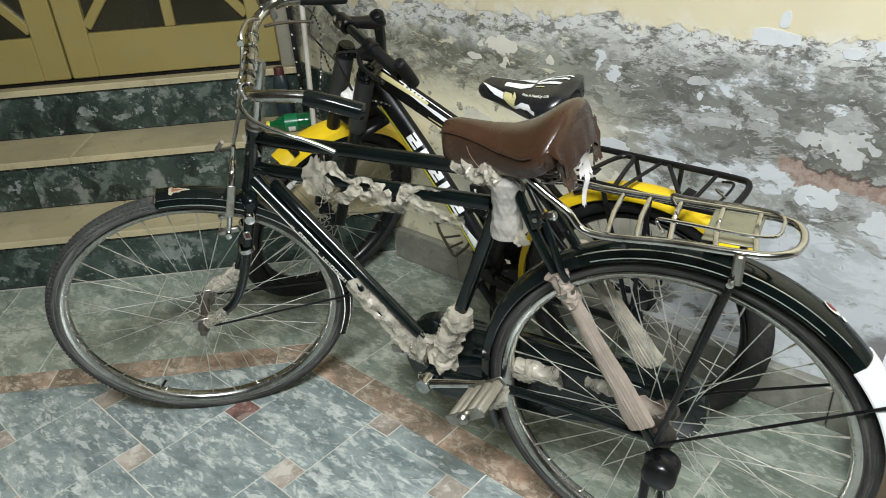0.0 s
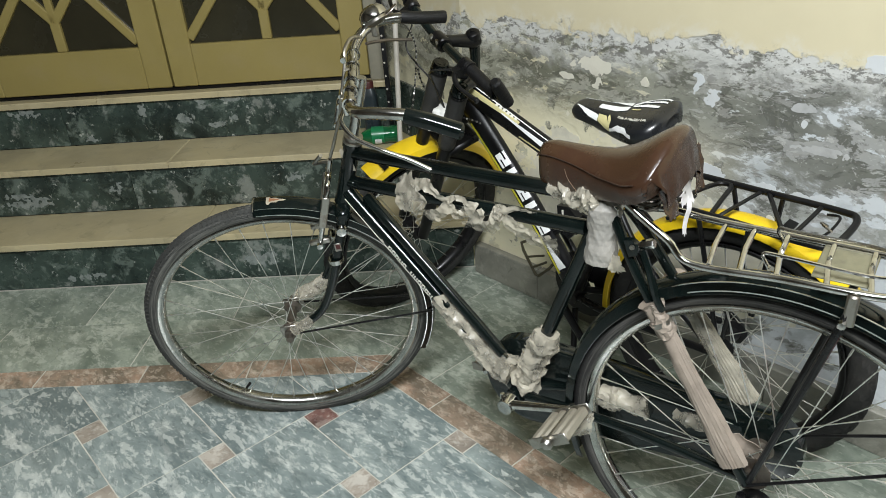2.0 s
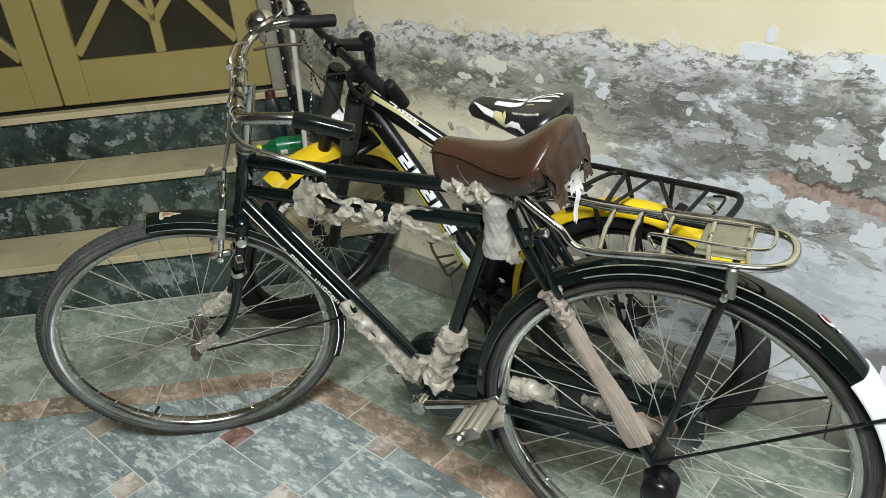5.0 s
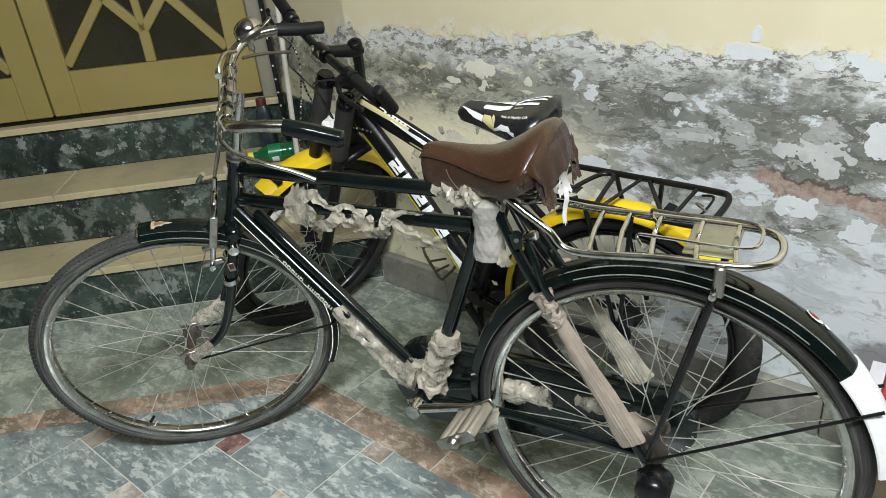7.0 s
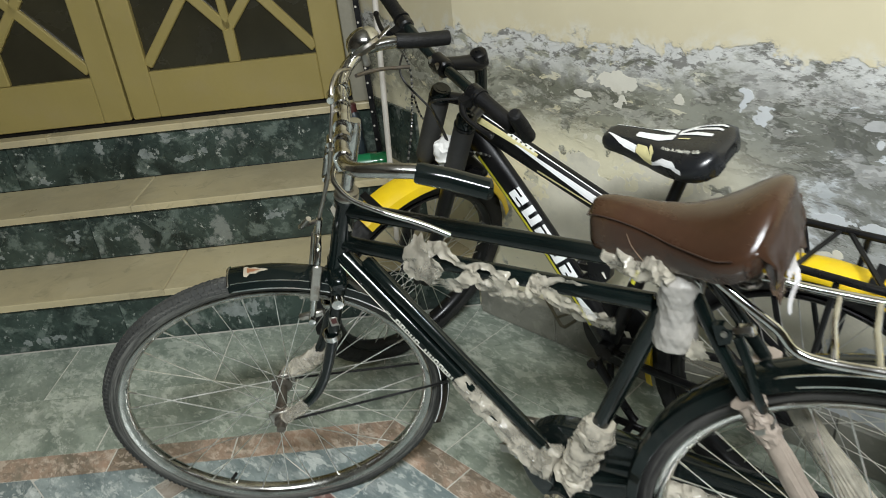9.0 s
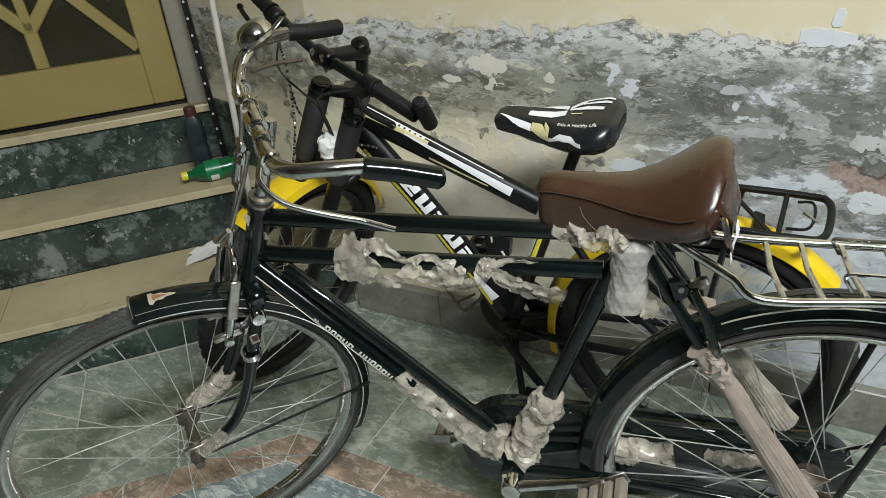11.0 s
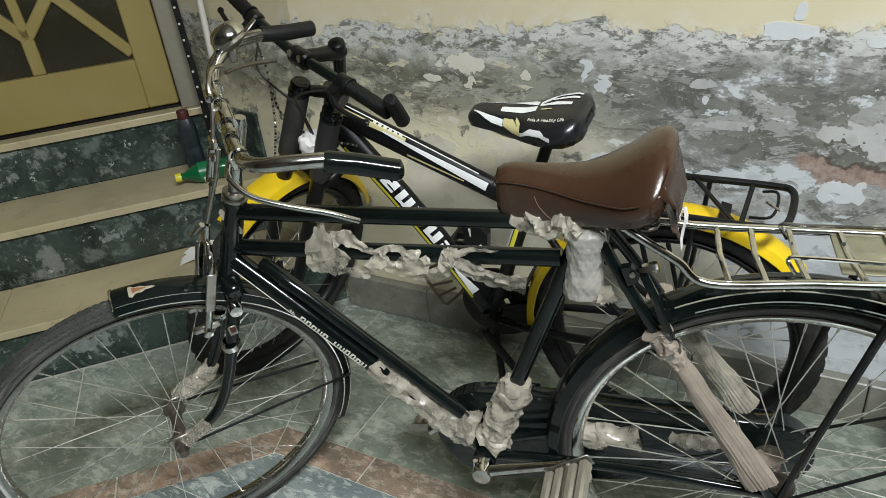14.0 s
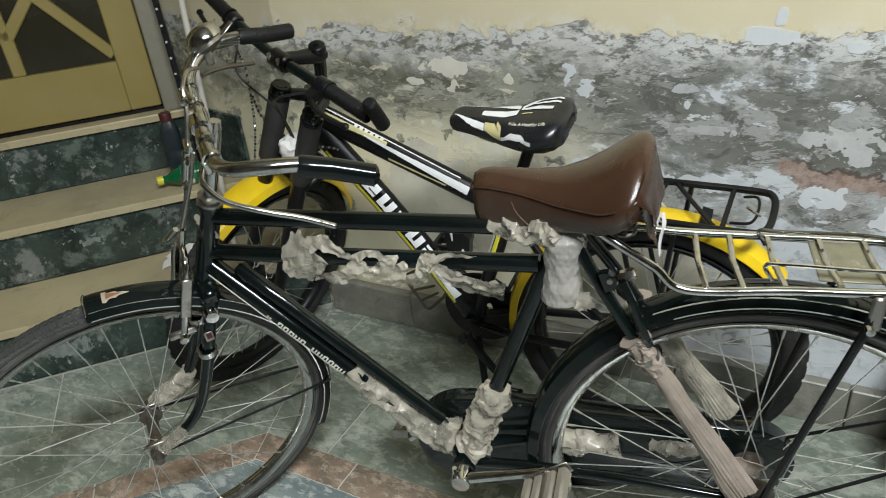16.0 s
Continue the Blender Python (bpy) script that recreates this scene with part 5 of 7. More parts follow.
hook = bend([(0.93, 0.0, 0.775), (0.95, 0.025, 0.79), (0.945, 0.055, 0.81), (0.925, 0.07, 0.835)], 5)
part("lamp_hook", Geo().tube(hook, 0.0045, 8), DULL_STEEL, bar)
# bell
bell_at = Vector((0.787, -0.190, 0.992))
bell_m = Matrix.Translation(bell_at) @ pose(0, 0, 0, 22, 24, 0)
part("bell", Geo().lathe([(0.0, 0.029), (0.010, 0.0282), (0.021, 0.024), (0.0285, 0.014), (0.0305, 0.003), (0.0305, -0.001), (0.028, -0.003), (0.0, -0.001)], 32, "Z"), CHROME, bar, "polished chrome bicycle bell", bell_m @ Matrix.Diagonal((1.04, 1.04, 0.95, 1)))
part("bell_base", Geo().lathe([(0, -0.002), (0.027, -0.002), (0.027, -0.009), (0.012, -0.016), (0, -0.016)], 20, "Z"), DULL_STEEL, bar, m=bell_m)
part("bell_bracket", Geo().box((0.014, 0.012, 0.03), bell_at + Vector((0.004, 0.006, -0.024)), 0.003), DULL_STEEL, bar)
part("bell_thumb", Geo().box((0.036, 0.011, 0.003), (0, 0, 0), 0.001), DULL_STEEL, bar, m=Matrix.Translation(bell_at + Vector((-0.036, -0.012, 0.006))) @ pose(0, 0, 0, 0, 30, 20))

# chain case, cranks and pedals
g = Geo()
ring = []
for k in range(25):
    a = radians(90 - 180 * k / 24)
    ring.append((BB.x + 0.108 * math.cos(a), BB.z + 0.108 * math.sin(a)))
for k in range(25):
    a = radians(-90 - 180 * k / 24)
    ring.append((0.0 + 0.07 * math.cos(a), HUB_Z + 0.07 * math.sin(a)))
cxm = sum(p[0] for p in ring) / len(ring)
czm = sum(p[1] for p in ring) / len(ring)
loops = []
for y, k in ((-0.03, 0.97), (-0.033, 1.0), (-0.062, 1.0), (-0.066, 0.97)):
    loops.append([(cxm + (x - cxm) * k, y, czm + (z - czm) * k) for x, z in ring])
g.grid(loops, wrap=True, caps=True)
part("chain_case", g, BLACK_PAINT, ROAD, "glossy black full chain case")


def crank_and_pedal(side, deg, parent, mat, pedal_tilt=0, foil=True):
    a = radians(deg)
    y = side * 0.068
    end = Vector((BB.x - 0.008 + 0.165 * math.cos(a), side * 0.08, BB.z + 0.016 + 0.165 * math.sin(a)))
    start = Vector((BB.x - 0.008, y, BB.z + 0.016))
    g = Geo().tube([start, start.lerp(end, 0.08), start.lerp(end, 0.92), end], [0.014, 0.0095, 0.0085, 0.0125], 10)
    g.lathe([(0, -0.016), (0.018, -0.016), (0.019, 0.0), (0.016, 0.014), (0, 0.014)], 18, at=start)
    arm = part("crank_arm", g, mat, parent, "chrome crank arm")
    part("cotter_pin", Geo().tube([start + Vector((0.012, 0, -0.022)), start + Vector((0.012, 0, 0.024))], 0.0045, 8), CHROME, arm)
    m = Matrix.Translation(end + Vector((0, side * 0.052, 0))) @ Matrix.Rotation(radians(pedal_tilt), 4, "Y")
    ped = part("pedal", Geo().tube([(0, -0.05, 0), (0, 0.048, 0)], 0.0075, 10), DULL_STEEL, parent, "block pedal in dusty film", m)
    for x in (-0.034, -0.013, 0.013, 0.034):
        part("pedal_block", Geo().box((0.017, 0.086, 0.019), (x, 0.0, 0), 0.004), PEDAL_MAT, ped)
    for yy in (-0.046, 0.046):
        part("pedal_plate", Geo().box((0.088, 0.003, 0.022), (0, yy, 0), 0.001), DULL_STEEL, ped)
    part("pedal_cap", Geo().lathe([(0, 0.0), (0.011, 0.0), (0.012, 0.008), (0.008, 0.014), (0, 0.015)], 14, at=(0, side * 0.047, 0)), DULL_STEEL, ped)
    return arm


PEDAL_MAT = material("dusty_pedal_block", (0.26, 0.235, 0.18), 0.6, vary=0.2, bump=0.4, bump_scale=70, dirt=(0.12, 0.1, 0.08), dirt_amount=0.5)
crank_and_pedal(1, 158, ROAD, CHROME, 34)
crank_and_pedal(-1, -25, ROAD, CHROME, 10)

# saddle: a domed top, a seam, a deep skirt at the nose and sides, a torn rear panel
SAD_Y = -0.014
ST_ROAD = [(0.4225, 0.010, 0.866, 0.026), (0.4205, 0.019, 0.873, 0.045), (0.412, 0.0255, 0.8775, 0.054), (0.395, 0.0295, 0.879, 0.057), (0.365, 0.034, 0.8775, 0.058), (0.332, 0.0425, 0.8755, 0.050), (0.298, 0.058, 0.8765, 0.045), (0.265, 0.077, 0.887, 0.040), (0.238, 0.092, 0.902, 0.038), (0.217, 0.099, 0.917, 0.037), (0.202, 0.099, 0.926, 0.037), (0.190, 0.091, 0.931, 0.036), (0.181, 0.076, 0.931, 0.030), (0.175, 0.055, 0.926, 0.022), (0.1725, 0.030, 0.918, 0.012)]


def cover_geo(stations, n=36):
    """Leather-cloth cover: crown, rolled seam and a slack skirt with soft folds, as one skin with thickness."""
    outer = []
    for x, w, z, d in stations:
        fall = 0.016 + 0.016 * min(1, max(0, (w - 0.03) / 0.07)) + 0.017 * min(1, max(0, (0.275 - x) / 0.06))
        row = []
        for k in range(n + 1):
            t = -1 + 2 * k / n
            sg = 1 if t > 0 else -1
            if abs(t) < 0.66:
                q = t / 0.66
                y, zz = w * 0.97 * q, z - fall * abs(q) ** 2.3
            else:
                q = (abs(t) - 0.66) / 0.34
                fold = 0.0035 * noise.noise(Vector((x * 26, sg * 2.0, q * 2.2))) + 0.0016 * noise.noise(Vector((x * 70, sg * 5.0, q * 4)))
                y = sg * (w * (0.97 + 0.05 * math.sin(q * 3.0) - 0.10 * q * q) + 0.0022 * math.exp(-((q - 0.10) / 0.06) ** 2) + fold * q)
                zz = z - fall - d * q * (1 + 0.10 * noise.noise(Vector((x * 18, 3.0, sg))))
            row.append((x + 0.0012 * noise.noise(Vector((x * 40, y * 40, zz * 40))), y + SAD_Y, zz + 0.0013 * noise.noise(Vector((x * 22, y * 22, 1.5)))))
        outer.append(row)
    under = [[(x, (y - SAD_Y) * 0.95 + SAD_Y, z + 0.003 if k in (0, n) else z - 0.004) for k, (x, y, z) in enumerate(r)] for r in outer]
    g = Geo().grid(outer)
    g.grid([r[::-1] for r in under])
    ring = lambda q: [r[0] for r in q] + q[-1][1:] + [r[-1] for r in q[-2::-1]] + q[0][-2:0:-1]
    g.grid([ring(outer), ring(under)], wrap=True)
    g.add(outer[0], [tuple(range(n, -1, -1))])
    g.add(outer[-1], [tuple(range(n + 1))])
    return g


saddle = part("saddle", cover_geo(ST_ROAD), BROWN_LEATHER, ROAD, "brown leather-cloth saddle with a split tail", angle=75)
for s in (1, -1):
    line = [(x, s * (w * 1.0 + 0.001) + SAD_Y, z - 0.0165 - 0.016 * min(1, max(0, (w - 0.03) / 0.07)) - 0.017 * min(1, max(0, (0.275 - x) / 0.06))) for x, w, z, d in ST_ROAD[1:-5]]
    part("seam_piping", Geo().tube(bend(line, 4), 0.0011, 8), LEATHER_EDGE, saddle)
part("seam_piping", Geo().tube(bend([(0.425, y + SAD_Y, 0.858 - 0.003 * abs(y) / 0.01) for y in (-0.016, 0.0, 0.016)], 4), 0.0014, 8), LEATHER_EDGE, saddle)
# stitch line down the skirt
part("stitch_line", Geo().tube(bend([(0.362, 0.037 + SAD_Y, 0.846), (0.355, 0.0385 + SAD_Y, 0.83), (0.337, 0.0405 + SAD_Y, 0.811), (0.32, 0.043 + SAD_Y, 0.802)], 5), 0.00045, 6), material("pale_thread", (0.22, 0.14, 0.085), 0.6), saddle)


def rear_panel():
    """The rear of the cover: hangs from the tail, gathered at its corner and torn along its lower edge."""
    rows = []
    for i in range(25):
        u = i / 24
        a = radians(78 - 156 * u)
        x, y = 0.199 - 0.0205 * math.cos(a), 0.096 * math.sin(a)
        top = 0.868 + 0.050 * math.cos(a)
        low = 0.852 - 0.012 * math.sin(u * 9) - 0.018 * abs(noise.noise(Vector((u * 9, 2.2, 0)))) * 2 + (0.012 if u < 0.12 else 0)
        row = []
        for j in range(9):
            v = j / 8
            sw = 0.006 * noise.noise(Vector((u * 8, v * 2, 7.0))) * v
            row.append((x - 0.018 * v**0.7 + sw, y * (1 - 0.12 * v) + SAD_Y, top + (low - top) * v))
        rows.append(row)
    g = Geo().grid(rows)
    g.grid([[(p[0] + 0.0016, p[1], p[2]) for p in r][::-1] for r in rows])
    return g


part("rear_panel", rear_panel(), BROWN_LEATHER, saddle, "torn rear panel of the saddle cover", angle=70)
part("gathered_corner", Geo().tube(bend([(0.186, 0.083 + SAD_Y, 0.886), (0.195, 0.091 + SAD_Y, 0.876), (0.201, 0.094 + SAD_Y, 0.864), (0.201, 0.092 + SAD_Y, 0.852)], 5), [0.002] * 4 + [0.004] * 5 + [0.006] * 4 + [0.004] * 3, 12), BROWN_LEATHER, saddle)
part("torn_flap", sheet((0.168, -0.055 + SAD_Y, 0.846), (0.004, 0.042, 0.004), (-0.012, -0.004, -0.075), 4, 14, 12, 0.008, 0.3), BROWN_LEATHER, saddle, "torn hanging leather flap")
part("torn_flap", sheet((0.176, 0.055 + SAD_Y, 0.838), (0.004, 0.040, 0.006), (-0.022, -0.016, -0.070), 14, 14, 12, 0.008, 0.35), BROWN_LEATHER, saddle)
part("lining", sheet((0.166, 0.0 + SAD_Y, 0.838), (0.002, 0.050, 0.012), (-0.006, -0.006, -0.062), 9, 14, 12, 0.010, 0.5), FOAM_WHITE, saddle, "white torn lining")
part("strap", sheet((0.160, 0.012 + SAD_Y, 0.79), (0.003, 0.010, 0.0), (0.000, 0.004, -0.062), 6, 6, 14, 0.005, 0.3), FOAM_WHITE, saddle, "hanging white strip")
for y in (0.055, -0.055):
    coil = [(0.205 + 0.012 * math.cos(k * 0.8), y * 0.8 + SAD_Y + 0.012 * math.sin(k * 0.8), 0.808 + 0.0013 * k) for k in range(36)]
    part("saddle_spring", Geo().tube(coil, 0.0028, 6), DULL_STEEL, saddle)
    part("saddle_rail", Geo().tube(bend([(0.395, y * 0.3 + SAD_Y, 0.85), (0.33, y * 0.5 + SAD_Y, 0.835), (0.25, y * 0.7, 0.822), (0.205, y * 0.8 + SAD_Y, 0.808)], 5), 0.0035, 8), DULL_STEEL, saddle)
part("seat_post", Geo().tube([SEAT_TOP - Vector((-0.01, 0, 0.02)), (0.268, 0, 0.85)], 0.012, 12), CHROME, ROAD)
part("saddle_clamp", Geo().tube([(0.268, -0.04, 0.832), (0.268, 0.04, 0.832)], 0.012, 12), CHROME, saddle)

# rear carrier
RACK_Z = 0.761
loop = bend([(0.245, 0.052, 0.825), (0.205, 0.058, 0.80), (0.165, 0.0614, 0.775), (0.125, 0.0660, RACK_Z - 0.014), (0.0, 0.0679, RACK_Z - 0.004), (-0.09, 0.0688, RACK_Z), (-0.135, 0.0614, RACK_Z), (-0.162, 0.038, RACK_Z), (-0.17, 0.0, RACK_Z), (-0.162, -0.038, RACK_Z), (-0.135, -0.0577, RACK_Z), (-0.09, -0.0614, RACK_Z), (0.12, -0.0614, RACK_Z + 0.002), (0.2, -0.055, RACK_Z + 0.01), (0.25, -0.03, RACK_Z + 0.015)], 6)
rack = part("rear_carrier", Geo().tube(loop, 0.0062, 12), CHROME, ROAD, "worn chrome tubular rear carrier")
for x, dz in ((0.10, -0.014), (0.055, -0.01), (0.005, -0.006), (-0.06, -0.001), (-0.115, 0.0)):
    part("cross_bar", Geo().tube([(x, 0.0670, RACK_Z + dz * 0.7), (x + 0.01, 0.0, RACK_Z + dz / 2 + 0.001), (x + 0.012, -0.0614, RACK_Z + 0.001)], 0.0042, 8), CHROME, rack)
clipw = bend([(0.02, 0.045, RACK_Z - 0.004), (0.03, 0.045, RACK_Z + 0.018), (0.0, 0.043, RACK_Z + 0.019), (-0.12, 0.042, RACK_Z + 0.017), (-0.14, 0.0, RACK_Z + 0.016), (-0.12, -0.042, RACK_Z + 0.017), (0.0, -0.043, RACK_Z + 0.019), (0.03, -0.045, RACK_Z + 0.018), (0.02, -0.045, RACK_Z - 0.004)], 6)
part("spring_clip", Geo().tube(clipw, 0.0028, 8), CHROME, rack, "sprung wire luggage clip")
part("plate", Geo().box((0.075, 0.10, 0.003), (-0.073, -0.008, RACK_Z - 0.003), 0.001), material("olive_plate", (0.20, 0.19, 0.125), 0.5, 0.25, vary=0.2, dirt=(0.12, 0.11, 0.08), dirt_amount=0.5, dirt_scale=25), rack, "olive-grey luggage plate")
for s in (1, -1):
    part("carrier_stay", Geo().tube([(-0.098, s * 0.076, RACK_Z - 0.004), (-0.09, s * 0.08, RACK_Z - 0.045), (-0.005, s * 0.0688, HUB_Z + 0.01)], [0.0062, 0.0062, 0.0052], 8), FLAT_BLACK, rack)
    part("stay_joint", Geo().box((0.016, 0.007, 0.05), (-0.096, s * 0.081, RACK_Z - 0.022), 0.003), DULL_STEEL, rack)
    part("stay_bolt", Geo().lathe([(0, 0.012), (0.0055, 0.011), (0.0055, 0), (0, 0)], 8, at=(-0.09, s * 0.085, RACK_Z - 0.04)), CHROME, rack)

# clamp with a chrome bolt on the seat stay
lug = part("stay_clamp", Geo().hull([(x, y, z) for x, z in ((0.240, 0.755), (0.226, 0.758), (0.214, 0.748), (0.216, 0.733), (0.230, 0.726)) for y in (0.042, 0.055)]), BLACK_PAINT, ROAD, "black clamp with a chrome bolt")
part("clamp_bolt", Geo().tube([(0.214, 0.05, 0.750), (0.209, 0.05, 0.752), (0.193, 0.05, 0.758), (0.190, 0.05, 0.759)], [0.006, 0.0085, 0.0085, 0.007], 6), CHROME, lug)
part("clamp_arm", Geo().tube(bend([(0.208, 0.054, 0.745), (0.19, 0.062, 0.71), (0.176, 0.064, 0.668), (0.168, 0.058, 0.645)], 4), 0.0065, 8), BLACK_PAINT, lug)
part("clamp_nut", Geo().lathe([(0, 0.003), (0.004, 0.003), (0.0045, 0.0), (0, 0.0)], 10, at=(0.224, 0.0565, 0.747)), DULL_STEEL, lug)

# film and sleeves left on the tubes
def film_strand(spots, seed, near=0.019, across=11, per=7):
    """A thin creased strand of film on the lower tube; spots are (x, height over the tube's middle, width)."""
    line = bend([(x, 0, z) for x, z, w in spots], per)
    off = Vector((seed * 1.7, seed * 4.3, seed * 0.9))
    n = len(line)
    rows = []
    for i in range(n):
        f = i / (n - 1) * (len(spots) - 1)
        k = min(int(f), len(spots) - 2)
        w = spots[k][2] + (spots[k + 1][2] - spots[k][2]) * (f - k)
        tan = (line[min(i + 1, n - 1)] - line[max(i - 1, 0)]).normalized()
        up = Vector((-tan.z, 0, tan.x))
        row = []
        for j in range(across):
            t = 2 * j / (across - 1) - 1
            q = line[i] + up * (w / 2 * t)
            rag = 1 + abs(t) ** 3 * 0.45 * noise.noise(Vector((q.x, t, q.z)) * 75 + off)
            q = line[i] + up * (w / 2 * t * rag)
            fold = 0.0060 * (0.5 - abs(noise.noise(q * 34 + off)) * 2) + 0.0040 * (0.5 - abs(noise.noise(q * 80 + off)) * 2) + 0.0012 * noise.noise(q * 170 + off)
            over = max(0.0, abs(q.z) - 0.006)
            row.append(q + Vector((0, near + fold - 7.0 * over * over, 0.7258 - 0.0375 * (q.x - 0.6))))
        rows.append(row)
    return Geo().grid(rows)


for label, near, seed, spots in (
        ("crumpled plastic film on the lower tube", 0.020, 4, ((0.746, 0.006, 0.040), (0.730, 0.004, 0.074), (0.708, 0.006, 0.088), (0.692, 0.006, 0.066), (0.680, 0.016, 0.040))),
        ("", 0.022, 5, ((0.694, 0.030, 0.026), (0.670, 0.036, 0.022), (0.648, 0.025, 0.017), (0.626, 0.009, 0.013), (0.604, 0.010, 0.018))),
        ("", 0.021, 6, ((0.692, -0.022, 0.030), (0.664, -0.032, 0.026), (0.638, -0.022, 0.026), (0.618, -0.006, 0.026), (0.604, 0.002, 0.028))),
        ("", 0.022, 7, ((0.618, 0.010, 0.018), (0.594, 0.021, 0.010), (0.570, 0.014, 0.014), (0.548, 0.004, 0.018))),
        ("", 0.020, 8, ((0.622, -0.004, 0.022), (0.598, -0.019, 0.018), (0.572, -0.012, 0.034), (0.548, -0.012, 0.036), (0.534, 0.004, 0.012))),
        ("torn scrap of plastic film hanging from the lower tube", 0.014, 9, ((0.592, -0.036, 0.008), (0.572, -0.041, 0.022), (0.545, -0.042, 0.030), (0.520, -0.034, 0.026), (0.502, -0.014, 0.012))),
        ("", 0.023, 10, ((0.522, -0.024, 0.006), (0.508, -0.006, 0.020), (0.494, 0.012, 0.034), (0.482, 0.020, 0.010))),
        ("flaring scrap of plastic film", 0.022, 11, ((0.497, 0.006, 0.012), (0.472, -0.014, 0.026), (0.444, -0.032, 0.036), (0.414, -0.044, 0.044), (0.384, -0.052, 0.060))),
        ("", 0.018, 12, ((0.490, 0.008, 0.012), (0.466, 0.017, 0.009), (0.440, 0.018, 0.006), (0.420, 0.018, 0.002)))):
    part("film_wrap", film_strand(spots, seed, near), PLASTIC_WRAP, ROAD, label, angle=30)
part("film_knot", crumple([(0.508, 0.014, 0.722), (0.498, 0.016, 0.733), (0.487, 0.016, 0.741)], [0.008, 0.013, 0.012, 0.007], 17, 0.4, freq=60.0), PLASTIC_WRAP, ROAD, angle=35)
a, c = DT0 + dirv * 0.318, DT0 + dirv * 0.50
part("film_wrap", crumple([a, a.lerp(c, 0.3), a.lerp(c, 0.6), c, BB + Vector((0.015, 0.0, 0.045))], [0.019, 0.023, 0.022, 0.027, 0.03], 2, 0.33), PLASTIC_WRAP, ROAD, "crumpled plastic film on the down tube", angle=24)
sv = (SEAT_TOP - BB).normalized()
part("film_wrap", crumple([BB + sv * 0.03, BB + sv * 0.08, BB + sv * 0.13, BB + sv * 0.185], [0.028, 0.020, 0.024, 0.0195, 0.024, 0.018], 5, 0.5), PLASTIC_WRAP, ROAD, "crumpled plastic film on the seat tube", angle=24)
part("film_wrap", crumple([(0.40, 0.0, 0.797), (0.35, 0.004, 0.80), (0.31, 0.01, 0.80), (0.29, 0.02, 0.79)], [0.012, 0.018, 0.02, 0.023, 0.02], 7, 0.65, freq=42.0), PLASTIC_WRAP, ROAD, "crumpled plastic film under the saddle", angle=24)
part("film_scrap", sheet(on_axis(0.775, -0.004) + Vector((0, 0.014, 0)), (0.022, 0.008, 0.006), (0.004, 0.010, 0.045), 73, 12, 14, 0.008, 0.3, 0.0004), PLASTIC_WRAP, ROAD, angle=30)
# bubble film sleeve on the seat tube
rows = []
q0, q1 = Vector((0.287, 0.020, 0.805)), Vector((0.296, 0.016, 0.682))
nb = 84
for i in range(nb + 1):
    t = i / nb
    c = q0.lerp(q1, t)
    rr = 0.027 * min(1, 0.5 + t * 4.5) + 0.002 * math.sin(t * 9)
    row = []
    for j in range(112):
        a = 2 * math.pi * j / 112
        bub = 0.0008 * abs(math.sin(t * 12 * math.pi)) ** 0.7 * max(0, math.sin(a * 14 + (math.pi if int(t * 12) % 2 else 0))) ** 0.7
        k = rr + bub + 0.0028 * noise.noise(Vector((math.cos(a) * 2, math.sin(a) * 2, t * 6)))
        row.append((c.x + k * 1.02 * math.cos(a), c.y + k * 0.8 * math.sin(a), c.z))
    rows.append(row)
part("bubble_sleeve", Geo().grid(rows, wrap=True, caps=True), BUBBLE_FILM, ROAD, "bubble-film sleeve hanging on the seat tube", angle=70)
part("film_scrap", sheet((0.262, 0.03, 0.692), (0.025, 0.0, -0.01), (0.01, 0.008, 0.03), 15, 12, 10, 0.012, 0.4), PLASTIC_WRAP, ROAD)
# sleeves on the seat stays
for s in (1, -1):
    e0, e1 = Vector((0.165, s * 0.053, 0.615)), Vector((0.022, s * 0.066, 0.385))
    if s < 0:
        e1 = e0.lerp(e1, 0.86)
    rows = []
    u = Vector((0, 1, 0))
    ax = (e1 - e0).normalized()
    w = ax.cross(u).normalized()
    for i in range(15):
        t = i / 14
        c = e0.lerp(e1, t)
        rr = 0.013 + 0.010 * t
        row = []
        for j in range(44):
            a = 2 * math.pi * j / 44
            k = rr * (1 + 0.05 * (1 if j % 2 else -1) * (0.6 + 0.4 * t) + 0.34 * noise.noise(Vector((math.cos(a) * 1.5, math.sin(a) * 1.5 + s * 4, t * 5))))
            row.append(c + u * (k * 0.75 * math.cos(a)) + w * (k * math.sin(a)))
        rows.append(row)
    part("stay_sleeve", Geo().grid(rows, wrap=True, caps=True), CARD_WRAP if s > 0 else PLASTIC_WRAP, ROAD, "creased paper sleeve on the seat stay", angle=50)
    part("stay_film", crumple([(0.188, s * 0.051, 0.65), (0.178, s * 0.052, 0.633), (0.155, s * 0.054, 0.597)], [0.017, 0.013, 0.014], 20 + s, 0.45), CARD_WRAP, ROAD, angle=25)
    part("stay_band", Geo().lathe([(0.0165, -0.004), (0.018, -0.004), (0.018, 0.004), (0.0165, 0.004)], 16, "Z", True), DULL_STEEL, ROAD, m=Matrix.Translation((0.168, s * 0.053, 0.618)) @ pose(0, 0, 0, 0, 32, 0))
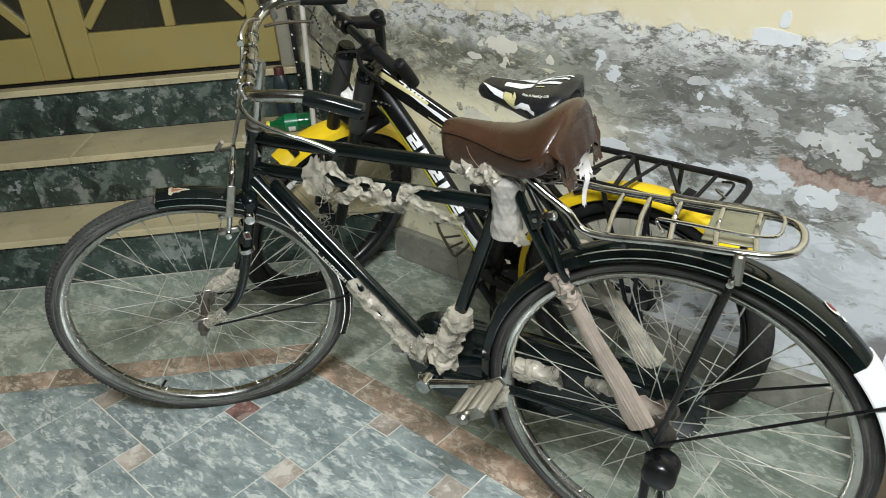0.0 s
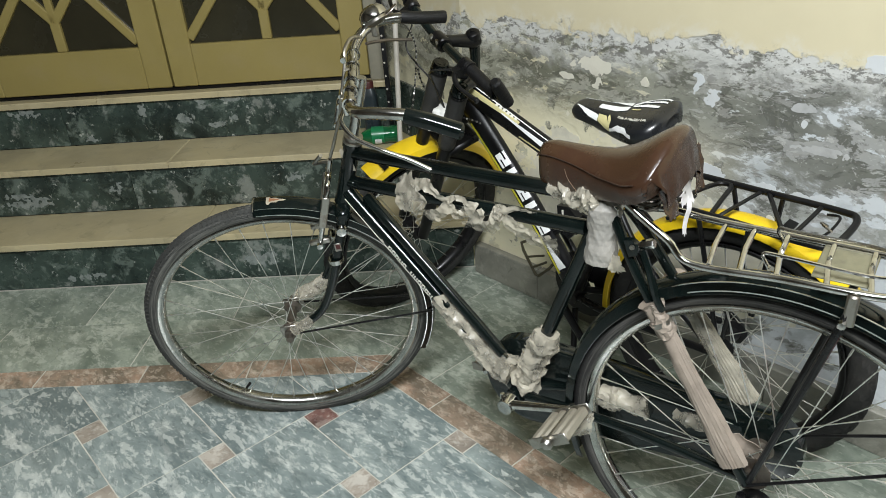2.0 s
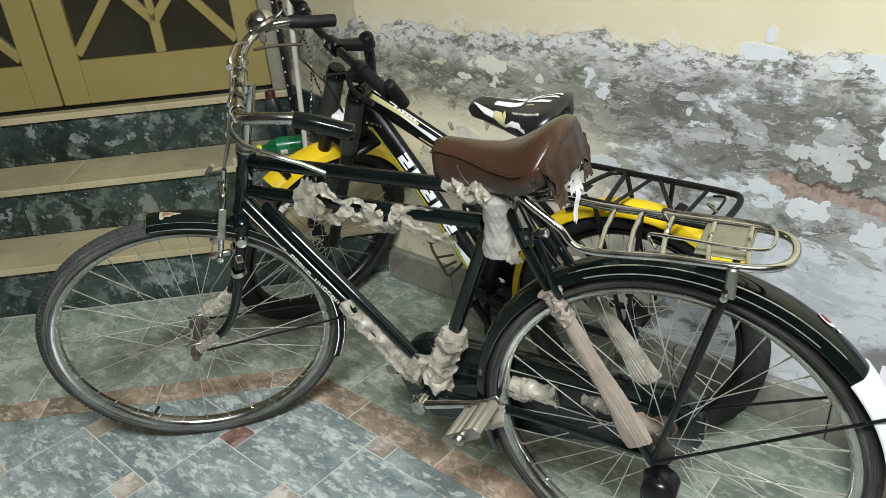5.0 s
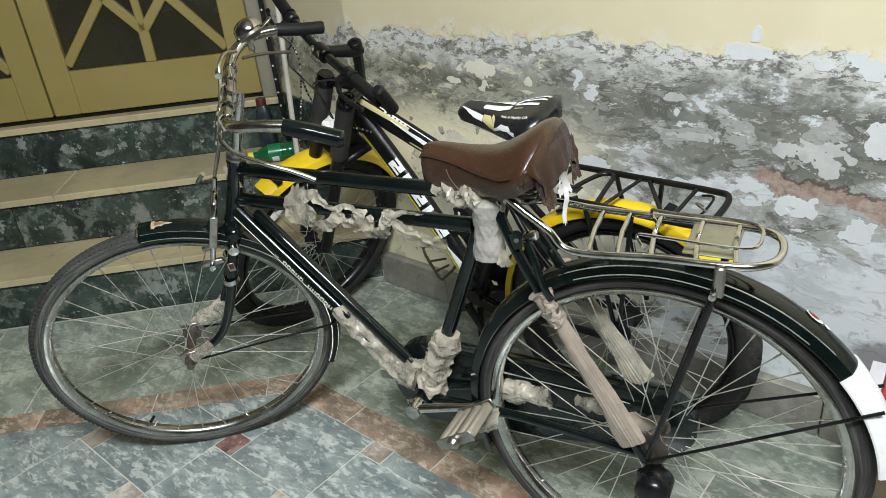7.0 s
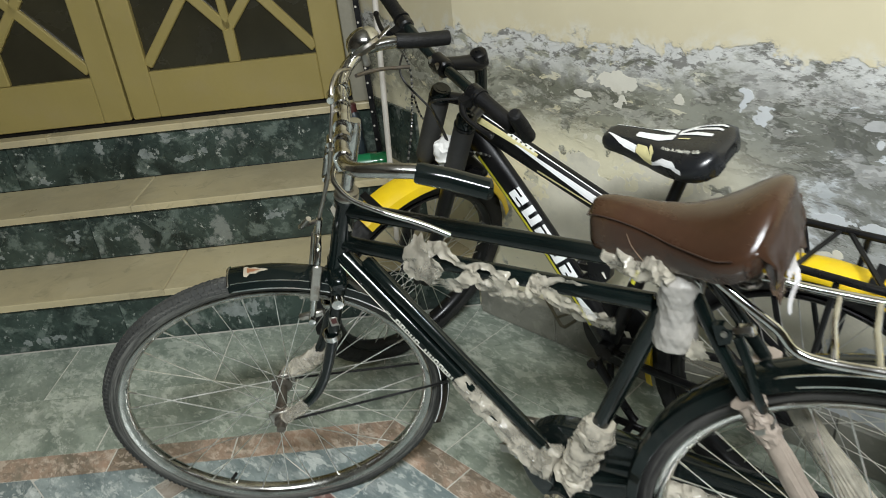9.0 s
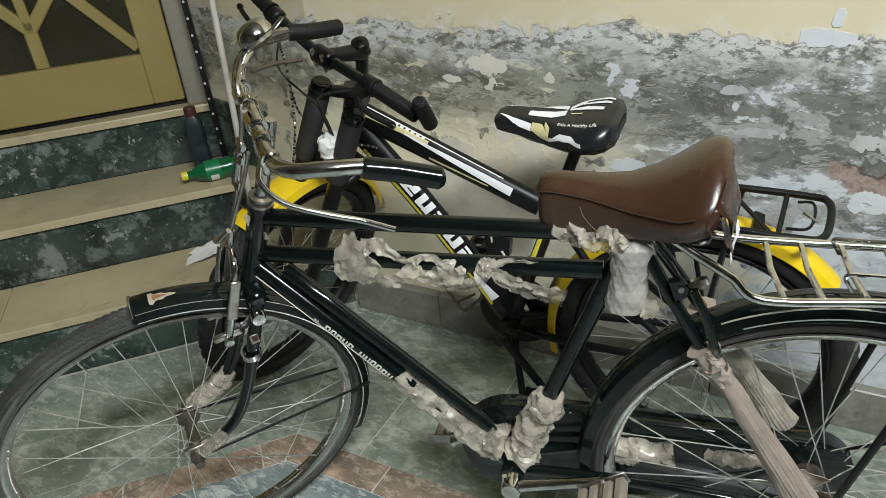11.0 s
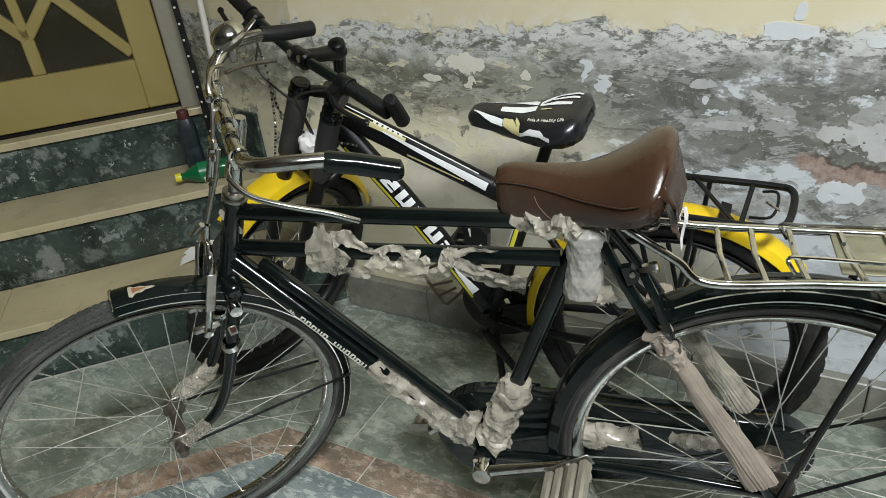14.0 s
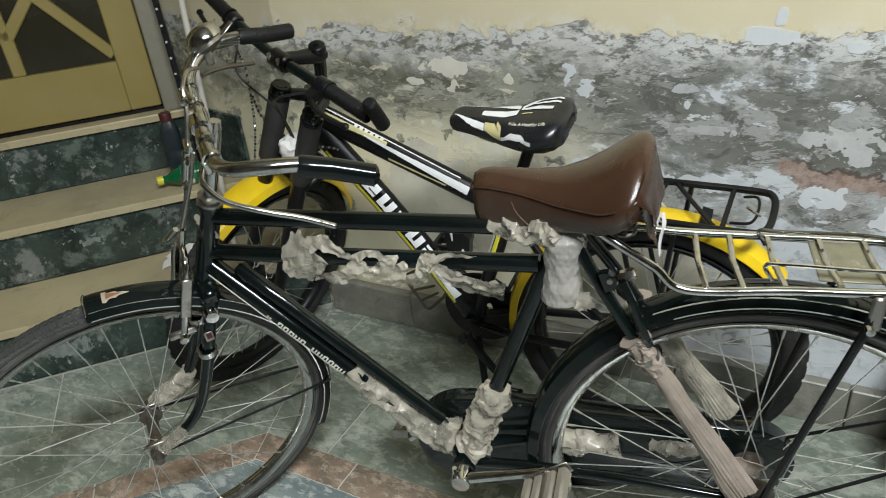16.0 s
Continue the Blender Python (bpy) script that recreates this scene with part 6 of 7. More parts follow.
for s, first, radii, seed in ((1, 0.80, [0.010, 0.013, 0.011, 0.012], 41), (-1, 0.56, [0.013, 0.018, 0.014, 0.017, 0.012], 43)):
    low = bend([on_axis(0.60, 0.0) + Vector((0, s * 0.043, 0)), on_axis(0.47, 0.004) + Vector((0, s * 0.05, 0)), on_axis(0.39, 0.024) + Vector((0, s * 0.055, 0)), HUB_F + Vector((-0.012, s * 0.058, 0.012))], 6)
    part("film_wrap", crumple(low[int(first * (len(low) - 1)):], radii, seed, 0.4), PLASTIC_WRAP, ROAD, "crumpled plastic film round the fork end", ST_FORK)
part("film_wrap", crumple([(0.325, -0.026, 0.35), (0.26, -0.03, 0.356), (0.205, -0.034, 0.36)], [0.016, 0.023, 0.019, 0.022], 31, 0.4), PLASTIC_WRAP, ROAD, "plastic film on the chain stay")
part("film_wrap", crumple([(0.155, -0.036, 0.362), (0.11, -0.038, 0.362), (0.065, -0.04, 0.361)], [0.015, 0.020, 0.016], 33, 0.4), PLASTIC_WRAP, ROAD)
part("film_scrap", sheet((0.298, 0.075, 0.352), (0.035, 0.02, 0.0), (0.0, 0.015, -0.045), 35, 10, 10, 0.014, 0.4), PLASTIC_WRAP, ROAD)
part("film_scrap", sheet((0.02, 0.04, 0.40), (0.06, 0.01, 0.0), (0.0, 0.015, 0.05), 36, 10, 10, 0.014, 0.4), CARD_WRAP, ROAD)
# stand under the rear hub
for s in (1, -1):
    part("stand_leg", Geo().tube([(0.0, s * 0.082, HUB_Z - 0.01), (0.005, s * 0.1, 0.2), (0.01, s * 0.125, 0.006)], 0.0085, 10), FLAT_BLACK, ROAD)
part("stand_spring", Geo().lathe([(0, -0.03), (0.02, -0.03), (0.03, -0.022), (0.03, 0.022), (0.02, 0.03), (0, 0.03)], 28, at=(-0.02, 0.075, 0.305)), FLAT_BLACK, ROAD, angle=75)

# ---------------------------------------------------------------- the mountain bicycle behind it
M_POSE = bike_matrix(0.40, -0.2245, 4.6, -2.0)
MTB = thing("mountain_bicycle", M_POSE, "black, white and yellow mountain bicycle with yellow mudguards, on its stand", "bicycle", "bicycles")
M_HUB, M_R = 0.30, 0.305
MX_P, MX_SLOPE, MX_TURN = (0.785, 0.74), 0.30, 74.5
# the bars, the front wheel and the saddle sit a little askew to the frame
ASKEW = bike_matrix(0.40, -0.165, 0.0, -7.5)
MT = M_POSE.inverted() @ Matrix.Translation((0.029, -0.03, 0.003)) @ ASKEW @ steering(MX_P[0], MX_P[1], MX_SLOPE, MX_TURN)
MW = M_POSE.inverted() @ Matrix.Translation((-0.008, -0.034, 0.004)) @ ASKEW @ steering(MX_P[0], MX_P[1], MX_SLOPE, MX_TURN + 7.0)


def m_axis(z, ahead=0.0):
    k = Vector((-MX_SLOPE, 0, 1)).normalized()
    p = Vector((MX_P[0] - MX_SLOPE * (z - MX_P[1]), 0, z))
    return p + Vector((k.z, 0, -k.x)) * ahead


M_BB = Vector((0.415, 0, 0.280))
part("head_tube", Geo().tube([m_axis(0.67), m_axis(0.68), m_axis(0.685), m_axis(0.80), m_axis(0.805), m_axis(0.815)], [0.023, 0.023, 0.0195, 0.0195, 0.023, 0.023], 18), FLAT_BLACK, MTB, m=Matrix.Translation((-0.015, -0.004, 0.03)))


def oval_tube(a, c, ry, rz0, rz1, seg=20, sag=0.0):
    rows = []
    a, c = Vector(a), Vector(c)
    ax = (c - a).normalized()
    up = Vector((0, 1, 0)).cross(ax).normalized()
    if up.z < 0:
        up = -up
    for i in range(9):
        t = i / 8
        p = a.lerp(c, t) + up * sag * math.sin(math.pi * t)
        rz = rz0 + (rz1 - rz0) * t
        rows.append([p + Vector((0, ry * math.cos(2 * math.pi * j / seg), 0)) + up * (rz * math.sin(2 * math.pi * j / seg)) for j in range(seg)])
    return Geo().grid(rows, wrap=True, caps=True)


def tube_stripe(a, c, ry, rz0, rz1, t0, t1, w0, w1, sag=0.0, lift=0.0012, off0=0.0, off1=0.0, n=12, across=4):
    """A painted stripe laid on the left side of an oval tube; heights are angles from its middle line."""
    a, c = Vector(a), Vector(c)
    ax = (c - a).normalized()
    up = Vector((0, 1, 0)).cross(ax).normalized()
    if up.z < 0:
        up = -up
    rows = []
    for i in range(n + 1):
        q = i / n
        t = t0 + (t1 - t0) * q
        p = a.lerp(c, t) + up * sag * math.sin(math.pi * t)
        rz = rz0 + (rz1 - rz0) * t + lift
        w, o = w0 + (w1 - w0) * q, off0 + (off1 - off0) * q
        rows.append([p + Vector((0, (ry + lift) * math.cos(o + w * (k / across - 0.5)), 0)) + up * (rz * math.sin(o + w * (k / across - 0.5))) for k in range(across + 1)])
    return Geo().grid(rows)


TTA, TTB = (0.765, 0, 0.794), (0.335, 0, 0.601)
DTA, DTB = (0.762, 0, 0.758), (M_BB.x, 0, M_BB.z + 0.01)
tt = part("top_tube", oval_tube(TTA, TTB, 0.019, 0.030, 0.025), FLAT_BLACK, MTB)
for spec, mat in (((0.03, 0.42, 0.55, 0.35, 0.55, 0.75), PALE_YELLOW), ((0.30, 0.86, 0.12, 0.75, 0.55, 0.3), WHITE_PAINT), ((0.05, 0.8, 0.12, 0.1, 1.15, 1.05), WHITE_PAINT), ((0.45, 0.75, 0.2, 0.12, -0.35, -0.15), PALE_YELLOW)):
    part("paint_stripe", tube_stripe(TTA, TTB, 0.019, 0.030, 0.025, spec[0], spec[1], spec[2], spec[3], off0=spec[4], off1=spec[5]), mat, tt)
for k in range(6):
    t = 0.24 + 0.028 * k
    part("decal_stroke", tube_stripe(TTA, TTB, 0.019, 0.030, 0.025, t, t + 0.018, 0.3, 0.3, off0=0.95, off1=0.95, lift=0.0018, n=3), DECAL, tt)
dt = part("down_tube", oval_tube(DTA, DTB, 0.022, 0.031, 0.029, sag=0.012), FLAT_BLACK, MTB)
part("paint_stripe", tube_stripe(DTA, DTB, 0.022, 0.031, 0.029, 0.10, 0.90, 0.34, 0.30, 0.012, off0=-0.40, off1=-0.30), YELLOW_PAINT, dt)
part("paint_stripe", tube_stripe(DTA, DTB, 0.022, 0.031, 0.029, 0.76, 0.89, 0.07, 0.06, 0.012, off0=-0.02, off1=-0.10), WHITE_PAINT, dt)
part("paint_stripe", tube_stripe(DTA, DTB, 0.022, 0.031, 0.029, 0.74, 0.885, 0.06, 0.75, 0.012, off0=0.1, off1=0.30), WHITE_PAINT, dt)
# five heavy maker's strokes, drawn as plain white shapes
for k in range(5):
    t = 0.285 + 0.088 * k
    blocks = (((0, 0.034, 0.14, 0.5), (0.046, 0.08, 0.56, 0.5), (0.0, 0.08, 0.33, 0.26), (0.0, 0.08, 0.78, 0.24), (0.0, 0.08, -0.08, 0.24)), ((0.0, 0.032, 0.36, 1.1), (0.05, 0.082, 0.36, 1.1), (0.0, 0.08, -0.08, 0.26)))[k % 2]
    for d0, d1, o, w in blocks:
        part("decal_stroke", tube_stripe(DTA, DTB, 0.022, 0.031, 0.029, t + d0 * 0.86, t + d1 * 0.86, w, w, 0.012, off0=o * 0.9 + 0.22, off1=o * 0.9 + 0.22, lift=0.0016, n=3), WHITE_PAINT, dt)
part("seat_tube", Geo().tube([M_BB, (0.284, 0, 0.66)], 0.0165, 16), FLAT_BLACK, MTB)
part("paint_stripe", tube_stripe((0.366, 0, 0.425), (0.315, 0, 0.57), 0.0168, 0.0168, 0.0168, 0.34, 0.9, 0.6, 0.5, off0=0.2, off1=0.2), YELLOW_PAINT, MTB)
part("paint_stripe", tube_stripe((0.366, 0, 0.425), (0.315, 0, 0.57), 0.0168, 0.0168, 0.0168, 0.34, 0.9, 0.4, 0.4, off0=0.85, off1=0.85), WHITE_PAINT, MTB)
part("seat_collar", Geo().tube([(0.29, 0, 0.643), (0.2825, 0, 0.663)], 0.0195, 16), FLAT_BLACK, MTB)
part("seat_post", Geo().tube([(0.296, 0, 0.63), (0.254, -0.006, 0.75)], 0.0125, 14), FLAT_BLACK, MTB)
for s in (1, -1):
    part("chain_stay", Geo().tube(bend([(0.395, s * 0.022, 0.282), (0.28, s * 0.05, 0.288), (0.0, s * 0.066, M_HUB)], 4), 0.0095, 10), FLAT_BLACK, MTB)
    part("seat_stay", Geo().tube(bend([(0.302, s * 0.024, 0.61), (0.19, s * 0.055, 0.47), (0.0, s * 0.066, M_HUB)], 4), 0.0085, 10), FLAT_BLACK, MTB)
part("bottom_bracket", Geo().lathe([(0, -0.036), (0.022, -0.036), (0.022, 0.036), (0, 0.036)], 18, at=M_BB), FLAT_BLACK, MTB)
# chain wheel with a dark guard, cranks
part("chain_guard", Geo().lathe([(0.03, -0.05), (0.098, -0.05), (0.1, -0.046), (0.098, -0.042), (0.03, -0.042)], 40, closed_profile=True, at=M_BB), FLAT_BLACK, MTB)
for side, deg in ((1, -130), (-1, 50)):
    a = radians(deg)
    st_ = Vector((M_BB.x, side * 0.07, M_BB.z))
    en_ = Vector((M_BB.x + 0.16 * math.cos(a), side * 0.082, M_BB.z + 0.16 * math.sin(a)))
    g = Geo().tube([st_, st_.lerp(en_, 0.1), st_.lerp(en_, 0.92), en_], [0.017, 0.011, 0.0095, 0.012], 10)
    arm = part("crank_arm", g, FLAT_BLACK, MTB, "black steel crank arm")
    part("crank_bolt", Geo().lathe([(0, 0.012), (0.011, 0.011), (0.012, 0.0), (0, 0)], 12, at=st_ + Vector((0, side * 0.012 - 0.003, 0))), FLAT_BLACK, arm)
    pc = en_ + Vector((0, side * 0.055, 0))
    ped = part("pedal", Geo().tube([pc - Vector((0, 0.05, 0)), pc + Vector((0, 0.045, 0))], 0.009, 10), FLAT_BLACK, MTB, "black cage pedal")
    for dx in (-0.036, 0.036):
        part("pedal_plate", Geo().box((0.012, 0.088, 0.024), pc + Vector((dx, 0, 0)), 0.003), FLAT_BLACK, ped)
    for dy in (-0.04, 0.0, 0.04):
        part("pedal_bar", Geo().box((0.066, 0.009, 0.018), pc + Vector((0, dy, 0)), 0.002), FLAT_BLACK, ped)
# wire cage ahead of the down tube and a dark plastic clip between the tubes
CAGE_WIRE = material("dull_brown_wire", (0.075, 0.066, 0.042), 0.4, 0.6, vary=0.2)
cage = part("wire_bracket", Geo().tube([(0.515, 0.012, 0.425), (0.582, 0.018, 0.388), (0.574, 0.02, 0.366), (0.534, 0.022, 0.304), (0.524, 0.022, 0.302), (0.486, 0.022, 0.340), (0.478, 0.018, 0.352)], 0.0042, 8), CAGE_WIRE, MTB, "dull brown wire cage ahead of the down tube")
for a_, c_ in (((0.563, 0.021, 0.350), (0.505, 0.02, 0.372)), ((0.546, 0.022, 0.322), (0.497, 0.021, 0.354))):
    part("cage_bar", Geo().tube([a_, c_], 0.0034, 8), CAGE_WIRE, cage)
clip_ = part("cable_clip", Geo().hull([(0.46 + dx, 0.004 + dy, 0.49 + dz) for dx, dz in ((0.005, 0.04), (-0.030, 0.044), (-0.056, 0.020), (-0.052, -0.022), (-0.03, -0.05), (0.0, -0.03)) for dy in (-0.012, 0.010)]), FLAT_BLACK, MTB, "black plastic clip with painted pale highlights")
part("clip_arm", Geo().tube([(0.46, 0.0, 0.46), (0.50, 0.0, 0.425)], 0.008, 8), FLAT_BLACK, clip_)
# pale strokes on the clip stand in for glints of light
for a_, c_ in (((0.447, 0.0152, 0.522), (0.446, 0.0152, 0.502)), ((0.424, 0.0152, 0.482), (0.416, 0.0152, 0.468))):
    part("worn_edge", Geo().tube([a_, c_], [0.003, 0.0015], 6), DECAL, clip_)


m_rear = wheel("rear_wheel", MTB, (0, 0, M_HUB), Matrix.Identity(4), M_R, 0.05, 0.252, DARK_TYRE, FLAT_BLACK, 0.03, 0.07, 36, 0.0011, knobby=0.0034, hub_mat=FLAT_BLACK)
FORK_SHIFT = Vector((0.021, -0.075, 0))
M_HUBF = m_axis(0.30, 0.083) + FORK_SHIFT
wheel("front_wheel", MTB, M_HUBF, MW, M_R + 0.012, 0.05, 0.262, DARK_TYRE, FLAT_BLACK, 0.025, 0.055, 36, 0.0011, knobby=0.0034, hub_mat=FLAT_BLACK)
ff = part("front_fender", fender_geo(M_HUBF, 0.338, 0.085, 77, 182, 0.002, 0.3), YELLOW_PLASTIC, MTB, "yellow plastic front mudguard", MW)
rfm = part("rear_fender", fender_geo((0.0, 0, 0.298), 0.325, 0.075, -12, 139, 0.002, 0.3), YELLOW_PLASTIC, MTB, "yellow plastic rear mudguard")
for a_ in (18, 62, 104):
    part("fender_clip", Geo().lathe([(0.332, -0.038), (0.3325, 0), (0.332, 0.038), (0.3245, 0.038), (0.3245, -0.038)], 3, "Y", True, (0.0, 0, 0.298), a_, a_ + 3.5), FLAT_BLACK, rfm)
for a_ in (84, 128):
    part("fender_clip", Geo().lathe([(0.346, -0.04), (0.3465, 0), (0.345, 0.04), (0.3375, 0.04), (0.3375, -0.04)], 3, "Y", True, M_HUBF, a_, a_ + 3), FLAT_BLACK, ff)
# double-crown suspension fork
DUSTY_RUBBER = material("dusty_rubber", (0.022, 0.022, 0.021), 0.6, vary=0.25, bump=0.3, dirt=(0.08, 0.078, 0.07), dirt_amount=0.4)
CAP_Y = 0.016
for s in (1, -1):
    top, low = m_axis(0.872 - (0.012 if s > 0 else 0.0), 0.083) + Vector((0, s * 0.052 + CAP_Y, 0)), MT.inverted() @ (MW @ (M_HUBF + Vector((0, s * 0.056, 0.01))))
    down = (low - top).normalized()
    leg = part("fork_leg", Geo().tube([top.lerp(low, 0.32), low], [0.019, 0.017], 16), FLAT_BLACK, MTB, "black suspension fork leg", MT)
    part("fork_boot", Geo().tube([top + down * 0.030, top + down * 0.034, top.lerp(low, 0.30), top.lerp(low, 0.335), top.lerp(low, 0.345)], [0.0215, 0.0235, 0.0245, 0.0245, 0.021], 22), DUSTY_RUBBER, leg)
    part("boot_rim", Geo().tube([top + down * 0.024, top + down * 0.031], 0.0246, 22), FLAT_BLACK, leg)
    part("fork_cap", Geo().tube([top + down * 0.024, top + down * 0.006, top + down * 0.001, top, top + down * 0.004], [0.0225, 0.0225, 0.019, 0.0125, 0.011], 20), BLACK_PAINT, leg)
for s in (1, -1):
    side = m_axis(0.856, 0.083) + Vector((0, s * 0.052 + CAP_Y, -0.006))
    part("crown_arm", Geo().tube(bend([m_axis(0.826), m_axis(0.836, 0.03) + Vector((0, s * 0.022 + CAP_Y * 0.5, 0)), side], 5), [0.017] * 4 + [0.014] * 4 + [0.013] * 3, 12), FLAT_BLACK, MTB, m=MT)
part("fork_crown", Geo().box((0.10, 0.16, 0.022), m_axis(0.66, 0.04) + FORK_SHIFT * 0.4, 0.006), FLAT_BLACK, MTB, m=MT)
part("white_rag", crumple([m_axis(0.775, 0.085) + Vector((0, CAP_Y, 0)), m_axis(0.74, 0.09) + Vector((0, CAP_Y, 0)), m_axis(0.70, 0.088) + Vector((0, CAP_Y, 0))], [0.018, 0.033, 0.028, 0.016], 51, 0.3), PAPER, MTB, "white paper tag tied between the fork legs", MT)
# stem and flat handlebar
bz, bx = 0.980, 0.826
quill = Vector((0.744, 0.012, 0.945))
part("stem", Geo().tube([m_axis(0.80), m_axis(0.85).lerp(quill, 0.5), quill], [0.0145, 0.0135, 0.0145], 16), BLACK_PAINT, MTB, m=MT)
part("stem_arm", Geo().tube([quill + Vector((-0.014, 0.002, -0.006)), quill + Vector((0.0, 0.0, -0.002)), quill.lerp(Vector((bx, 0.0, bz)), 0.6), Vector((bx, 0.0, bz))], [0.012, 0.0185, 0.0145, 0.0165], 16), FLAT_BLACK, MTB, m=MT)
part("stem_cap", Geo().lathe([(0, 0.020), (0.0055, 0.020), (0.0065, 0.015), (0.012, 0.015), (0.0175, 0.011), (0.019, 0.004), (0.0175, -0.008), (0, -0.008)], 20, "Z"), FLAT_BLACK, MTB, m=MT @ Matrix.Translation(quill + Vector((0, 0, 0.012))))
mb = [(bx - 0.03, -0.34, bz + 0.052), (bx - 0.010, -0.2, bz + 0.040), (bx, -0.10, bz + 0.024), (bx, -0.045, bz + 0.006), (bx, 0.0, bz), (bx, 0.06, bz + 0.002), (bx, 0.14, bz + 0.001), (bx - 0.006, 0.25, bz - 0.010)]
mbar = part("handlebar", Geo().tube(bend(mb, 5), 0.0112, 14), BLACK_PAINT, MTB, "black flat handlebar", MT)
for s, g0, g1 in ((1, Vector((bx - 0.001, 0.145, bz + 0.001)), Vector((bx - 0.006, 0.248, bz - 0.010))), (-1, Vector((bx - 0.004, -0.155, bz + 0.034)), Vector((bx - 0.03, -0.335, bz + 0.052)))):
    ridge = [g0.lerp(g1, k / 26) for k in range(27)]
    part("grip", Geo().tube(ridge, [0.0142 + (0.0014 if k % 2 else 0) for k in range(27)], 16), GRIP_RUBBER, mbar, "ribbed black rubber grip")
    ax_ = (g1 - g0).normalized()
    part("grip_flange", Geo().tube([g0 - ax_ * 0.004, g0 + ax_ * 0.002], 0.0185, 16), GRIP_RUBBER, mbar)
    part("lever_clamp", Geo().tube([g0 - ax_ * 0.032, g0 - ax_ * 0.028, g0 - ax_ * 0.010, g0 - ax_ * 0.006], [0.0135, 0.0175, 0.0175, 0.0135], 16), FLAT_BLACK, mbar)
    piv = g0 - ax_ * 0.02 + Vector((0.022, 0, -0.006))
    part("lever_body", Geo().hull([piv + Vector((dx, dy, dz)) for dx, w_, h_ in ((-0.014, 0.013, 0.011), (0.012, 0.009, 0.008)) for dy in (-w_, w_) for dz in (-h_, h_)]), FLAT_BLACK, mbar)
    part("brake_lever", Geo().tube(bend([piv + Vector((0.010, 0, 0)), piv + ax_ * 0.03 + Vector((0.024, 0, -0.004)), piv + ax_ * 0.075 + Vector((0.020, 0, -0.008)), piv + ax_ * 0.10 + Vector((0.014, 0, -0.010))], 5), [0.0065] * 5 + [0.005] * 8 + [0.006, 0.0075, 0.006], 12), FLAT_BLACK, mbar)
    if s > 0:
        e0, e1 = g1 + Vector((0.004, 0.014, 0.050)), g1 + Vector((-0.020, 0.012, -0.034))
        part("bar_end", Geo().tube([e0, e0.lerp(e1, 0.06), e0.lerp(e1, 0.5), e0.lerp(e1, 0.94), e1], [0.009, 0.0135, 0.0150, 0.0150, 0.010], 18), GRIP_RUBBER, mbar, "stubby black bar end")
part("bar_clamp", Geo().tube([(bx, -0.024, bz), (bx, -0.02, bz), (bx, 0.02, bz), (bx, 0.024, bz)], [0.016, 0.0195, 0.0195, 0.016], 18), FLAT_BLACK, mbar)
for y in (-0.014, 0.014):
    part("clamp_bolt", Geo().tube([(bx + 0.014, y, bz - 0.020), (bx + 0.014, y, bz + 0.020)], 0.0045, 8), DULL_STEEL, mbar)
for y0, dz, fwd in ((0.115, 0.02, 0.05), (-0.12, 0.05, 0.06)):
    cab = bend([(bx + 0.02, y0, bz - 0.004), (bx + 0.04 + fwd * 0.5, y0 * 0.5, bz - 0.02), (bx + 0.05, 0.01, 0.88), (bx + 0.04, 0.02, 0.74)], 8)
    part("brake_cable", Geo().tube(cab, 0.0024, 8), CABLE_BLACK, mbar)
# saddle with printed stripes
M_SAD = [(0.4239, 0.0149, 0.797, 0.0101), (0.418, 0.0242, 0.804, 0.0158), (0.403, 0.0288, 0.809, 0.0216), (0.3733, 0.0316, 0.809, 0.0245), (0.3353, 0.0363, 0.808, 0.0274), (0.2973, 0.0484, 0.809, 0.0302), (0.2593, 0.0632, 0.815, 0.0331), (0.2261, 0.0725, 0.822, 0.036), (0.1976, 0.0744, 0.828, 0.036), (0.1785, 0.067, 0.83, 0.0331), (0.1662, 0.0465, 0.825, 0.0259), (0.1614, 0.0233, 0.82, 0.0187)]
SADDLE_BLACK = material("saddle_vinyl", (0.012, 0.013, 0.015), 0.3, vary=0.2, coat=0.15, dirt=(0.08, 0.08, 0.075), dirt_amount=0.2)
SAD_TILT = Matrix.Translation((0.266, -0.005, 0.786)) @ pose(0, 0, 0, -16, 0, -5.5) @ Matrix.Translation((-0.26, 0, -0.79))
ms = part("saddle", saddle_geo(M_SAD), SADDLE_BLACK, MTB, "black vinyl saddle with white and yellow printed stripes", SAD_TILT, angle=75)


def saddle_top(x, q):
    """A point on the saddle's top, q from -1 to 1 across."""
    for (x0, w0, z0, d0), (x1, w1, z1, d1) in zip(M_SAD, M_SAD[1:]):
        if x1 <= x <= x0:
            t = (x0 - x) / (x0 - x1)
            w, z, d = w0 + (w1 - w0) * t, z0 + (z1 - z0) * t, d0 + (d1 - d0) * t
            break
    if abs(q) <= 1:
        return Vector((x, w * 0.94 * q, z - 0.016 * q**4 * min(1, w / 0.05) + 0.0012))
    e = min(1, abs(q) - 1)
    sg = 1 if q > 0 else -1
    return Vector((x, sg * (w * (0.94 + 0.07 * math.sin(e * 2.4) - 0.13 * e * e) + 0.0012), z - 0.016 * min(1, w / 0.05) - d * e + 0.0006))


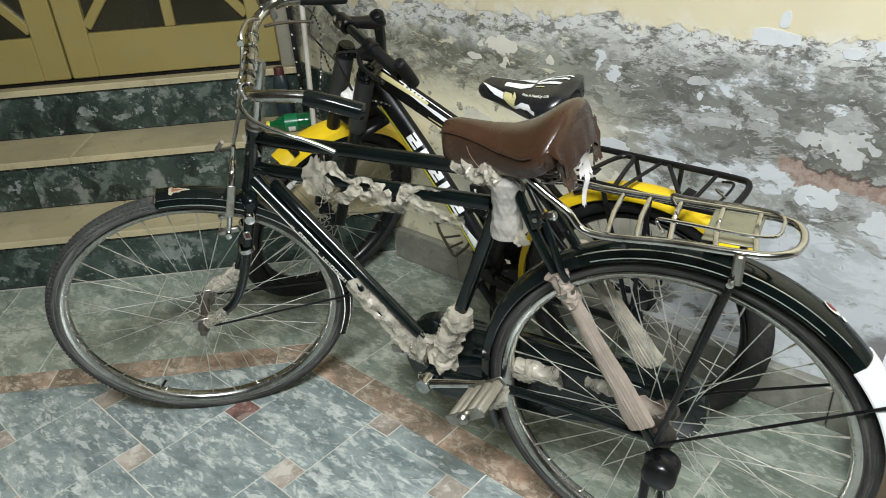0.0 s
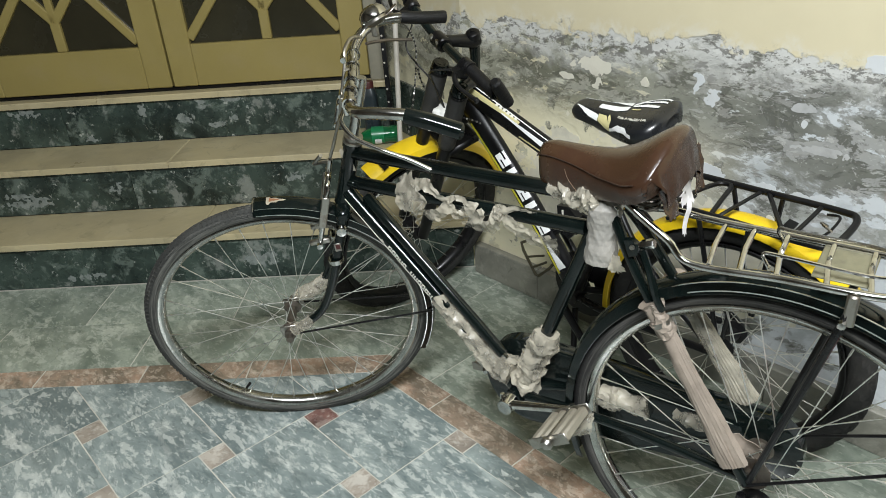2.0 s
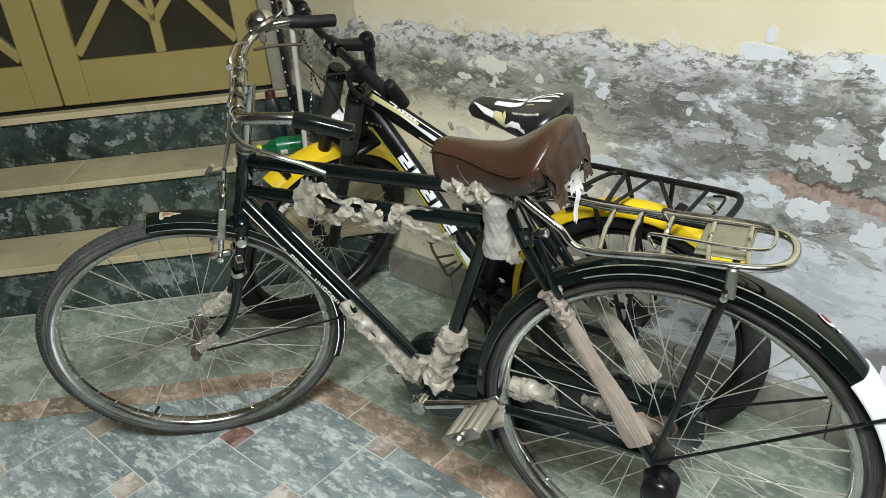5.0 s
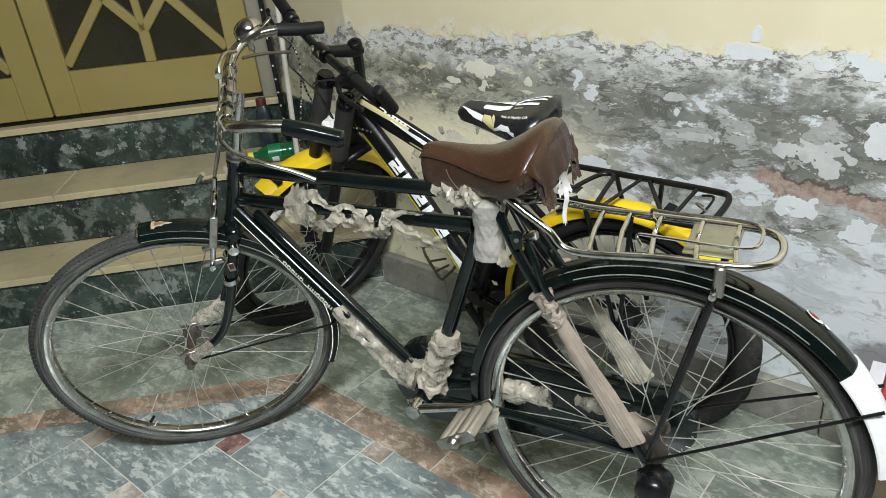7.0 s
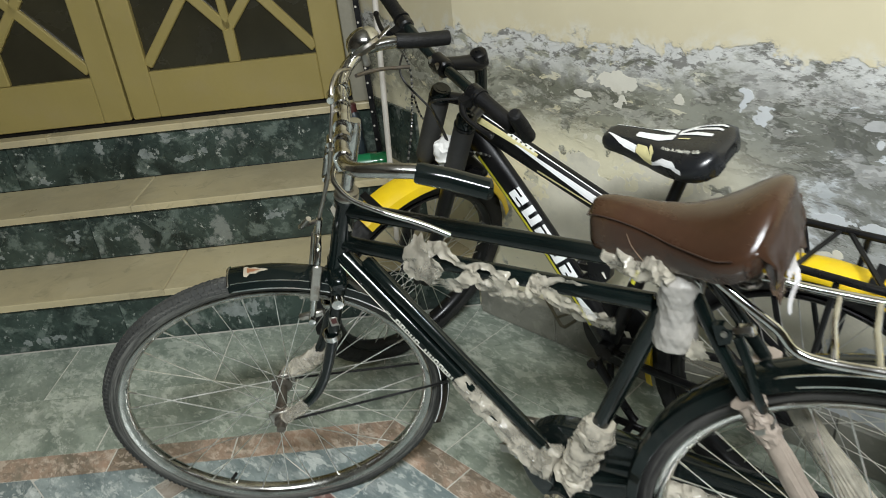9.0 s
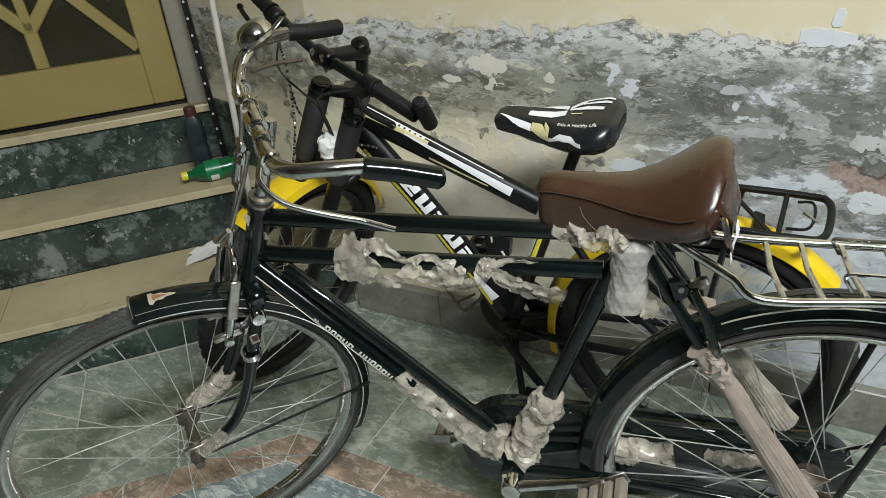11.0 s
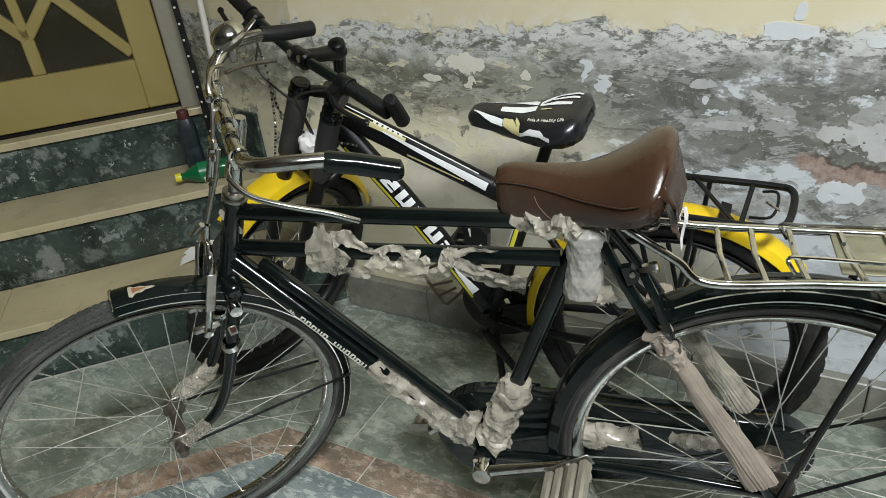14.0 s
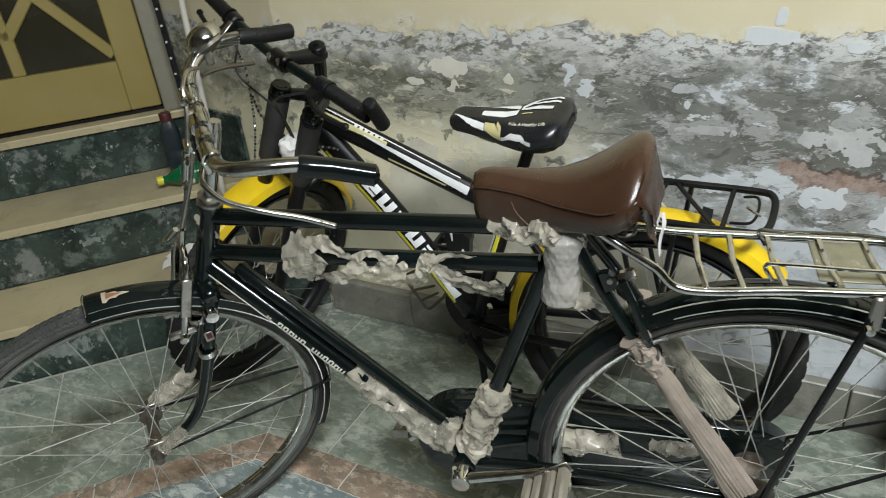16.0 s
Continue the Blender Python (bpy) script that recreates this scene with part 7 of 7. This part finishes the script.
def print_strip(points, widths, mat):
    rows = []
    for (xa, qa, wa), (xb, qb, wb) in zip([(p[0], p[1], w) for p, w in zip(points, widths)], [(p[0], p[1], w) for p, w in zip(points[1:], widths[1:])]):
        for k in range(7):
            t = k / 6
            x, q, w = xa + (xb - xa) * t, qa + (qb - qa) * t, wa + (wb - wa) * t
            rows.append([saddle_top(x, q + w * (j / 4 - 0.5)) for j in range(5)])
    part("printed_stripe", Geo().grid(rows), mat, ms)


for k in range(9):
    x0 = 0.405 - 0.0085 * k
    print_strip([(x0, -0.72 - 0.012 * k), (x0 - 0.0055, -0.74 - 0.012 * k)], [0.26, 0.26], WHITE_PAINT)
print_strip([(0.332, -0.78), (0.298, -0.62), (0.272, -0.38)], [0.26, 0.34, 0.22], WHITE_PAINT)
print_strip([(0.349, -0.02), (0.346, 0.0), (0.30, 0.0), (0.272, -0.08)], [0.3, 0.46, 0.42, 0.28], WHITE_PAINT)
print_strip([(0.268, -0.36), (0.247, -0.62), (0.225, -0.92)], [0.16, 0.26, 0.14], WHITE_PAINT)
print_strip([(0.240, -0.70), (0.205, -0.70), (0.186, -0.66)], [0.10, 0.14, 0.10], WHITE_PAINT)
print_strip([(0.246, -0.50), (0.205, -0.48), (0.188, -0.44)], [0.08, 0.11, 0.08], WHITE_PAINT)
print_strip([(0.268, -0.26), (0.235, -0.26), (0.198, -0.16)], [0.08, 0.16, 0.12], WHITE_PAINT)
print_strip([(0.262, -0.02), (0.238, 0.0)], [0.05, 0.05], PALE_YELLOW)
print_strip([(0.408, 0.40), (0.375, 0.78), (0.335, 0.98)], [0.08, 0.30, 0.36], WHITE_PAINT)
print_strip([(0.334, 0.88), (0.312, 1.0), (0.292, 1.22)], [0.34, 0.66, 0.30], PALE_YELLOW)
print_strip([(0.306, 0.62), (0.294, 0.92)], [0.20, 0.30], PALE_YELLOW)
print_strip([(0.292, 1.22), (0.268, 0.98), (0.243, 1.0), (0.220, 1.24)], [0.24, 0.20, 0.20, 0.26], WHITE_PAINT)
def words_mesh(text, size):
    """Flat lettering in the built-in font, as a mesh centred on its origin."""
    cu = bpy.data.curves.new("words", "FONT")
    cu.body, cu.size, cu.extrude, cu.align_x = text, size, 0.0004, "CENTER"
    tmp = bpy.data.objects.new("words", cu)
    scene.collection.objects.link(tmp)
    bpy.context.view_layer.update()
    me = bpy.data.meshes.new_from_object(tmp.evaluated_get(bpy.context.evaluated_depsgraph_get()))
    scene.collection.objects.unlink(tmp)
    bpy.data.objects.remove(tmp)
    me.materials.clear()
    return me


me = words_mesh("Ride A Healthy Life", 0.0105)
for vtx in me.vertices:
    x = 0.238 - vtx.co.x
    p = saddle_top(max(0.16, min(0.42, x)), 0.62 - vtx.co.y / 0.064)
    vtx.co = (x, p.y, p.z + 0.0006 + vtx.co.z)
part("printed_words", me, DECAL, ms, "printed slogan")
# raised lettering on the rear tyre's side
me = words_mesh("NYLON", 0.015)
for vtx in me.vertices:
    a_, r_ = radians(-41) + vtx.co.x / 0.285, 0.281 + vtx.co.y
    vtx.co = (r_ * math.cos(a_), 0.0258 - 0.0015 * abs(vtx.co.y - 0.005) / 0.005 + vtx.co.z, r_ * math.sin(a_))
part("tyre_words", me, material("faded_lettering", (0.30, 0.29, 0.26), 0.6, vary=0.2), m_rear)
for y in (0.022, -0.022):
    part("saddle_rail", Geo().tube(bend([(0.40, y * 0.5, 0.775), (0.33, y, 0.757), (0.24, y, 0.757), (0.18, y * 1.3, 0.775)], 4), 0.0035, 8), DULL_STEEL, ms)
part("saddle_clamp", Geo().box((0.03, 0.06, 0.022), (0.264, 0, 0.757), 0.005), FLAT_BLACK, ms)
# black tubular carrier
CZ = 0.652
mloop = bend([(0.165, 0.05, CZ), (0.165, 0.062, CZ), (0.14, 0.07, CZ), (0.0, 0.07, CZ), (-0.16, 0.07, CZ), (-0.2, 0.058, CZ), (-0.208, 0.0, CZ), (-0.2, -0.058, CZ), (-0.16, -0.07, CZ), (0.0, -0.07, CZ), (0.14, -0.07, CZ), (0.165, -0.062, CZ), (0.17, 0.0, CZ), (0.165, 0.05, CZ)], 5)
mr = part("rear_carrier", Geo().tube(mloop, 0.0070, 12), FLAT_BLACK, MTB, "black flat-tube rear carrier", M_POSE.inverted() @ ASKEW)
part("arched_bar", Geo().tube(bend([(0.125, 0.068, CZ), (0.105, 0.0, CZ + 0.004), (0.085, -0.045, CZ + 0.005), (0.066, -0.055, CZ + 0.005), (0.052, -0.045, CZ + 0.005), (0.045, 0.0, CZ + 0.004), (0.035, 0.068, CZ)], 5), 0.0055, 10), FLAT_BLACK, mr)
for a_, c_ in (((-0.005, -0.068), (0.02, 0.068)), ((-0.02, -0.07), (-0.12, 0.07)), ((-0.13, 0.07), (-0.13, -0.07))):
    part("cross_bar", Geo().box((((a_[0] - c_[0]) ** 2 + (a_[1] - c_[1]) ** 2) ** 0.5, 0.0095, 0.006), (0, 0, 0), 0.002), FLAT_BLACK, mr, m=pose((a_[0] + c_[0]) / 2, (a_[1] + c_[1]) / 2, CZ, 0, 0, math.degrees(math.atan2(c_[1] - a_[1], c_[0] - a_[0]))))
part("reflector_frame", Geo().tube(bend([(-0.14, 0.045, CZ), (-0.175, 0.042, CZ + 0.004), (-0.182, 0.0, CZ + 0.006), (-0.175, -0.042, CZ + 0.004), (-0.15, -0.045, CZ)], 4), 0.0028, 8), FLAT_BLACK, mr)
part("spring_wire", Geo().tube(bend([(-0.17, 0.0, CZ + 0.004), (-0.165, 0.02, CZ + 0.02), (-0.19, 0.03, CZ + 0.012)], 4), 0.0025, 8), DULL_STEEL, mr)
part("carrier_plate", Geo().box((0.05, 0.03, 0.003), (0.12, 0.03, CZ + 0.002), 0.001), FLAT_BLACK, mr)
for s in (1, -1):
    part("carrier_stay", Geo().tube([(-0.05, s * 0.072, CZ - 0.005), (-0.005, s * 0.074, M_HUB + 0.01)], 0.0055, 8), FLAT_BLACK, mr)
    part("carrier_stay", Geo().tube([(0.06, s * 0.072, CZ - 0.005), (0.0, s * 0.074, M_HUB + 0.01)], 0.0055, 8), FLAT_BLACK, mr)
    part("carrier_arm", Geo().tube([(0.16, s * 0.05, CZ), (0.30, s * 0.022, 0.64)], 0.004, 8), FLAT_BLACK, mr)
part("side_stand", Geo().tube([(0.40, 0.03, 0.25), (0.36, 0.10, 0.12), (0.34, 0.155, 0.022)], [0.009, 0.0085, 0.0085], 10), FLAT_BLACK, MTB)

# ---------------------------------------------------------------- chain lock draped between the handlebars
CHAIN_MAT = material("bead_chain", (0.4, 0.39, 0.36), 0.3, 0.8, vary=0.3)
chain = thing("bead_chain", Matrix.Identity(4), "thin chain in black and silver links draped over the handlebars", "chain")


def chain_run(pts, step=0.0075):
    line = bend(pts, 16)
    acc, last, k = 0.0, line[0], 0
    link_a = Geo().lathe([(0.0, -0.0034), (0.0026, -0.002), (0.0028, 0.0), (0.0026, 0.002), (0.0, 0.0034)], 8, "X").mesh("link")
    link_b = link_a.copy()
    link_a.materials.append(CHAIN_MAT)
    link_b.materials.append(CABLE_BLACK)
    for p in line[1:]:
        d = (p - last).length
        while acc + d >= step:
            t = (step - acc) / d
            last = last.lerp(p, t)
            part("link", link_a if k % 2 else link_b, None, chain, m=Matrix.Translation(last) @ (p - last).to_track_quat("X", "Z").to_matrix().to_4x4() if (p - last).length > 1e-6 else Matrix.Translation(last))
            k += 1
            d = (p - last).length
            acc = 0.0
        acc += d
        last = p


CHAIN_PATHS = [
    [(-0.30, -0.56, 1.01), (-0.40, -0.455, 0.965), (-0.437, -0.407, 0.907), (-0.415, -0.435, 0.84), (-0.40, -0.46, 0.79), (-0.42, -0.47, 0.70)],
    [(-0.425, -0.42, 0.872), (-0.445, -0.385, 0.80), (-0.425, -0.36, 0.765), (-0.39, -0.375, 0.742), (-0.345, -0.385, 0.74), (-0.30, -0.35, 0.725), (-0.30, -0.29, 0.69)],
]
for c_ in CHAIN_PATHS:
    chain_run(c_)

# ---------------------------------------------------------------- small things by the steps


def bottle_profile(r, h, neck):
    return [(0, 0), (r * 0.85, 0), (r, 0.008), (r, h * 0.2), (r * 0.94, h * 0.25), (r, h * 0.32), (r, h * 0.6), (r * 0.8, h * 0.75), (neck * 1.2, h * 0.88), (neck, h * 0.91), (neck, h), (0, h)]


def green_bottle(m):
    b = thing("plastic_bottle", m, "green plastic soft-drink bottle with a yellow cap lying on the step", "bottle")
    part("body", Geo().lathe(bottle_profile(0.033, 0.165, 0.012), 28, "Z"), GREEN_PET, b)
    part("label", Geo().lathe([(0.0336, 0.06), (0.0336, 0.107)], 28, "Z"), GREEN_LABEL, b)
    part("label_mark", Geo().lathe([(0.0342, 0.07), (0.0342, 0.096)], 6, "Z", a0=-160, a1=-100), WHITE_PAINT, b)
    part("cap", Geo().lathe([(0, 0.182), (0.0135, 0.182), (0.0145, 0.178), (0.0145, 0.163), (0, 0.163)], 20, "Z"), YELLOW_PAINT, b, "yellow screw cap")
    return b


def dark_bottle(m):
    b = thing("plastic_jug", m, "slate-blue plastic bottle with a dull red cap standing on the step", "bottle")
    rows = []
    for z, w, d in ((0, 0.026, 0.023), (0.006, 0.029, 0.026), (0.09, 0.029, 0.026), (0.095, 0.027, 0.024), (0.105, 0.027, 0.024), (0.11, 0.029, 0.026), (0.165, 0.028, 0.025), (0.19, 0.022, 0.02), (0.2, 0.016, 0.016)):
        row = []
        for j in range(28):
            a = 2 * math.pi * j / 28
            ca, sa = math.cos(a), math.sin(a)
            k = (abs(ca) ** 4 + abs(sa) ** 4) ** -0.25
            row.append((w * ca * k, d * sa * k, z))
        rows.append(row)
    part("body", Geo().grid(rows, wrap=True, caps=True), BLUE_PLASTIC, b)
    part("cap", Geo().lathe([(0, 0.225), (0.0175, 0.225), (0.019, 0.221), (0.019, 0.198), (0, 0.198)], 20, "Z"), DULL_RED, b, "dull red screw cap")
    return b


Z2 = 2 * RISE
dark_bottle(pose(-1.228, -0.006, Z2 + 0.001, 0, 0, 40))
green_bottle(Matrix.Translation((-1.098, 0.022, Z2 + 0.036)) @ pose(0, 0, 0, 0, -90, 52))
# perforated black strip and white conduit leaning in the corner
strip = thing("perforated_strip", Matrix.Identity(4), "black perforated angle strip leaning in the corner", "metal strip")
s0, s1 = Vector((-1.203, 0.07, RISE * 2)), Vector((-1.272, 0.11, 1.75))
part("bar", Geo().tube([s0, s1], 0.013, 4), FLAT_BLACK, strip)
for k in range(26):
    p = s0.lerp(s1, (k + 0.6) / 27)
    part("hole_rim", Geo().lathe([(0.0, -0.0005), (0.0042, 0.0)], 8, "Y", at=(0, 0, 0)), PVC_WHITE, strip, m=Matrix.Translation(p + Vector((0.007, -0.0105, 0))) @ pose(0, 0, 0, 0, 0, 35))
conduit = thing("conduit_pipe", Matrix.Identity(4), "off-white plastic conduit pipe leaning on the wall", "pipe")
part("pipe", Geo().tube([(-0.975, -0.09, RISE + 0.005), (-1.06, 0.07, 1.6)], 0.0095, 14), PVC_WHITE, conduit)
scrap = thing("paper_scrap", pose(-1.09, -0.20, RISE + 0.004, 0, 0, 40), "crumpled white paper scrap on the lowest step", "paper")
part("sheet", sheet((0, 0, 0.022), (0.13, 0, 0.03), (0.02, 0.06, 0.02), 61, 12, 8, 0.008, 0.35), PAPER, scrap)
box = thing("cardboard_box", pose(1.04, -0.115, 0.0, 0, 0, 4), "low brown cardboard box on the floor by the wall", "box")
part("body", Geo().box((0.26, 0.15, 0.15), (0, 0, 0.0755), 0.003), material("brown_cardboard", (0.16, 0.115, 0.075), 0.75, vary=0.15, bump=0.2), box)
part("flap", Geo().box((0.255, 0.07, 0.002), (0, -0.037, 0.1515), 0.0008), material("worn_cardboard", (0.19, 0.14, 0.095), 0.75, vary=0.15, bump=0.2), box)
carton = thing("carton", pose(1.02, -0.115, 0.1525, 0, 0, 4), "small red and white carton lying on a cardboard box", "box")
part("red_side", Geo().box((0.20, 0.12, 0.125), (0.008, 0, 0.063), 0.004), CARD_RED, carton)
part("white_end", Geo().hull([(x, y, z) for x, z in ((-0.122, 0.0), (-0.122, 0.128), (-0.094, 0.128), (-0.083, 0.0)) for y in (-0.062, 0.062)]), CARD_WHITE, carton)

# ceiling lamp
tube_light = thing("tube_light", pose(LAMP[0], LAMP[1], 2.9), "white ceiling tube light", "lamp")
part("tray", Geo().box((1.3, 0.12, 0.06), (0, 0, 0.06), 0.006), WHITE_PAINT, tube_light)
part("tube", Geo().tube([(-0.6, 0, 0.01), (0.6, 0, 0.01)], 0.014, 12), WHITE_PAINT, tube_light)

lay_floor()
